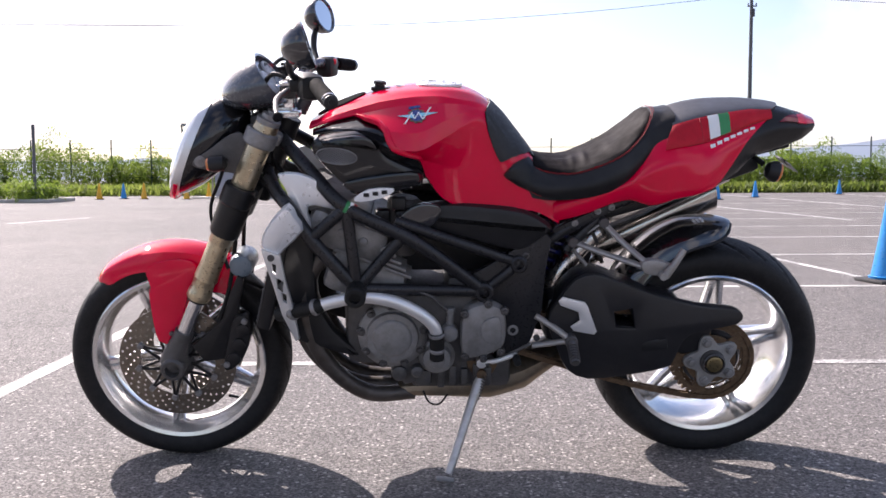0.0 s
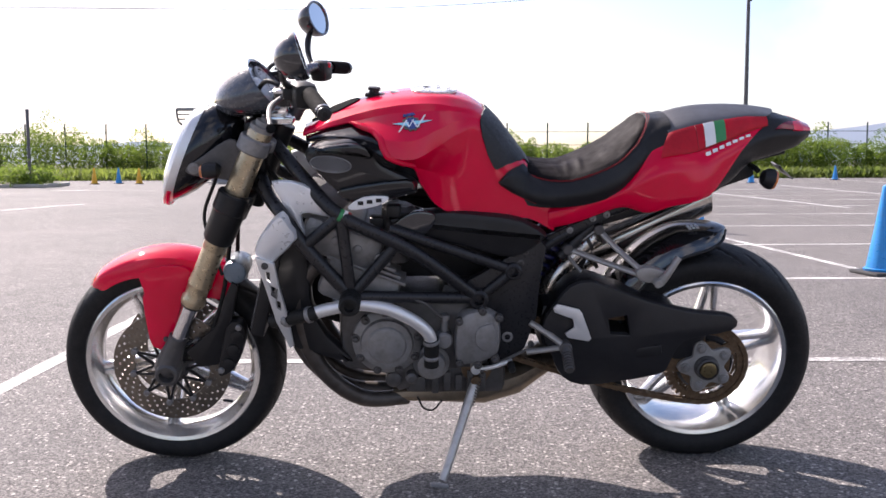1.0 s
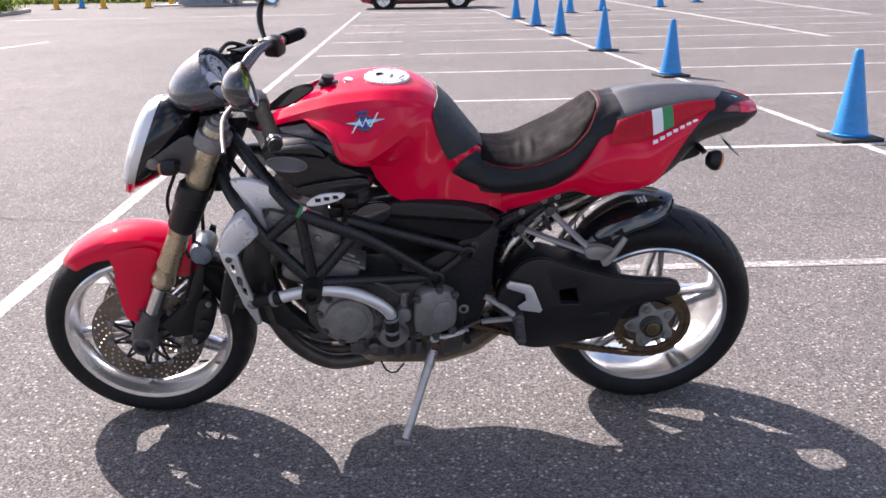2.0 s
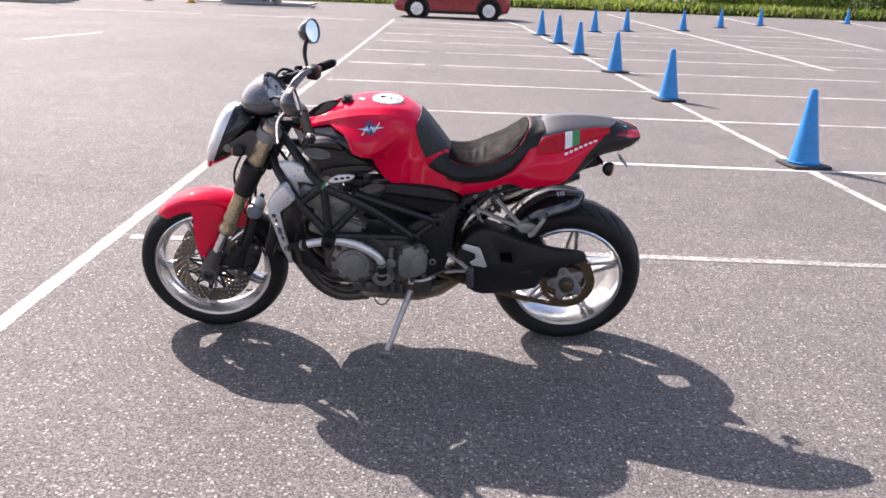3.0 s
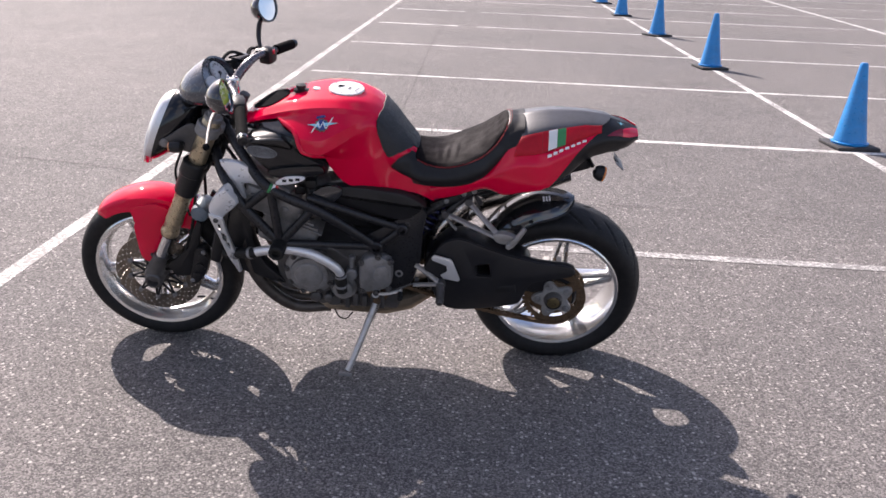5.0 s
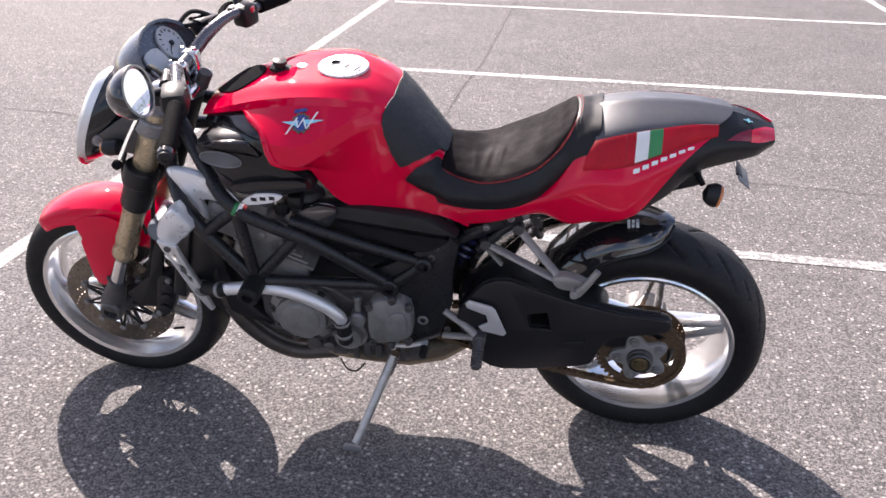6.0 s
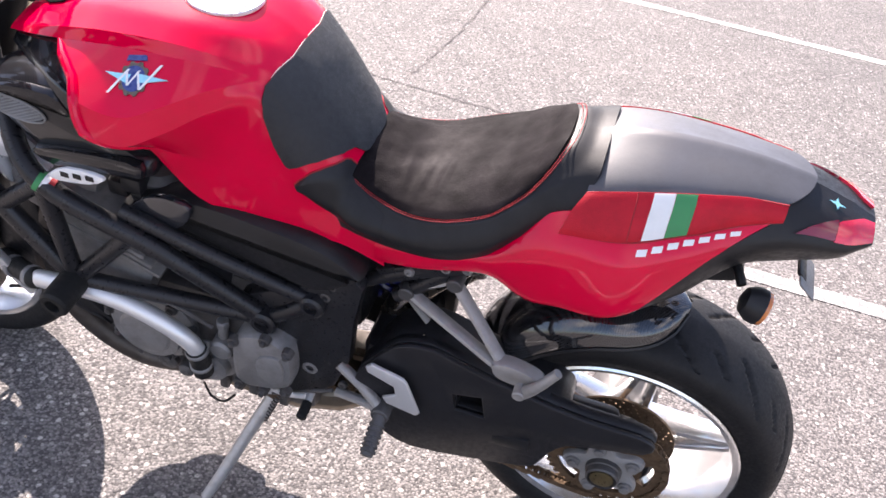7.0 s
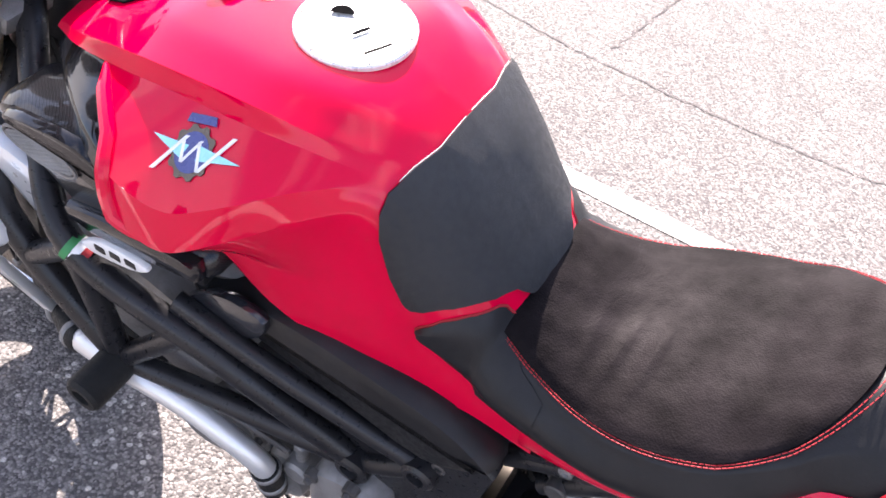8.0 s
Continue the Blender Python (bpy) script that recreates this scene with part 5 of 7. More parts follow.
# ---- seat and tail ----
SEAT = Skin(0.0, [
    (0.185, [(0, .826), (.05, .823), (.080, .812), (.092, .802), (.112, .778), (.118, .740)]),
    (0.23, [(0, .816), (.055, .812), (.095, .798), (.108, .788), (.127, .765), (.124, .735)]),
    (0.29, [(0, .812), (.065, .810), (.114, .798), (.127, .788), (.143, .768), (.132, .738)]),
    (0.35, [(0, .832), (.075, .830), (.127, .818), (.138, .808), (.151, .780), (.138, .750)]),
    (0.41, [(0, .866), (.075, .864), (.123, .847), (.134, .837), (.147, .804), (.132, .770)]),
    (0.455, [(0, .906), (.065, .902), (.106, .884), (.117, .872), (.129, .838), (.118, .802)]),
    (0.485, [(0, .936), (.05, .932), (.084, .910), (.097, .897), (.112, .864), (.105, .832)]),
    (0.515, [(0, .940), (.045, .936), (.075, .926), (.094, .909), (.111, .878), (.108, .852)]),
    (0.535, [(0, .945), (.045, .940), (.078, .931), (.096, .913), (.112, .886), (.112, .862)]),
])
TAIL = Skin(0.4, [
    (0.24, [(0, .735), (.05, .735), (.09, .733), (.114, .715), (.108, .675), (.05, .67)]),
    (0.32, [(0, .76), (.05, .76), (.10, .757), (.128, .740), (.118, .698), (.05, .69)]),
    (0.42, [(0, .80), (.07, .80), (.12, .795), (.142, .775), (.128, .736), (.05, .715)]),
    (0.48, [(0, .90), (.08, .885), (.115, .860), (.150, .81), (.144, .727), (.05, .715)]),
    (0.53, [(0, .938), (.085, .914), (.114, .886), (.154, .832), (.157, .745), (.05, .726)]),
    (0.60, [(0, .955), (.078, .932), (.107, .902), (.156, .848), (.168, .766), (.04, .750)]),
    (0.68, [(0, .959), (.066, .940), (.090, .914), (.126, .868), (.122, .796), (.03, .785)]),
    (0.74, [(0, .956), (.055, .942), (.075, .920), (.097, .884), (.075, .832), (.03, .825)]),
    (0.80, [(0, .947), (.045, .938), (.066, .924), (.082, .898), (.056, .848), (.03, .845)]),
    (0.86, [(0, .930), (.035, .925), (.055, .916), (.066, .896), (.048, .868), (.02, .866)]),
    (0.893, [(0, .915), (.02, .913), (.035, .908), (.042, .900), (.03, .888), (.01, .887)]),
])


def rider_seat():
    bm = bmesh.new()
    for side in (-1, 1):
        patch(bm, SEAT, lambda v: (0.185, 0.535 - 0.004 * max(0.0, v - 2.0)), 1.9, 5.0, 0.0, 44, 20, thick=0.004, side=side)
    patch(bm, SEAT, lambda v: (0.360, 0.535), 0.0, 2.0, 0.0, 30, 14, both=True, thick=0.004)
    s = part("rider_seat", bm, SEAT_SIDE, bike, "black vinyl and worn leather rider seat", smooth=60)
    def rear_edge(v):
        """Where the leather ends towards the back, with rounded corners."""
        return 0.486 - 0.085 * (1 - max(0.0, 1 - (min(v, 2.0) / 2) ** 2.6) ** (1 / 2.6))
    bm = bmesh.new()
    grid = []
    def crease(x, y):
        r = 0.0
        for cx, slope, amp in ((0.300, 0.10, 0.0035), (0.328, 0.08, 0.0045), (0.262, -0.1, 0.0015), (0.385, 0.06, 0.0014)):
            d = (x - cx - slope * y) / 0.006
            r += amp * math.exp(-d * d) * math.exp(-((y + 0.045) / 0.045) ** 2)
        return r + 0.0012 * noise.noise((x * 40, y * 40, 3.0)) + 0.0010 * noise.noise((x * 14, y * 60, 9.0))
    vs = [2 * math.sin(q) for q in span(0.0, math.pi / 2, 26)]
    for v, sd in [(v, 1) for v in vs[::-1]] + [(v, -1) for v in vs[1:]]:
        x0, x1 = 0.186 + 0.004 * v, rear_edge(v)
        row = []
        for x in span(x0, x1, 60):
            p = SEAT.out(x, v, 0.006, sd)
            e = min(1.0, (2.0 - v) * 4, (x - x0) * 60 + 0.05, (x1 - x) * 60 + 0.05)
            p.z += (crease(p.x, p.y) - 0.003 * (1 - e)) * 1.0
            row.append(p)
        grid.append(row)
    sheet(bm, grid)
    part("seat_cover", bm, SEAT_TOP, s, "creased dark brown leather seat top", smooth=60)
    bm = bmesh.new()
    for side in (-1, 1):
        for off, gap in ((2.06, 0.004), (2.18, 0.009)):
            path = [SEAT.out(x, off, 0.0024, side) for x in span(0.195, rear_edge(2.0), 60)]
            path += [SEAT.out(rear_edge(2 * math.sin(q)) + gap, 2 * math.sin(q) + (off - 2.0) * math.sin(q) ** 6, 0.0030, side) for q in span(math.pi / 2, 0.0, 70)]
            # even stitches along the line
            left, sewing, start = 0.004, True, path[0]
            for p, q in zip(path, path[1:]):
                while (q - p).length > left:
                    p = p + (q - p).normalized() * left
                    if sewing and (p - start).length > 1e-4:
                        turned(bm, start, p - start, [(0, 0.0006), ((p - start).length, 0.0006)], 5)
                    sewing, start = not sewing, p
                    left = 0.004 if sewing else 0.0012
                left -= (q - p).length
    part("stitching", bm, THREAD, s, "red stitching")
    def flank(skin, x, z, v0):
        """How far out a skin reaches at the height z."""
        if x < skin.xs[0]:
            return 0.0
        best = 0.0
        pts = [skin.at(x, v, 1) for v in span(v0, skin.n, 60)]
        for p, q in zip(pts, pts[1:]):
            if min(p.z, q.z) <= z <= max(p.z, q.z):
                best = max(best, p.y, q.y)
        return best
    top = [(0.122, 0.797), (0.128, 0.806), (0.145, 0.823), (0.165, 0.830), (0.185, 0.832), (0.200, 0.815), (0.225, 0.795), (0.26, 0.785)]
    low = [(0.122, 0.797), (0.128, 0.789), (0.156, 0.770), (0.185, 0.756), (0.215, 0.744), (0.26, 0.740)]
    for side in (-1, 1):
        bm = bmesh.new()
        grid = []
        for x in span(0.1225, 0.258, 32):
            row = []
            for k, z in enumerate(span(along(top, x), along(low, x), 11)):
                y = max(flank(TANK, x, z, 1.0), flank(SEAT, x, z, 1.5))
                edge = min(1.0, min(k, 10 - k) / 2.0, (x - 0.1215) / 0.006)
                row.append((x, side * (y + (0.003 + 0.006 * edge) * min(1.0, (0.262 - x) / 0.06)), z))
            grid.append(row)
        sheet(bm, grid)
        part("seat_wing", bm, SEAT_SIDE, s, "black vinyl seat wing", smooth=60)
        rim = [r[0] for r in grid[:18]][::-1] + [r[-1] for r in grid[:22]]
        bm = bmesh.new()
        tube(bm, [Vector((p[0] - 0.0005, p[1] - side * 0.002, p[2])) for p in rim], 0.0014, 6, 1)
        part("seat_piping", bm, THREAD, s, "red piping")
    return s


def tail_unit():
    def red_x(v):
        return 0.245, 0.765 - 0.048 * max(0.0, v - 2.0) - 0.012 * max(0.0, v - 2.0) ** 2
    bm = bmesh.new()
    for s in (-1, 1):
        patch(bm, TAIL, red_x, 1.9, 5.0, 0.0, 56, 26, thick=0.004, side=s)
    t = part("tail_fairing", bm, RED, bike, "glossy red tail fairing", smooth=50)
    bm = bmesh.new()
    def end_x(v):
        return (0.77 if v < 2 else red_x(v)[1] + 0.002), 0.893
    for s in (-1, 1):
        patch(bm, TAIL, end_x, 0.0, 5.0, -0.001, 20, 30, thick=0.003, side=s)
    part("tail_end", bm, BLACK, t, "dark grey plastic tail end", smooth=50)
    for s in (-1, 1):
        bm = bmesh.new()
        # Lit reflector put into colour: brighter red behind, darker red in front
        patch(bm, TAIL, lambda v: (0.840 + 0.040 * max(0.0, 1.3 - v) / 0.75, 0.889), 0.7, 2.45, 0.003, 12, 14, thick=0.006, side=s)
        tl = part("tail_light", bm, REDLENS, t, "tail lamp lens in brighter red, for its lit reflector")
        bm = bmesh.new()
        patch(bm, TAIL, lambda v: (0.790 + 0.0485 * (2.4 - v) / 1.2, 0.8395), 1.25, 2.40, 0.003, 10, 12, thick=0.006, side=s)
        part("lamp_side_lens", bm, REDLENS_DARK, tl, "side lens in darker red, for the unlit part")
    # pillion pad: grey top, red sides with a white and green band
    bm = bmesh.new()
    patch(bm, TAIL, lambda v: (0.527, 0.802 - 0.022 * v * v), 0.0, 1.29, 0.006, 30, 16, both=True, thick=0.006)
    p = part("pillion_pad", bm, GREY_VINYL, bike, "grey vinyl pillion pad with red sides and a white and green band", smooth=60)
    hi_line, lo_line = [(0.50, 1.30), (0.60, 1.28), (0.72, 1.17), (0.79, 1.27)], [(0.50, 2.35), (0.56, 2.52), (0.60, 2.52), (0.68, 2.4), (0.77, 2.05), (0.79, 1.8)]

    def pad_hi(x):
        return along(hi_line, x)

    def pad_lo(x):
        return along(lo_line, x)

    def swell(x, v):
        """How far the padded side stands out from the tail."""
        w = min(1.0, max(0.0, (v - pad_hi(x)) / (pad_lo(x) - pad_hi(x))))
        return 0.0036 + 0.008 * math.sqrt(math.sin(math.pi * (0.10 + 0.90 * w))) * min(1.0, (x - 0.505) / 0.03, (0.80 - x) / 0.08)
    for s in (-1, 1):
        bm = bmesh.new()
        sheet(bm, [[TAIL.out(x - 0.022 * w * (0.772 - x) / 0.245, v, swell(x, v), s) for v, w in zip(span(pad_hi(x) - 0.02, pad_lo(x), 16), span(0.0, 1.0, 16))] for x in span(0.527, 0.772, 40)], 0.003)
        part("pad_side", bm, RED_VINYL, p, "red vinyl pad side")
        for x, w, mat in ((0.608, 0.0255, WHITE_VINYL), (0.634, 0.026, GREEN_VINYL)):
            bm = bmesh.new()
            sheet(bm, [[TAIL.out(q, v, swell(q, v) + 0.0012, s) for v in span(pad_hi(q), pad_lo(q) - 0.02, 16)] for q in span(x, x + w, 4)], 0.001)
            part("colour_band", bm, mat, p)
        bm = bmesh.new()
        tube(bm, [TAIL.out(0.588 + 0.002 * (v - 1), v, swell(0.588, v) + 0.0004, s) for v in span(1.28, 2.50, 14)], 0.001, 6, 1)
        part("pad_seam", bm, THREAD, p)
        bm = bmesh.new()
        tube(bm, [TAIL.out(x, pad_hi(x), 0.0060, s) for x in span(0.527, 0.772, 30)], 0.0014, 6, 1)
        tube(bm, [TAIL.out(x, pad_lo(x), 0.0018, s) for x in span(0.527, 0.772, 30)], 0.0012, 6, 1)
        part("pad_piping", bm, THREAD, p)
        # name on the fairing, as plain bars
        for k in range(7):
            x = 0.607 + 0.0178 * k
            v = 2.70 - 0.042 * k
            bm = bmesh.new()
            patch(bm, TAIL, lambda q, x=x: (x, x + 0.0125), v - 0.065, v + 0.065, 0.0012, 3, 3, thick=0.0008, side=s)
            part("name_bar", bm, WHITE, t)
    # small pale star on the tail
    bm = bmesh.new()
    c = TAIL.out(0.835, 0.5, 0.0015, -1)
    vs = [bm.verts.new(c + Vector((r * math.cos(a), r * math.sin(a), -0.25 * r * math.cos(a)))) for a, r in ((2 * math.pi * k / 8, 0.012 if k % 2 == 0 else 0.004) for k in range(8))]
    bm.faces.new(vs)
    bmesh.ops.solidify(bm, geom=list(bm.faces), thickness=0.001)
    part("star_badge", bm, CYAN, t, smooth=0)
    # turn signals and plate holder under the tail
    for s in (-1, 1):
        bm = bmesh.new()
        tube(bm, [(0.735, s * 0.045, 0.828), (0.748, s * 0.07, 0.822), (0.756, s * 0.088, 0.815)], 0.007, 8, 3)
        st = part("turn_signal", bm, BLACK, bike, "black rear turn signal with orange lens")
        bm = bmesh.new()
        turned(bm, (0.758, s * 0.100, 0.804), (1, 0, -0.25), [(0, 0.004), (0.006, 0.018), (0.018, 0.025), (0.030, 0.026)], 20)
        part("signal_shell", bm, BLACK, st)
        bm = bmesh.new()
        turned(bm, (0.787, s * 0.100, 0.7968), (1, 0, -0.25), [(0, 0.0255), (0.006, 0.024), (0.011, 0.014), (0.013, 0.001)], 20)
        part("signal_lens", bm, ORANGE, st)
    bm = bmesh.new()
    block(bm, (0.775, 0, 0.832), (0.14, 0.05, 0.012), 0.004, Euler((0, radians(-14), 0)).to_matrix())
    block(bm, (0.838, 0, 0.805), (0.006, 0.06, 0.020), 0.003, Euler((0, radians(-45), 0)).to_matrix())
    ph = part("plate_holder", bm, BLACK, bike, "black plate holder under the tail")
    bm = bmesh.new()
    block(bm, (0.848, -0.01, 0.796), (0.003, 0.075, 0.036), 0.001, Euler((0, radians(-48), 0)).to_matrix())
    part("plate", bm, ALLOY, ph)


rider_seat()
tail_unit()


# ---- handlebar, instruments, headlamp ----
def cockpit():
    bm = bmesh.new()
    half = [(-0.405, 0.0, 0.985), (-0.400, 0.05, 0.990), (-0.375, 0.10, 1.020), (-0.345, 0.16, 1.034), (-0.305, 0.25, 1.024), (-0.272, 0.352, 1.010)]
    tube(bm, [(x + 0.010 * (y / 0.352) ** 2, -y * (1 + 0.18 * (y / 0.352) ** 2), z + 0.008 * (y / 0.352) ** 2) for x, y, z in half[:0:-1]] + half, [0.011] * 3 + [0.015] * 2 + [0.0155] * 1 + [0.015] * 2 + [0.011] * 3, 16, 6)
    bar = part("handlebar", bm, BARMAT, bike, "tapered dark grey alloy handlebar")
    for s in (-1, 1):
        a, b = (Vector((-0.306, 0.245, 1.0245)), Vector((-0.274, 0.345, 1.0105))) if s > 0 else (Vector((-0.300, -0.273, 1.028)), Vector((-0.258, -0.424, 1.017)))
        d = (b - a).normalized()
        bm = bmesh.new()
        n = (b - a).length
        prof = [(0, 0.016)]
        for k in range(14):
            h = n * (k + 0.3) / 14
            prof += [(h, 0.0172), (h + n * 0.03, 0.0166)]
        turned(bm, a, d, prof + [(n, 0.0165)], 20)
        g = part("grip", bm, GRIP, bar, "ribbed black rubber grip")
        bm = bmesh.new()
        turned(bm, b, d, [(0, 0.012), (0.002, 0.0165), (0.014, 0.0165), (0.016, 0.014)], 20)
        be = part("bar_end", bm, BLACK_GLOSS, bar, "black bar-end weight")
        bm = bmesh.new()
        turned(bm, b + d * 0.016, d, [(0, 0.010), (0.001, 0.0145), (0.006, 0.0140), (0.008, 0.010), (0.0085, 0.006), (0.006, 0.005), (0.006, 0.001)], 20)
        part("end_cap", bm, BLACK, be)
        bm = bmesh.new()
        c = Vector((-0.325, 0.205, 1.020)) if s > 0 else Vector((-0.320, -0.232, 1.022))
        block(bm, c, (0.046, 0.05, 0.052) if s > 0 else (0.056, 0.080, 0.058), 0.010 if s > 0 else 0.018, Euler((0, 0, s * radians(-20))).to_matrix())
        block(bm, c + Vector((-0.028, s * 0.005, 0.004)), (0.03, 0.03, 0.03), 0.008)
        sw = part("switch_housing", bm, BLACK, bar, "black switch housing")
        bm = bmesh.new()
        block(bm, c + Vector((0.02, -s * 0.005, 0.016)), (0.012, 0.016, 0.014), 0.003)
        part("switch_button", bm, REDLENS if s > 0 else BLACK, sw)
        # lever and its master cylinder
        bm = bmesh.new()
        pts = [(-0.368, 0.185, 1.023), (-0.395, 0.225, 1.015), (-0.402, 0.29, 1.010), (-0.398, 0.350, 0.985)] if s > 0 else [(-0.370, -0.190, 1.012), (-0.388, -0.245, 1.000), (-0.382, -0.320, 0.992), (-0.362, -0.425, 0.984)]
        tube(bm, pts, [0.008, 0.0085, 0.0065, 0.0065] if s > 0 else [0.007, 0.0065, 0.005, 0.0045], 10, 5, 0.7)
        lv = part("lever", bm, PIT if s > 0 else ALLOY_DARK, bar, "dark brake lever" if s > 0 else "satin alloy clutch lever")
        bm = bmesh.new()
        turned(bm, Vector(pts[-1]) - Vector((0, s * 0.004, 0)), (0, s, 0), [(0, 0.006), (0.004, 0.010), (0.012, 0.009), (0.016, 0.002)], 12)
        part("lever_ball", bm, PIT, lv)
        bm = bmesh.new()
        rod(bm, (-0.385, s * 0.12, 1.018), (-0.360, s * 0.185, 1.024), 0.014, 14)
        if s > 0:
            block(bm, (-0.405, 0.145, 1.012), (0.052, 0.062, 0.036), 0.012, Euler((0, 0, radians(-25))).to_matrix())
        mc = part("master_cylinder", bm, BLACK, bar)
        if s < 0:
            bm = bmesh.new()
            turned(bm, (-0.372, -0.165, 0.985), (0, 0, 1), [(0, 0.012), (0.004, 0.021), (0.030, 0.023), (0.032, 0.020)], 24)
            cup = part("fluid_cup", bm, BLACK_GLOSS, mc, "round black fluid reservoir")
            bm = bmesh.new()
            turned(bm, (-0.372, -0.165, 1.016), (0, 0, 1), [(0, 0.022), (0.002, 0.0245), (0.008, 0.0245), (0.011, 0.020), (0.012, 0.001)], 24)
            part("cup_lid", bm, CHROME, cup, "polished reservoir lid")
        if s > 0:
            bm = bmesh.new()
            block(bm, (-0.405, 0.145, 1.034), (0.048, 0.056, 0.008), 0.004, Euler((0, 0, radians(-25))).to_matrix())
            part("reservoir_lid", bm, BLACK_GLOSS, mc)
        # mirror
        mc0 = Vector((-0.345, 0.310, 1.146)) if s > 0 else Vector((-0.306, -0.398, 1.122))
        mz = mc0.z
        bm = bmesh.new()
        if s > 0:
            tube(bm, [(-0.350, 0.215, 1.034), (-0.364, 0.255, 1.062), (-0.366, 0.280, mz - 0.055), (-0.360, 0.298, mz - 0.03)], [0.006, 0.008, 0.009, 0.007], 10, 5)
        else:
            tube(bm, [(-0.335, -0.215, 1.030), (-0.350, -0.250, 1.044), (-0.350, -0.315, 1.068), (-0.340, -0.378, 1.095)], [0.008, 0.008, 0.007, 0.007], 10, 5)
        mi = part("mirror", bm, BLACK, bar, "round black rear-view mirror")
        nrm = Vector((0.90, -0.30, 0.30)).normalized() if s > 0 else Vector((0.95, 0.10, 0.29)).normalized()
        u, v = frame_of(nrm)
        bm = bmesh.new()
        rings = []
        for h, k in ((-0.047, 0.20), (-0.043, 0.45), (-0.032, 0.72), (-0.014, 0.93), (0.003, 1.0), (0.009, 0.97), (0.009, 0.86), (0.004, 0.82)):
            rings.append([mc0 + nrm * h + k * (0.060 * math.cos(a) * u * (1 + 0.10 * math.sin(a)) + 0.049 * math.sin(a) * v) for a in (2 * math.pi * j / 28 for j in range(28))])
        ring_faces(bm, rings)
        part("mirror_shell", bm, SMOKE, mi)
        bm = bmesh.new()
        rings = [[mc0 + nrm * h + k * (0.060 * math.cos(a) * u * (1 + 0.10 * math.sin(a)) + 0.049 * math.sin(a) * v) for a in (2 * math.pi * j / 28 for j in range(28))] for h, k in ((0.003, 0.83), (0.0055, 0.83), (0.0058, 0.5))]
        ring_faces(bm, rings)
        part("mirror_glass", bm, MIRROR, mi, "mirror glass")
    bm = bmesh.new()
    for s in (-1, 1):
        block(bm, (-0.405, s * 0.035, 0.972), (0.046, 0.030, 0.064), 0.008)
        for k in (-1, 1):
            rod(bm, (-0.405 + k * 0.014, s * 0.035, 1.0), (-0.405 + k * 0.014, s * 0.035, 1.009), 0.0055, 10)
    block(bm, (-0.402, 0, 0.935), (0.07, 0.13, 0.02), 0.006)
    part("bar_clamp", bm, CHROME, bar, "polished handlebar clamp")
    bm = bmesh.new()
    rod(bm, (-0.375, 0.0, 0.93), (-0.355, 0.0, 0.968), 0.016, 18)
    part("ignition_lock", bm, ALLOY_DARK, bike)
    # instruments
    fc, fn = Vector((-0.440, 0.0, 1.012)), Vector((0.80, 0, 0.60)).normalized()
    up = Vector((-0.60, 0, 0.80))
    ry = Vector((0, 1, 0))
    bm = bmesh.new()
    rings = []
    for t in span(0, 1, 9):
        c = fc.lerp(Vector((-0.556, 0, 0.960)), t)
        k = math.sqrt(max(0.02, 1 - (t * 0.97) ** 2.2))
        rings.append([c + k * (0.122 * math.cos(a) * ry * (1 - 0.10 * math.sin(a)) + (0.072 - 0.012 * t) * math.sin(a) * up) for a in (2 * math.pi * j / 32 for j in range(32))])
    rings.insert(0, [fc + fn * 0.008 + 0.98 * (0.122 * math.cos(a) * ry * (1 - 0.10 * math.sin(a)) + 0.072 * math.sin(a) * up) for a in (2 * math.pi * j / 32 for j in range(32))])
    rings.insert(0, [fc + fn * 0.006 + 0.90 * (0.122 * math.cos(a) * ry * (1 - 0.10 * math.sin(a)) + 0.072 * math.sin(a) * up) for a in (2 * math.pi * j / 32 for j in range(32))])
    rings.insert(0, [fc - fn * 0.004 + 0.88 * (0.122 * math.cos(a) * ry * (1 - 0.10 * math.sin(a)) + 0.072 * math.sin(a) * up) for a in (2 * math.pi * j / 32 for j in range(32))])
    ring_faces(bm, rings)
    ip = part("instrument_pod", bm, POD, bike, "grey smoked instrument pod with a round dial")
    dc = fc + ry * 0.034 + up * 0.006
    bm = bmesh.new()
    turned(bm, dc - fn * 0.003, fn, [(0, 0.042), (0.006, 0.042), (0.008, 0.039), (0.005, 0.037), (0.005, 0.001)], 36)
    dl = part("dial", bm, DIAL, ip, "pale round dial")
    for k in range(11):
        a = radians(-120 + 24 * k)
        q = math.sin(a) * ry + math.cos(a) * up
        bm = bmesh.new()
        tube(bm, [dc + fn * 0.0035 + q * 0.029, dc + fn * 0.0035 + q * 0.035], 0.0012, 5, 1)
        part("dial_tick", bm, BLACK, dl)
    bm = bmesh.new()
    q = math.sin(-2.0) * ry + math.cos(-2.0) * up
    tube(bm, [dc + fn * 0.004, dc + fn * 0.004 + q * 0.028], [0.0022, 0.0008], 6, 1)
    turned(bm, dc + fn * 0.002, fn, [(0, 0.007), (0.004, 0.006), (0.005, 0.001)], 14)
    part("needle", bm, BLACK, dl)
    bm = bmesh.new()
    lc = fc - ry * 0.056 - up * 0.006
    prism(bm, smooth_loop([(-0.032, -0.026), (0.032, -0.030), (0.034, 0.026), (-0.026, 0.030)], 3), -0.004, 0.003, bevel=0.001,
          place=Matrix.Translation(lc) @ Matrix((ry, -fn, up)).transposed().to_4x4())
    part("display", bm, DIAL, ip, "grey display")
    # headlamp
    hc, hn = Vector((-0.645, 0, 0.840)), Vector((-0.924, 0, 0.382))
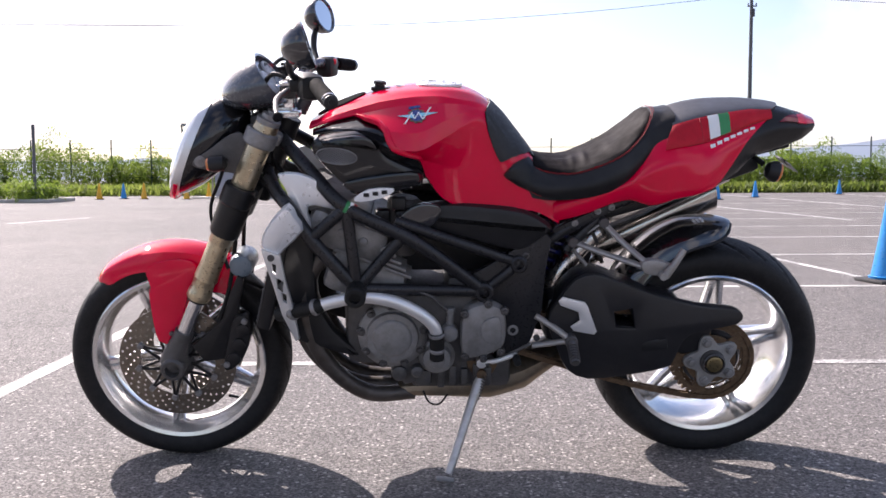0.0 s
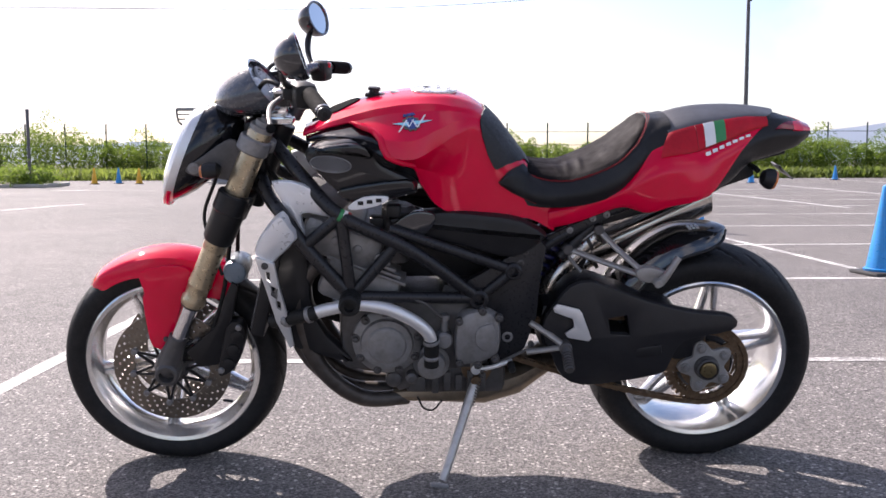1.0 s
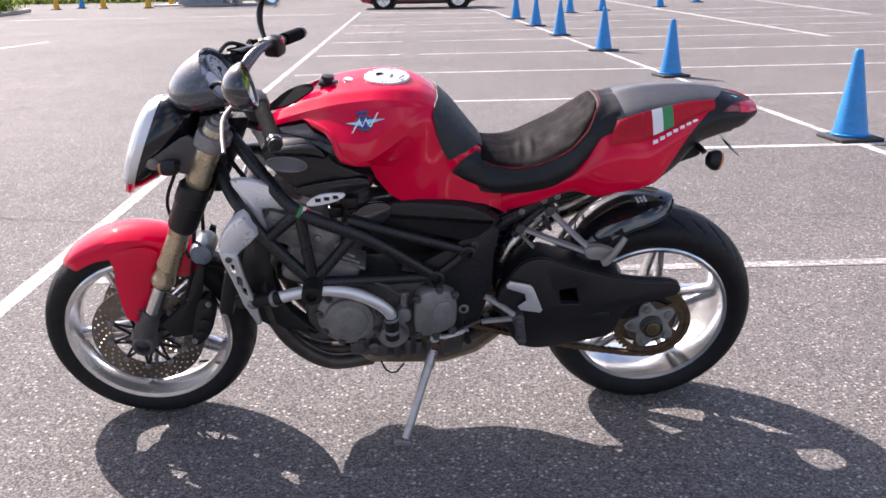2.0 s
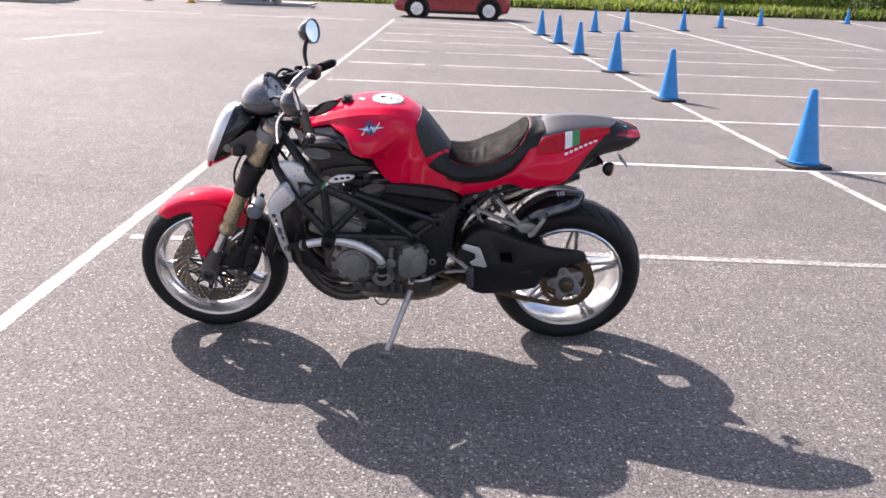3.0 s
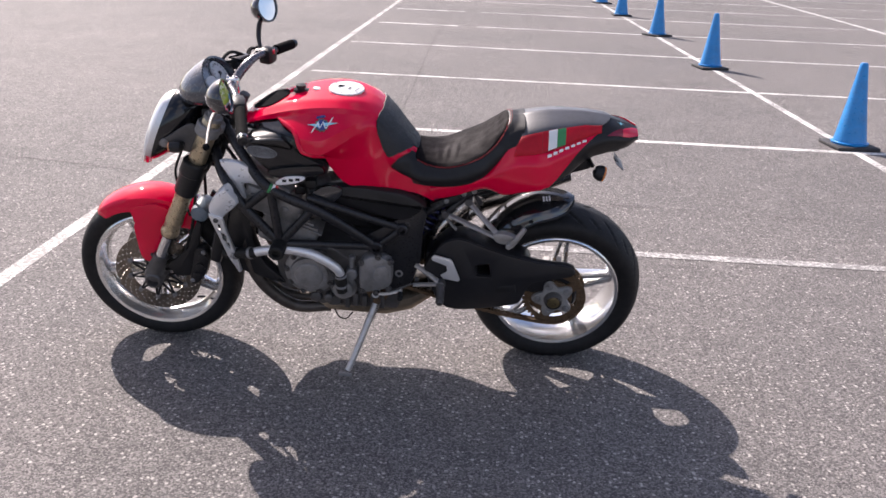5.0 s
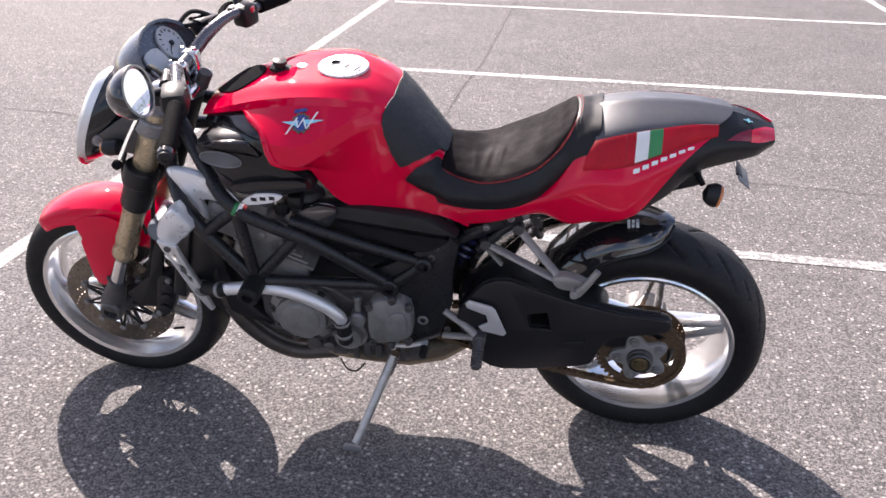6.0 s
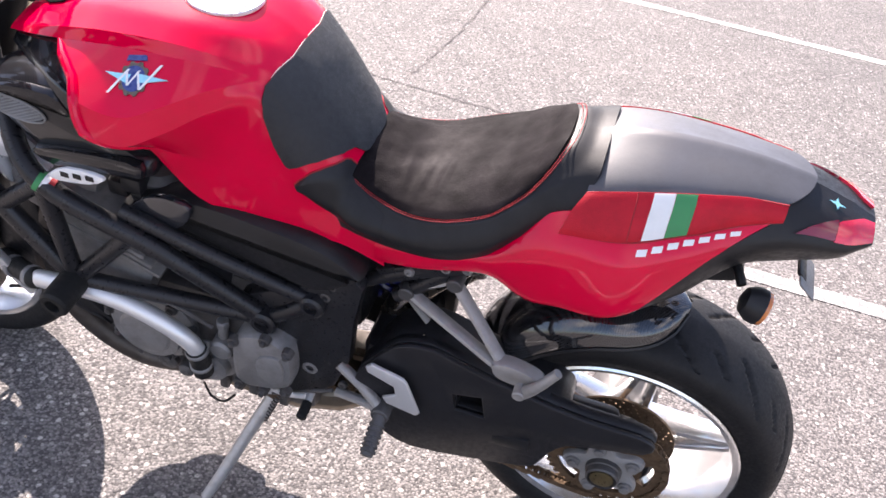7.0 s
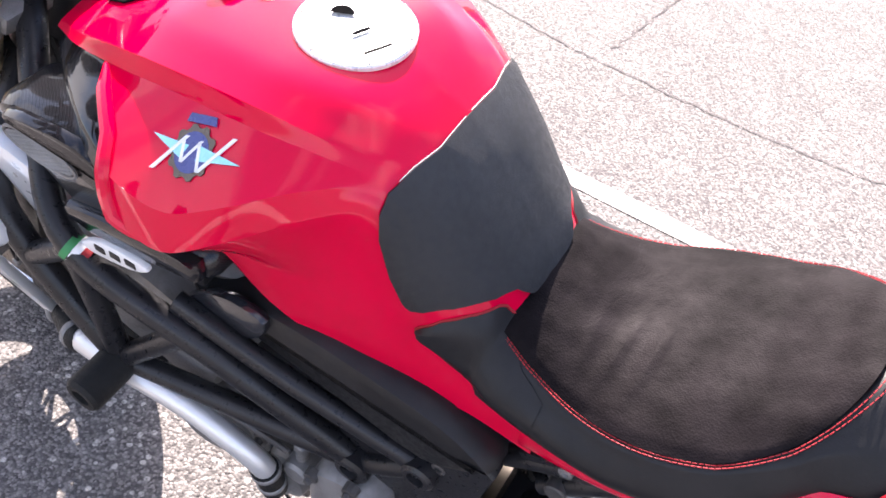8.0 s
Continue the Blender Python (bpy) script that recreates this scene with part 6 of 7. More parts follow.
    hu = Vector((0.382, 0, 0.924))
    def oval(c, k, a):
        w = 0.098 * (1 - 0.12 * math.sin(a))
        return c + k * (w * math.cos(a) * ry + 0.128 * math.sin(a) * hu)
    bm = bmesh.new()
    rings = []
    for t, k in ((0.0, 0.97), (0.06, 1.0), (0.25, 0.99), (0.5, 0.90), (0.75, 0.70), (0.92, 0.45), (1.0, 0.2)):
        c = hc.lerp(Vector((-0.505, 0, 0.880)), t)
        rings.append([oval(c, k, 2 * math.pi * j / 36) for j in range(36)])
    ring_faces(bm, rings)
    hl = part("headlight", bm, BLACK_GLOSS, bike, "teardrop headlight with black shell and clear lens")
    bm = bmesh.new()
    rings = []
    for h, k in ((-0.004, 0.985), (0.006, 0.985), (0.016, 0.90), (0.026, 0.70), (0.032, 0.40), (0.034, 0.05)):
        rings.append([oval(hc + hn * h, k, 2 * math.pi * j / 36) for j in range(36)])
    ring_faces(bm, rings)
    part("headlight_lens", bm, LENS, hl, "clear headlight lens")
    bm = bmesh.new()
    tube(bm, [oval(hc - hn * 0.002, 1.01, a) for a in span(-math.pi * 0.80, -math.pi * 0.20, 20)], 0.006, 8, 1)
    part("headlight_trim", bm, RED, hl, "red lower trim")
    # Added pale band that imitates reflections on the clear lens edge
    bm = bmesh.new()
    rings = [[oval(hc.lerp(Vector((-0.505, 0, 0.880)), t), k, 2 * math.pi * j / 36) for j in range(36)] for t, k in ((-0.06, 0.97), (-0.06, 1.02), (0.05, 1.025), (0.10, 1.01), (0.10, 0.96))]
    ring_faces(bm, rings)
    part("lens_edge_reflection", bm, BRUSHED, hl, "pale band standing in for reflections on the lens edge")
    for s in (-1, 1):
        bm = bmesh.new()
        out = smooth_loop([(-0.622, 0.828), (-0.612, 0.812), (-0.56, 0.806), (-0.510, 0.800), (-0.490, 0.85), (-0.50, 0.895), (-0.53, 0.892), (-0.58, 0.858)], 3)
        prism(bm, out, s * 0.098 - 0.005, s * 0.098 + 0.005, bevel=0.003)
        br = part("headlight_bracket", bm, ALLOY_DARK, bike, "grey headlight bracket")
        bm = bmesh.new()
        turned(bm, (-0.604, s * 0.096, 0.828), (0, s, 0), [(0, 0.014), (0.008, 0.014), (0.009, 0.008), (0.012, 0.008), (0.012, 0.004), (0.010, 0.003)], 16)
        part("bracket_bolt", bm, ALLOY, br)
        bm = bmesh.new()
        turned(bm, (-0.535, s * 0.125, 0.830), (-1, 0, -0.08), [(0, 0.006), (0.008, 0.018), (0.030, 0.020), (0.042, 0.017)], 18)
        rod(bm, (-0.545, s * 0.10, 0.83), (-0.55, s * 0.13, 0.83), 0.008, 10)
        fs = part("front_turn_signal", bm, BLACK, bike, "small black front turn signal")
        bm = bmesh.new()
        turned(bm, (-0.577, s * 0.125, 0.8265), (-1, 0, -0.08), [(0, 0.017), (0.006, 0.014), (0.010, 0.001)], 18)
        part("signal_lens", bm, ORANGE, fs)
    for pts, r in (([(-0.52, -0.03, 0.93), (-0.56, -0.06, 0.80), (-0.60, -0.05, 0.70), (-0.585, -0.06, 0.62), (-0.56, -0.08, 0.55)], 0.0045),
                   ([(-0.41, -0.05, 0.985), (-0.455, -0.03, 0.96), (-0.47, -0.02, 0.88), (-0.43, -0.03, 0.80), (-0.38, -0.06, 0.74)], 0.006),
                   ([(-0.36, -0.16, 1.02), (-0.42, -0.12, 1.035), (-0.46, -0.04, 0.96), (-0.42, 0.02, 0.86)], 0.0055),
                   ([(-0.36, 0.16, 1.02), (-0.44, 0.14, 1.045), (-0.47, 0.05, 0.96), (-0.42, 0.02, 0.84)], 0.0055),
                   ([(-0.41, 0.12, 1.03), (-0.50, 0.10, 1.0), (-0.50, 0.03, 0.88), (-0.50, 0.02, 0.76)], 0.005)):
        bm = bmesh.new()
        tube(bm, pts, r, 8, 8)
        part("control_cable", bm, RUBBER_SOFT, bike)
    bm = bmesh.new()
    block(bm, (-0.455, 0, 0.905), (0.07, 0.12, 0.06), 0.015)
    block(bm, (-0.47, 0, 0.82), (0.06, 0.10, 0.09), 0.02)
    part("wiring_housing", bm, BLACK, bike)


cockpit()


# ---- frame ----
def frame_tubes():
    nodes = {"head": (-0.425, 0.045, 0.885), "shoulder": (-0.333, 0.145, 0.808), "green": (-0.250, 0.203, 0.739), "mid": (-0.085, 0.185, 0.645), "pivot": (0.076, 0.148, 0.512),
             "slider": (-0.231, 0.205, 0.540), "rear": (0.160, 0.142, 0.582), "stem": (-0.455, 0.060, 0.800), "neck": (-0.423, 0.128, 0.762), "down": (-0.383, 0.188, 0.733), "elbow": (-0.336, 0.202, 0.665), "brace": (-0.125, 0.188, 0.660)}
    runs = (("head", "shoulder", "green", "mid", "pivot"), ("green", "slider"), ("stem", "neck", "down", "elbow", "slider"), ("elbow", "green"), ("slider", "brace"), ("slider", "pivot"))
    for s in (-1, 1):
        def at(n):
            x, y, z = nodes[n]
            return Vector((x, s * y, z))
        for run in runs:
            bm = bmesh.new()
            tube(bm, [at(n) for n in run], 0.0165 if len(run) > 2 else 0.0145, 14, 6)
            part("frame_tube", bm, FRAME, bike, "dark trellis frame tube" if run == runs[0] else "")
        for pts in ([(-0.14, s * 0.178, 0.700), (0.0, s * 0.165, 0.645), (0.160, s * 0.142, 0.582)], [(0.078, s * 0.148, 0.514), (0.120, s * 0.148, 0.548), (0.160, s * 0.142, 0.582)],
                    [(0.20, s * 0.10, 0.60), (0.30, s * 0.095, 0.665), (0.42, s * 0.088, 0.722), (0.62, s * 0.07, 0.775)], [(0.28, s * 0.095, 0.60), (0.36, s * 0.09, 0.68)]):
            bm = bmesh.new()
            tube(bm, pts, 0.013, 12, 5)
            part("frame_tube", bm, FRAME, bike)
        for n, r in (("pivot", 0.024), ("rear", 0.021)):
            bm = bmesh.new()
            p = at(n)
            turned(bm, p - Vector((0, s * 0.03, 0)), (0, s, 0), [(0, r * 0.9), (0.004, r), (0.046, r), (0.05, r * 0.8), (0.05, r * 0.55), (0.038, r * 0.5), (0.038, 0.001)], 20)
            part("frame_boss", bm, FRAME, bike)
        bm = bmesh.new()
        p = at("slider")
        turned(bm, p - Vector((0, s * 0.02, 0)), (0, s, 0), [(0, 0.018), (0.02, 0.020), (0.022, 0.025), (0.085, 0.025), (0.09, 0.021), (0.09, 0.013), (0.078, 0.012), (0.078, 0.001)], 24)
        part("frame_slider", bm, RUBBER_SOFT, bike, "black crash slider")
        # three small colour bands on the tube
        a, b = at("green"), at("mid")
        d = (b - a).normalized()
        for k, m in enumerate((GREEN_VINYL, WHITE, THREAD)):
            bm = bmesh.new()
            turned(bm, a + d * (-0.006 + 0.009 * k), d, [(0, 0.0166), (0.0005, 0.0170), (0.0085, 0.0170), (0.009, 0.0166)], 16, cap=False)
            part("frame_band", bm, m, bike)
        bm = bmesh.new()
        out = [(0.030, 0.545), (0.085, 0.575), (0.150, 0.618), (0.215, 0.668), (0.240, 0.640), (0.228, 0.565), (0.222, 0.459), (0.195, 0.375), (0.156, 0.330), (0.105, 0.318), (0.118, 0.40), (0.125, 0.47), (0.070, 0.490)]
        prism(bm, out, s * 0.128 - 0.016, s * 0.128 + 0.012, bevel=0.006)
        pp = part("pivot_plate", bm, FRAME, bike, "dark cast pivot plate")
        for x, z, r in ((0.150, 0.406, 0.014), (0.178, 0.600, 0.009), (0.19, 0.628, 0.007), (0.21, 0.385, 0.008)):
            bm = bmesh.new()
            turned(bm, (x, s * 0.139, z), (0, s, 0), [(0, r), (0.006, r), (0.007, r * 0.8), (0.007, r * 0.55), (0.002, r * 0.5), (0.002, 0.001)], 18)
            part("plate_bolt", bm, ALLOY if r > 0.012 else ALLOY_DARK, pp)


frame_tubes()


# ---- airbox cover, side covers, radiator ----
def covers():
    for s in (-1, 1):
        def plate(name, loop, y0, y1, mat, label="", bevel=0.01, n=3, holes=(), parent=None, lean=0.0, z0=0.0):
            bm = bmesh.new()
            tip = Matrix(((1, 0, 0, 0), (0, 1, -s * lean, s * lean * z0), (0, 0, 1, 0), (0, 0, 0, 1)))
            prism(bm, smooth_loop(loop, n) if n > 1 else loop, *sorted((s * y0, s * y1)), holes=holes, bevel=bevel, place=tip)
            return part(name, bm, mat, parent or bike, label)
        ab = plate("airbox_cover", [(-0.330, 0.880), (-0.300, 0.900), (-0.205, 0.912), (-0.175, 0.885), (-0.152, 0.855), (-0.082, 0.820), (-0.072, 0.795), (-0.090, 0.780), (-0.215, 0.756), (-0.262, 0.790), (-0.315, 0.845)], 0.10, 0.186, CARBON, "glossy black carbon airbox cover", 0.018)
        plate("cover_ridge", [(-0.300, 0.895), (-0.205, 0.905), (-0.175, 0.875), (-0.19, 0.868), (-0.225, 0.880), (-0.290, 0.878)], 0.17, 0.196, BLACK_GLOSS, "", 0.009, 3, (), ab)
        bm = bmesh.new()
        for i in range(-16, 17):
            for slope in (0.6, -0.6):
                pts = []
                for k in range(41):
                    u = -0.05 + 0.1 * k / 40
                    w = i * 0.0052 + slope * u
                    if u * u / 0.044 ** 2 + w * w / 0.017 ** 2 < 1:
                        pts.append((-0.270 + u, s * 0.1895, 0.857 - 0.10 * u + w))
                if len(pts) > 2:
                    tube(bm, [pts[0], pts[-1]], 0.0011, 4, 1)
        tube(bm, [(-0.270 + 0.046 * math.cos(q), s * 0.189, 0.857 - 0.0046 * math.cos(q) + 0.018 * math.sin(q)) for q in span(0, 2 * math.pi, 30)], 0.002, 6, 1)
        part("intake_mesh", bm, ALLOY, ab, "fine metal intake mesh", smooth=0)
        plate("lower_blade", [(-0.25, 0.80), (-0.10, 0.822), (-0.078, 0.80), (-0.10, 0.79), (-0.225, 0.772)], 0.175, 0.198, BLACK_GLOSS, "", 0.008, 3, (), ab)
        lb = plate("badge_plate", [(-0.232, 0.760), (-0.218, 0.752), (-0.165, 0.762), (-0.138, 0.778), (-0.150, 0.785), (-0.198, 0.782)], 0.196, 0.2035, WHITE, "white lozenge badge with black bars", 0.0015, 2, (), ab)
        for k in range(3):
            x = -0.208 + 0.021 * k
            z = 0.7655 + 0.0032 * k
            bm = bmesh.new()
            block(bm, (x + 0.005, s * 0.2042, z + 0.0035), (0.013, 0.001, 0.009), 0)
            part("badge_bar", bm, BLACK, ab)
        sc = plate("side_cover", [(-0.142, 0.712), (-0.115, 0.722), (-0.02, 0.735), (0.08, 0.728), (0.175, 0.712), (0.236, 0.675), (0.225, 0.655), (0.160, 0.615), (0.05, 0.640), (-0.105, 0.680)], 0.10, 0.158, BLACK, "matt black side cover under the tank", 0.018)
        plate("cover_recess", [(-0.145, 0.683), (-0.110, 0.722), (-0.070, 0.738), (-0.030, 0.728), (-0.040, 0.694), (-0.075, 0.668), (-0.125, 0.662)], 0.15, 0.166, SMOKE, "", 0.006, 3, (), sc)
        sh = plate("radiator_shroud", [(-0.409, 0.813), (-0.364, 0.815), (-0.321, 0.799), (-0.292, 0.769), (-0.262, 0.728), (-0.296, 0.729), (-0.325, 0.736), (-0.344, 0.730), (-0.341, 0.702), (-0.336, 0.677), (-0.353, 0.683), (-0.374, 0.729), (-0.394, 0.777)], 0.150, 0.174, POLISH, "polished alloy radiator shroud", 0.007, 2, lean=-0.1, z0=0.72)
        plate("shroud_scoop", [(-0.381, 0.753), (-0.363, 0.722), (-0.350, 0.690), (-0.397, 0.640), (-0.415, 0.624), (-0.447, 0.644), (-0.449, 0.662), (-0.438, 0.690), (-0.410, 0.728)], 0.170, 0.226, POLISH, "", 0.014, 2, (), sh, -0.25, 0.66)
        slots = [[(-0.429, 0.608), (-0.418, 0.604), (-0.420, 0.578), (-0.428, 0.586)], [(-0.420, 0.568), (-0.409, 0.562), (-0.410, 0.536), (-0.419, 0.545)], [(-0.411, 0.528), (-0.401, 0.522), (-0.401, 0.498), (-0.410, 0.506)]]
        plate("shroud_blade", [(-0.449, 0.646), (-0.406, 0.628), (-0.400, 0.564), (-0.388, 0.490), (-0.379, 0.394), (-0.389, 0.387), (-0.416, 0.465), (-0.433, 0.562), (-0.445, 0.617)], 0.150, 0.164, BRUSHED, "slotted alloy blade", 0.003, 1, slots, sh, -0.25, 0.39)
        for x, z in ((-0.428, 0.624), (-0.397, 0.468)):
            bm = bmesh.new()
            y = 0.164 + 0.25 * (z - 0.39)
            turned(bm, (x, s * y, z), (0, s, 0), [(-0.002, 0.009), (0.004, 0.008), (0.005, 0.004), (0.003, 0.003)], 14)
            part("shroud_bolt", bm, ALLOY_DARK, sh)
        plate("belly_panel", [(-0.455, 0.560), (-0.400, 0.660), (-0.365, 0.700), (-0.338, 0.660), (-0.335, 0.500), (-0.300, 0.410), (-0.235, 0.345), (-0.255, 0.335), (-0.340, 0.362), (-0.395, 0.385), (-0.435, 0.450)], 0.09, 0.140, BLACK, "black panel beside the radiator", 0.012, 2)
    bm = bmesh.new()
    turned(bm, (-0.530, -0.085, 0.556), (0, 1, 0), [(0, 0.018), (0.006, 0.028), (0.02, 0.031), (0.09, 0.031), (0.10, 0.026)], 24)
    part("horn", bm, HORN, bike, "blue-grey rounded horn behind the fork")
    bm = bmesh.new()
    rot = Euler((0, radians(14), 0)).to_matrix()
    block(bm, (-0.435, 0, 0.56), (0.035, 0.30, 0.30), 0.006, rot)
    rd = part("radiator", bm, BLACK, bike, "black radiator behind the front wheel")
    for k in range(24):
        bm = bmesh.new()
        z = -0.135 + k * 0.0118
        c = rot @ Vector((-0.019, 0, z)) + Vector((-0.435, 0, 0.56))
        block(bm, c, (0.004, 0.28, 0.004), 0, rot)
        part("radiator_fin", bm, ALLOY_DARK, rd)
    bm = bmesh.new()
    pts = [(-0.40, -0.165, 0.466), (-0.33, -0.198, 0.492), (-0.285, -0.205, 0.508), (-0.215, -0.208, 0.520), (-0.145, -0.202, 0.506), (-0.085, -0.196, 0.474), (-0.050, -0.190, 0.440), (-0.040, -0.185, 0.412)]
    tube(bm, pts[1:], 0.0155, 18, 6)
    cp = part("coolant_pipe", bm, BRUSHED, bike, "polished coolant pipe")
    bm = bmesh.new()
    tube(bm, [(-0.43, -0.15, 0.455), *pts[:2], (-0.318, -0.20, 0.496)], 0.018, 16, 5)
    part("coolant_hose", bm, RUBBER_SOFT, cp, "black rubber hose")
    for p, q in (((-0.338, -0.195, 0.489), (-0.328, -0.1985, 0.4925)), ((-0.395, -0.170, 0.468), (-0.385, -0.175, 0.472)), ((-0.041, -0.186, 0.418), (-0.040, -0.185, 0.408)), ((-0.040, -0.180, 0.375), (-0.040, -0.179, 0.365))):
        bm = bmesh.new()
        rod(bm, p, q, 0.0205, 18)
        part("hose_clamp", bm, ALLOY, cp)
    bm = bmesh.new()
    tube(bm, [(-0.041, -0.187, 0.42), (-0.040, -0.182, 0.39), (-0.040, -0.176, 0.345)], 0.0185, 16, 4)
    part("coolant_hose", bm, RUBBER_SOFT, cp)
    bm = bmesh.new()
    tube(bm, [(-0.20, -0.19, 0.535), (-0.12, -0.19, 0.535), (-0.06, -0.185, 0.515), (-0.03, -0.175, 0.485), (-0.015, -0.17, 0.47)], 0.004, 8, 6)
    part("breather_line", bm, ALLOY_DARK, cp)


covers()


# ---- engine ----
def engine():
    bm = bmesh.new()
    tilt = Euler((0, radians(22), 0)).to_matrix()
    block(bm, (-0.09, 0, 0.405), (0.36, 0.27, 0.20), 0.03)
    block(bm, (0.06, 0, 0.42), (0.16, 0.22, 0.24), 0.03)
    e = part("engine_case", bm, ALLOY_DARK, bike, "grey cast alloy engine case")
    bm = bmesh.new()
    block(bm, (-0.215, 0, 0.545), (0.19, 0.33, 0.11), 0.02, tilt)
    for k in range(4):
        block(bm, (-0.195 - 0.012 * k, 0, 0.590 + 0.018 * k), (0.20, 0.335, 0.008), 0.002, tilt)
    part("cylinder_block", bm, ALLOY, e)
    bm = bmesh.new()
    block(bm, (-0.255, 0, 0.655), (0.20, 0.34, 0.09), 0.022, tilt)
    block(bm, (-0.28, 0, 0.715), (0.17, 0.30, 0.05), 0.02, tilt)
    part("cylinder_head", bm, ALLOY, e)
    # Added black blocks so no lit ground shows through over the engine
    bm = bmesh.new()
    block(bm, (-0.01, 0, 0.605), (0.30, 0.17, 0.13), 0.02)
    block(bm, (0.16, 0, 0.56), (0.12, 0.16, 0.20), 0.02)
    part("engine_gap_filler", bm, BLACK, e, "added black blocks closing the gap over the engine")
    for k in range(4):
        bm = bmesh.new()
        x, z = -0.315 + 0.05 * k, 0.690 - 0.022 * k
        turned(bm, (x, -0.165, z), (0, -1, 0), [(0, 0.012), (0.010, 0.011), (0.012, 0.006)], 12)
        part("engine_bolt", bm, ALLOY, e)
    bm = bmesh.new()
    turned(bm, (-0.125, -0.10, 0.66), (0.12, 0, 1), [(-0.06, 0.038), (0.02, 0.036), (0.03, 0.042), (0.07, 0.042), (0.08, 0.03)], 24)
    part("throttle_body", bm, ALLOY_DARK, e)
    for c in ((-0.17, -0.12, 0.70), (-0.13, -0.14, 0.735), (-0.10, -0.12, 0.70)):
        bm = bmesh.new()
        block(bm, c, (0.035, 0.04, 0.03), 0.006)
        part("injector", bm, BLACK, e)
    bm = bmesh.new()
    turned(bm, (-0.150, -0.118, 0.398), (0, -1, 0), [(0, 0.088), (0.03, 0.086), (0.036, 0.080), (0.040, 0.066), (0.052, 0.063), (0.054, 0.049), (0.058, 0.046), (0.060, 0.042), (0.061, 0.001)], 48)
    al = part("alternator_cover", bm, ALLOY, e, "round grey alternator cover")
    for k in range(9):
        a = 2 * math.pi * k / 9 + 0.2
        bm = bmesh.new()
        c = (-0.150 + 0.078 * math.cos(a), -0.145, 0.398 + 0.078 * math.sin(a))
        turned(bm, c, (0, -1, 0), [(0, 0.013), (0.012, 0.011), (0.013, 0.007), (0.020, 0.006), (0.021, 0.003)], 10)
        part("cover_bolt", bm, ALLOY_DARK, al)
    bm = bmesh.new()
    prism(bm, smooth_loop([(0.020, 0.440), (0.035, 0.475), (0.080, 0.490), (0.118, 0.475), (0.130, 0.440), (0.128, 0.385), (0.110, 0.362), (0.060, 0.345), (0.022, 0.352)], 3), -0.180, -0.110, bevel=0.014)
    gc = part("sprocket_cover", bm, ALLOY, e, "grey cast front sprocket cover")
    bm = bmesh.new()
    prism(bm, smooth_loop([(0.075, 0.445), (0.112, 0.455), (0.118, 0.40), (0.090, 0.385), (0.068, 0.41)], 3), -0.186, -0.176, bevel=0.004)
    part("cover_boss", bm, ALLOY, gc)
    for x, z in ((0.028, 0.462), (0.085, 0.488), (0.125, 0.47), (0.03, 0.350), (0.118, 0.362), (0.075, 0.345)):
        bm = bmesh.new()
        turned(bm, (x, -0.17, z), (0, -1, 0), [(0, 0.011), (0.012, 0.010), (0.013, 0.006), (0.019, 0.005), (0.02, 0.002)], 10)
        part("cover_bolt", bm, ALLOY_DARK, gc)
    bm = bmesh.new()
    turned(bm, (-0.040, -0.11, 0.335), (0, -1, 0), [(0, 0.048), (0.03, 0.046), (0.036, 0.038), (0.05, 0.034), (0.056, 0.020), (0.060, 0.018), (0.062, 0.001)], 28)
    part("water_pump", bm, ALLOY, e, "grey water pump housing")
    bm = bmesh.new()
    turned(bm, (-0.008, -0.12, 0.405), (0, -1, 0), [(0, 0.022), (0.045, 0.021), (0.05, 0.017), (0.052, 0.001)], 20)
    rod(bm, (-0.008, -0.15, 0.425), (-0.006, -0.15, 0.462), 0.009, 12)
    rod(bm, (-0.006, -0.15, 0.455), (-0.006, -0.15, 0.470), 0.012, 6)
    part("sensor_boss", bm, ALLOY, e)
    bm = bmesh.new()
    block(bm, (-0.105, -0.105, 0.292), (0.07, 0.06, 0.07), 0.014, Euler((0, radians(-20), 0)).to_matrix())
    block(bm, (-0.075, -0.11, 0.272), (0.045, 0.05, 0.045), 0.010)
    turned(bm, (-0.135, -0.10, 0.29), (0, -1, 0), [(0, 0.022), (0.045, 0.020), (0.05, 0.012)], 16)
    turned(bm, (-0.09, -0.12, 0.30), (0, -1, 0), [(0, 0.016), (0.04, 0.015), (0.045, 0.008)], 14)
    part("oil_filter_housing", bm, ALLOY_DARK, e)
    bm = bmesh.new()
    block(bm, (0.02, -0.02, 0.285), (0.26, 0.20, 0.10), 0.02)
    part("sump", bm, ALLOY_DARK, e)
    for k in range(5):
        bm = bmesh.new()
        block(bm, (-0.03 + 0.03 * k, -0.125, 0.275 + 0.004 * (k % 2)), (0.018, 0.02, 0.06 - 0.008 * (k % 3)), 0.004)
        part("case_rib", bm, ALLOY_DARK, e)
    # headers and collector
    for y in (-0.115, -0.04, 0.04, 0.115):
        bm = bmesh.new()
        x = 0.0 if abs(y) > 0.1 else -0.035
        tube(bm, [(-0.315, y, 0.600), (-0.355 + x, y * 1.02, 0.540), (-0.365 + x, y * 1.05, 0.43), (-0.315 + x * 1.2, y, 0.305), (-0.22 + x, y * 0.85, 0.218), (-0.10, y * 0.6, 0.205)], 0.0215, 16, 7)
        part("header_pipe", bm, HEADER, bike, "heat-stained header pipe")
    bm = bmesh.new()
    rings = []
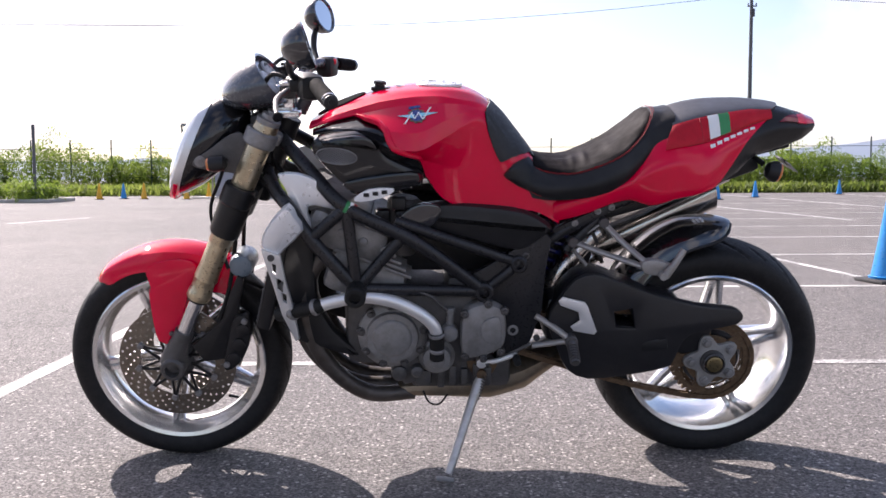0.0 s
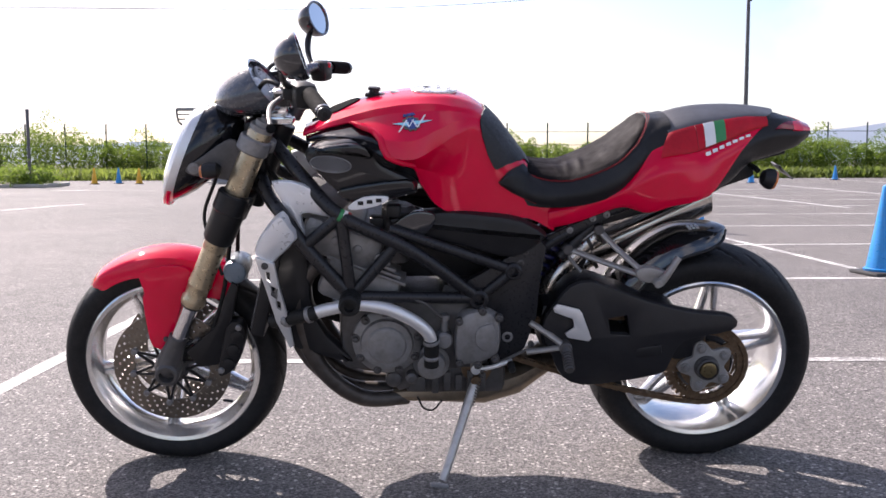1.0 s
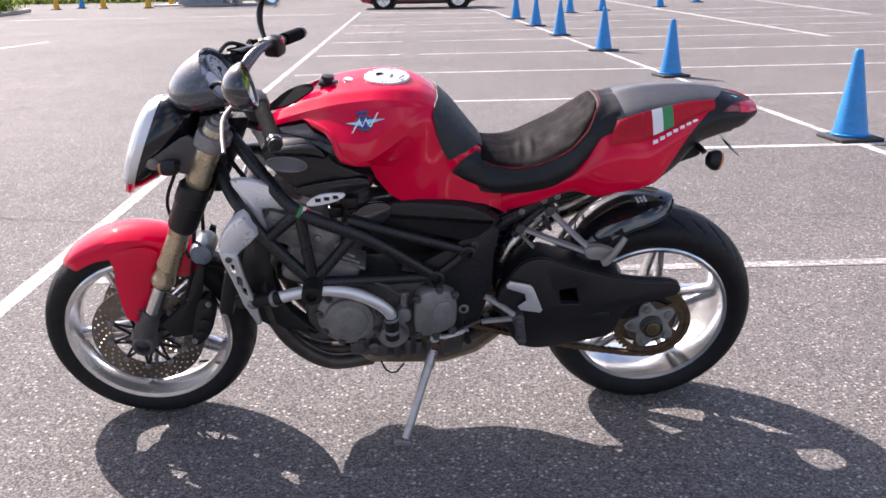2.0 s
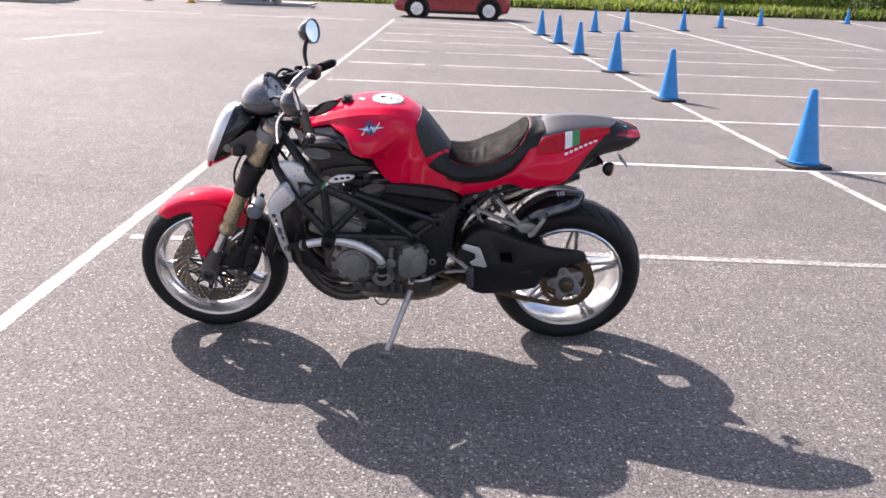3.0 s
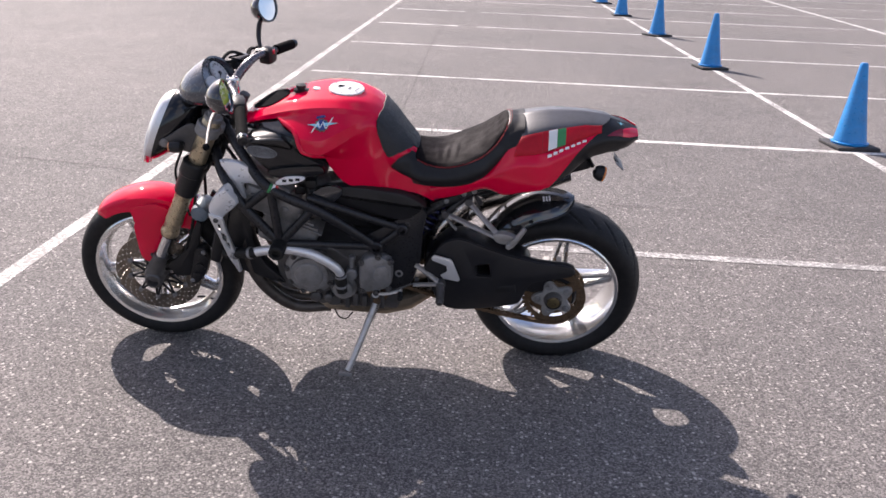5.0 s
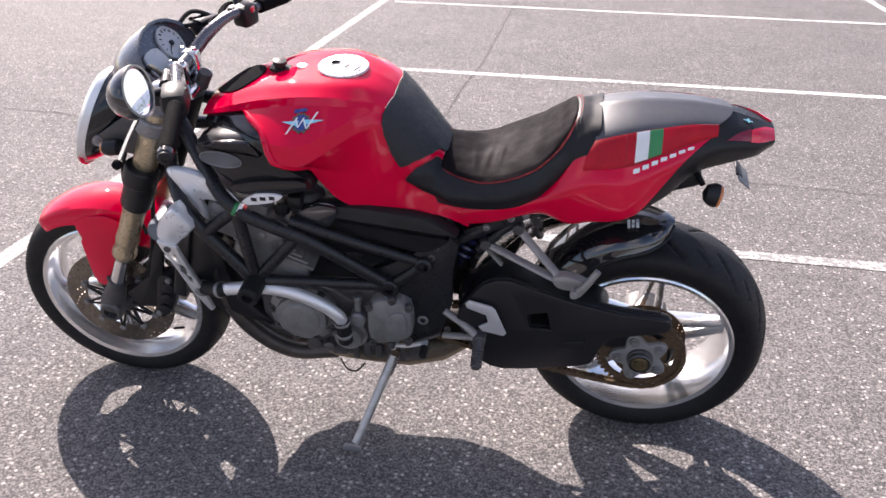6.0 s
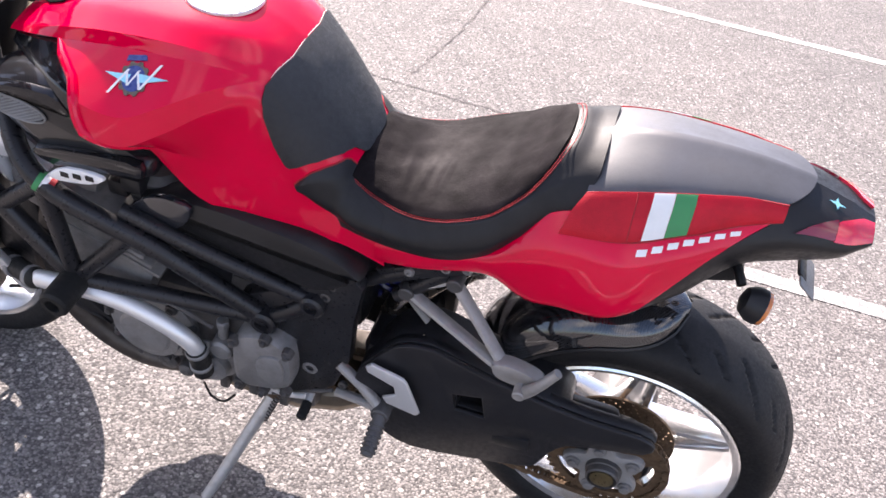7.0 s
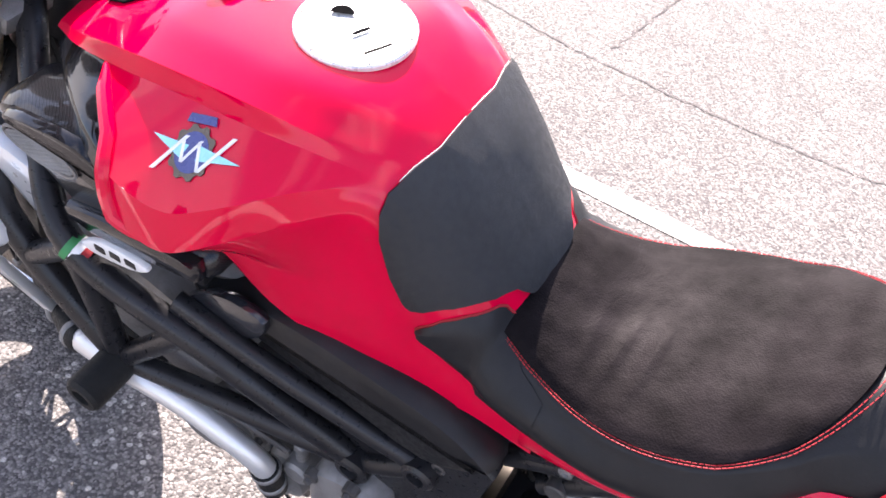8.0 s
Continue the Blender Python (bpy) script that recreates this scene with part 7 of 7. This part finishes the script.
    for x, z, w, h in ((-0.14, 0.214, 0.08, 0.026), (-0.02, 0.222, 0.095, 0.034), (0.10, 0.226, 0.095, 0.048), (0.19, 0.252, 0.088, 0.050), (0.26, 0.290, 0.07, 0.034), (0.32, 0.315, 0.05, 0.025)):
        rings.append([(x, w * math.cos(a) - 0.01, z + h * math.copysign(abs(math.sin(a)) ** 0.7, math.sin(a))) for a in (2 * math.pi * j / 20 for j in range(20))])
    ring_faces(bm, rings)
    part("exhaust_collector", bm, pbr("tarnished_collector_steel", (0.30, 0.25, 0.19), 0.42, metal=0.9, var=0.25, scale=8, dirt=(0.12, 0.08, 0.05), dirt_amount=0.5), bike, "tarnished exhaust collector box")
    # silencers under the tail
    for y, dz in ((0.055, 0.0), (0.140, -0.095)):
        bm = bmesh.new()
        tube(bm, [(0.255, y - 0.075, 0.462 + dz), (0.285, y - 0.070, 0.525 + dz), (0.36, y - 0.035, 0.598 + dz), (0.43, y, 0.632 + dz)], 0.026, 18, 6)
        lp = part("link_pipe", bm, STEEL_PIPE, bike, "golden-brown stained link pipe")
        a, b = Vector((0.365, y, 0.612 + dz)), Vector((0.712, y, 0.786 + dz))
        d = (b - a).normalized()
        bm = bmesh.new()
        u, v = frame_of(d)
        rings = []
        for t, r in ((0, 0.029), (0.10, 0.038), (0.5, 0.042), (0.97, 0.045), (1.0, 0.046), (1.0, 0.043), (0.9, 0.040)):
            ring = []
            for j in range(32):
                q = 2 * math.pi * j / 32
                off = u * math.cos(q) * r + v * math.sin(q) * r
                ring.append(a + d * ((b - a).length * t + (off.z * 0.35 if t > 0.85 else 0)) + off)
            rings.append(ring)
        ring_faces(bm, rings)
        part("silencer", bm, SILENCER, bike, "polished slash-cut steel silencer")
        for t in (0.12, 0.24):
            bm = bmesh.new()
            c = Vector((0.36, y - 0.030, 0.600 + dz)) + d * (t * 0.3 - 0.03)
            turned(bm, c, d, [(0, 0.028), (0.001, 0.030), (0.010, 0.030), (0.011, 0.028)], 20)
            part("pipe_clamp", bm, ALLOY_DARK, lp)


engine()


# ---- rear end ----
def rear_end():
    bm = bmesh.new()
    out = [(0.235, 0.435), (0.262, 0.490), (0.300, 0.540), (0.352, 0.552), (0.405, 0.532), (0.510, 0.490), (0.620, 0.458), (0.712, 0.445), (0.742, 0.426), (0.728, 0.402), (0.660, 0.390), (0.605, 0.378), (0.580, 0.345), (0.565, 0.305),
           (0.540, 0.288), (0.44, 0.275), (0.345, 0.270), (0.290, 0.298), (0.262, 0.355)]
    hole1 = [(0.405, 0.450), (0.450, 0.456), (0.460, 0.405), (0.412, 0.410)]
    slant = Matrix(((1, 0, 0, 0), (0.10, 1, 0, -0.025), (0, 0, 1, 0), (0, 0, 0, 1)))
    core = out[:6] + [(0.570, 0.470), (0.592, 0.440), (0.588, 0.400)] + out[12:]
    prism(bm, smooth_loop(core, 2), -0.144, -0.060, [hole1], bevel=0.004, place=slant)
    prism(bm, smooth_loop(out, 2), -0.144, -0.118, [hole1], bevel=0.008, place=slant)
    prism(bm, smooth_loop(out, 2), -0.156, -0.1435, [[(x - 0.002, z) for x, z in hole1]], bevel=0.006, place=slant)
    sw = part("swingarm", bm, SWING, bike, "black cast single-sided swingarm")
    bm = bmesh.new()
    block(bm, (0.28, -0.02, 0.42), (0.10, 0.20, 0.13), 0.03)
    part("swingarm_pivot", bm, SWING, sw)
    bm = bmesh.new()
    turned(bm, (CR[0], -0.052, CR[2]), (0, 1, 0), [(0, 0.07), (0.01, 0.078), (0.04, 0.075), (0.045, 0.06)], 32)
    block(bm, (0.60, -0.050, 0.36), (0.16, 0.04, 0.12), 0.02)
    part("hub_carrier", bm, SWING, sw)
    bm = bmesh.new()
    block(bm, (0.50, -0.128, 0.355), (0.09, 0.010, 0.03), 0.004, Euler((0, radians(-8), 0)).to_matrix())
    part("chain_guide", bm, BLACK, sw)
    # chain
    bm = bmesh.new()
    lower = spline([(0.150, -0.115, 0.345), (0.30, -0.100, 0.287), (0.45, -0.080, 0.232), (0.60, -0.066, 0.192), (0.672, -0.062, 0.180)], 12)
    upper = spline([(0.150, -0.115, 0.432), (0.40, -0.085, 0.436), (0.58, -0.066, 0.405), (0.681, -0.062, 0.394)], 12)
    arc = [around_y((0.681, 0, 0.287), 0.107, radians(a), -0.062) for a in range(0, 186, 8)]
    for run in (lower, upper, arc):
        for i, (p, q) in enumerate(zip(run, run[1:])):
            d = q - p
            n = max(1, round(d.length / 0.015))
            for k in range(n):
                c = p + d * (k + 0.5) / n
                w = 0.008 if (i + k) % 2 else 0.006
                for s in (-1, 1):
                    block(bm, c + Vector((0, s * w, 0)), (0.0155, 0.0022, 0.0125), 0, Euler((0, -math.atan2(d.z, d.x), 0)).to_matrix())
                turned(bm, c + d.normalized() * 0.007 - Vector((0, 0.0085, 0)), (0, 1, 0), [(0, 0.005), (0.017, 0.005)], 7)
    part("drive_chain", bm, RUST, bike, "rusty drive chain", smooth=0)
    # hugger over the rear tyre
    bm = bmesh.new()
    grid = []
    for k in range(37):
        t = k / 36
        a = radians(-62 + 68 * t)
        r = 0.332 + 0.040 * min(1.0, t / 0.7) + 0.006 * math.sin(math.pi * t)
        nose = math.sqrt(max(0.0, 1 - max(0.0, (t - 0.55) / 0.452) ** 3.4))
        half = 0.094 * max(nose, 0.06)
        low = 0.064 * max(nose, 0.1) * (1 - 0.12 * t)
        row = []
        for j in range(-12, 13):
            q = j / 12 * math.pi / 2
            flare = 0.004 if abs(j) == 12 else 0.0
            row.append(around_y(CR, r - low * (1 - math.cos(q)) - 0.012 * (1 - nose), a, half * math.sin(q) + math.copysign(flare, j)))
        grid.append(row)
    sheet(bm, grid, 0.003)
    hg = part("rear_hugger", bm, CARBON_POLISHED, bike, "glossy carbon rear hugger", smooth=60)
    hg.location.y = 0.022
    for s in (-1, 1):
        bm = bmesh.new()
        tube(bm, [g[-1 if s > 0 else 0] for g in grid[4:]], 0.0035, 6, 1)
        part("hugger_lip", bm, BLACK, hg)
    bm = bmesh.new()
    for i in range(3):
        for j in range(2):
            p = around_y(CR, 0.3745, radians(-10.5 + 1.5 * i), -0.052 + 0.017 * j)
            block(bm, p, (0.0065, 0.013 - 0.003 * (i % 2), 0.0015), 0, Euler((radians(8), radians(-10 + 1.5 * i), 0)).to_matrix())
    part("hugger_sticker", bm, WHITE, hg, smooth=0)
    # shock
    bm = bmesh.new()
    a, b = Vector((0.225, 0.035, 0.480)), Vector((0.285, 0.035, 0.655))
    d = (b - a).normalized()
    u, v = frame_of(d)
    coil = [a + d * ((b - a).length * k / 120) + 0.036 * (u * math.cos(k * 0.4) + v * math.sin(k * 0.4)) for k in range(121)]
    tube(bm, coil, 0.0065, 8, 1)
    sh = part("shock_spring", bm, BLUE_SPRING, bike, "blue rear shock spring")
    bm = bmesh.new()
    rod(bm, a - d * 0.03, b + d * 0.02, 0.022, 18)
    part("shock_body", bm, ALLOY_DARK, sh)
    bm = bmesh.new()
    tube(bm, [(0.285, -0.09, 0.625), (0.305, -0.092, 0.595), (0.335, -0.094, 0.560)], 0.008, 10, 3, 0.6)
    part("shock_rod", bm, ALLOY, sh)
    # pillion peg brackets
    for s in (-1, 1):
        bm = bmesh.new()
        tube(bm, [(0.372, s * 0.098, 0.670), (0.42, s * 0.120, 0.624), (0.475, s * 0.152, 0.580)], 0.0115, 10, 4, 0.6)
        tube(bm, [(0.298, s * 0.098, 0.622), (0.38, s * 0.122, 0.596), (0.475, s * 0.152, 0.570)], 0.0115, 10, 4, 0.6)
        tube(bm, [(0.298, s * 0.096, 0.622), (0.335, s * 0.097, 0.647), (0.372, s * 0.096, 0.672)], 0.007, 8, 3, 0.6)
        br = part("pillion_bracket", bm, BRUSHED_DULL, bike, "grey alloy pillion peg bracket")
        bm = bmesh.new()
        prism(bm, smooth_loop([(0.458, 0.587), (0.49, 0.594), (0.532, 0.580), (0.536, 0.564), (0.505, 0.553), (0.466, 0.560)], 3), *sorted((s * 0.138, s * 0.165)), bevel=0.006)
        part("bracket_plate", bm, BRUSHED_DULL, br)
        bm = bmesh.new()
        tube(bm, [(0.514, s * 0.172, 0.556), (0.532, s * 0.176, 0.584), (0.556, s * 0.170, 0.622)], [0.011, 0.009, 0.008], 12, 4)
        rod(bm, (0.508, s * 0.15, 0.558), (0.508, s * 0.186, 0.558), 0.010, 14)
        part("pillion_peg", bm, BRUSHED_DULL, br, "folded pillion peg")
        for p in ((0.372, 0.672), (0.298, 0.622)):
            bm = bmesh.new()
            rod(bm, (p[0], s * 0.085, p[1]), (p[0], s * 0.112, p[1]), 0.013, 16)
            part("bracket_bolt", bm, ALLOY_DARK, br)
        # rider's peg, heel plate and levers
        bm = bmesh.new()
        tube(bm, [(0.205, s * 0.145, 0.445), (0.25, s * 0.155, 0.418), (0.292, s * 0.168, 0.388)], 0.0105, 10, 4, 0.75)
        tube(bm, [(0.200, s * 0.145, 0.365), (0.25, s * 0.155, 0.376), (0.292, s * 0.168, 0.388)], 0.0095, 10, 4, 0.75)
        rb = part("footrest_bracket", bm, BRUSHED_DULL, bike, "grey alloy footrest bracket")
        bm = bmesh.new()
        rod(bm, (0.292, s * 0.15, 0.386), (0.292, s * 0.185, 0.388), 0.016, 16)
        prof = [(0, 0.0115), (0.012, 0.0115)]
        for k in range(6):
            h = 0.014 + 0.009 * k
            prof += [(h, 0.0115), (h + 0.0005, 0.0140), (h + 0.0045, 0.0140), (h + 0.005, 0.0115)]
        turned(bm, (0.293, s * 0.18, 0.386), (0.000, s * 0.066, -0.026), prof + [(0.070, 0.010)], 16)
        part("footpeg", bm, ALLOY_DARK, rb, "ribbed rider footpeg")
        bm = bmesh.new()
        prism(bm, [(0.258, 0.492), (0.268, 0.502), (0.322, 0.488), (0.330, 0.478), (0.356, 0.410), (0.350, 0.402), (0.298, 0.412), (0.290, 0.424), (0.312, 0.440), (0.308, 0.462), (0.262, 0.480)], *sorted((s * 0.162, s * 0.170)), bevel=0.003)
        part("heel_plate", bm, BRUSHED, rb, "polished alloy heel plate")
    bm = bmesh.new()
    tube(bm, [(0.072, -0.150, 0.322), (0.110, -0.158, 0.330), (0.150, -0.160, 0.345)], [0.008, 0.006, 0.006], 10, 4)
    rod(bm, (0.156, -0.15, 0.346), (0.158, -0.195, 0.344), 0.0065, 10)
    turned(bm, (0.072, -0.13, 0.322), (0, -1, 0), [(0, 0.013), (0.028, 0.013), (0.03, 0.008)], 14)
    gl = part("gear_lever", bm, BRUSHED, bike, "grey gear lever with rubber tip")
    bm = bmesh.new()
    rod(bm, (0.157, -0.172, 0.345), (0.158, -0.205, 0.343), 0.0095, 12)
    part("lever_rubber", bm, RUBBER_SOFT, gl)
    bm = bmesh.new()
    rod(bm, (0.082, -0.158, 0.318), (0.195, -0.150, 0.372), 0.004, 8)
    part("linkage_rod", bm, ALLOY_DARK, gl)
    # side stand
    bm = bmesh.new()
    tube(bm, [(0.078, -0.118, 0.285), (0.068, -0.135, 0.262), (0.040, -0.180, 0.200), (0.005, -0.240, 0.118), (-0.014, -0.270, 0.078)], [0.015, 0.0135, 0.012, 0.011, 0.010], 14, 6)
    st = part("side_stand", bm, STAND, bike, "grey steel side stand leg")
    bm = bmesh.new()
    block(bm, (-0.022, -0.279, 0.068), (0.046, 0.020, 0.009), 0.004, Euler((radians(-12.7), radians(10), 0)).to_matrix())
    part("stand_foot", bm, ALLOY, st)
    bm = bmesh.new()
    prism(bm, smooth_loop([(0.035, 0.318), (0.11, 0.318), (0.105, 0.285), (0.085, 0.268), (0.055, 0.275)], 2), -0.128, -0.100, bevel=0.004)
    turned(bm, (0.074, -0.125, 0.282), (0, -1, 0), [(0, 0.014), (0.016, 0.013), (0.018, 0.008)], 14)
    part("stand_mount", bm, RUST, st, "rusty stand mount")
    bm = bmesh.new()
    a, b = Vector((0.092, -0.128, 0.305)), Vector((0.062, -0.160, 0.225))
    d = (b - a).normalized()
    u, v = frame_of(d)
    tube(bm, [a + d * ((b - a).length * k / 90) + 0.006 * (u * math.cos(k * 0.9) + v * math.sin(k * 0.9)) for k in range(91)], 0.0016, 5, 1)
    part("stand_spring", bm, ALLOY_DARK, st)
    bm = bmesh.new()
    tube(bm, [(-0.075, -0.13, 0.235), (-0.06, -0.135, 0.206), (-0.035, -0.135, 0.200), (-0.012, -0.13, 0.225)], 0.0025, 6, 6)
    part("drain_hose", bm, RUBBER_SOFT, bike)
    # seat rail and small hardware below the tail
    bm = bmesh.new()
    prism(bm, [(0.245, 0.655), (0.30, 0.682), (0.39, 0.722), (0.40, 0.705), (0.33, 0.668), (0.262, 0.628)], -0.106, -0.086, bevel=0.004)
    rl = part("seat_rail_bracket", bm, FRAME, bike)
    for x, z in ((0.30, 0.672), (0.355, 0.702), (0.388, 0.712)):
        bm = bmesh.new()
        turned(bm, (x, -0.104, z), (0, -1, 0), [(0, 0.009), (0.006, 0.008), (0.007, 0.004), (0.004, 0.003)], 12)
        part("rail_bolt", bm, ALLOY, rl)
    bm = bmesh.new()
    block(bm, (0.44, 0, 0.70), (0.36, 0.13, 0.03), 0.01, Euler((0, radians(-16), 0)).to_matrix())
    block(bm, (0.68, -0.035, 0.790), (0.16, 0.06, 0.05), 0.015, Euler((0, radians(-20), 0)).to_matrix())
    part("undertray", bm, BLACK, bike)
    # Added black filler that keeps the gap beside the shock dark
    bm = bmesh.new()
    prism(bm, smooth_loop([(0.17, 0.34), (0.20, 0.61), (0.30, 0.625), (0.36, 0.60), (0.375, 0.54), (0.35, 0.47), (0.33, 0.36)], 2), 0.045, 0.085, bevel=0.008)
    part("rear_gap_filler", bm, BLACK, bike, "added black block darkening the gap beside the shock")


rear_end()
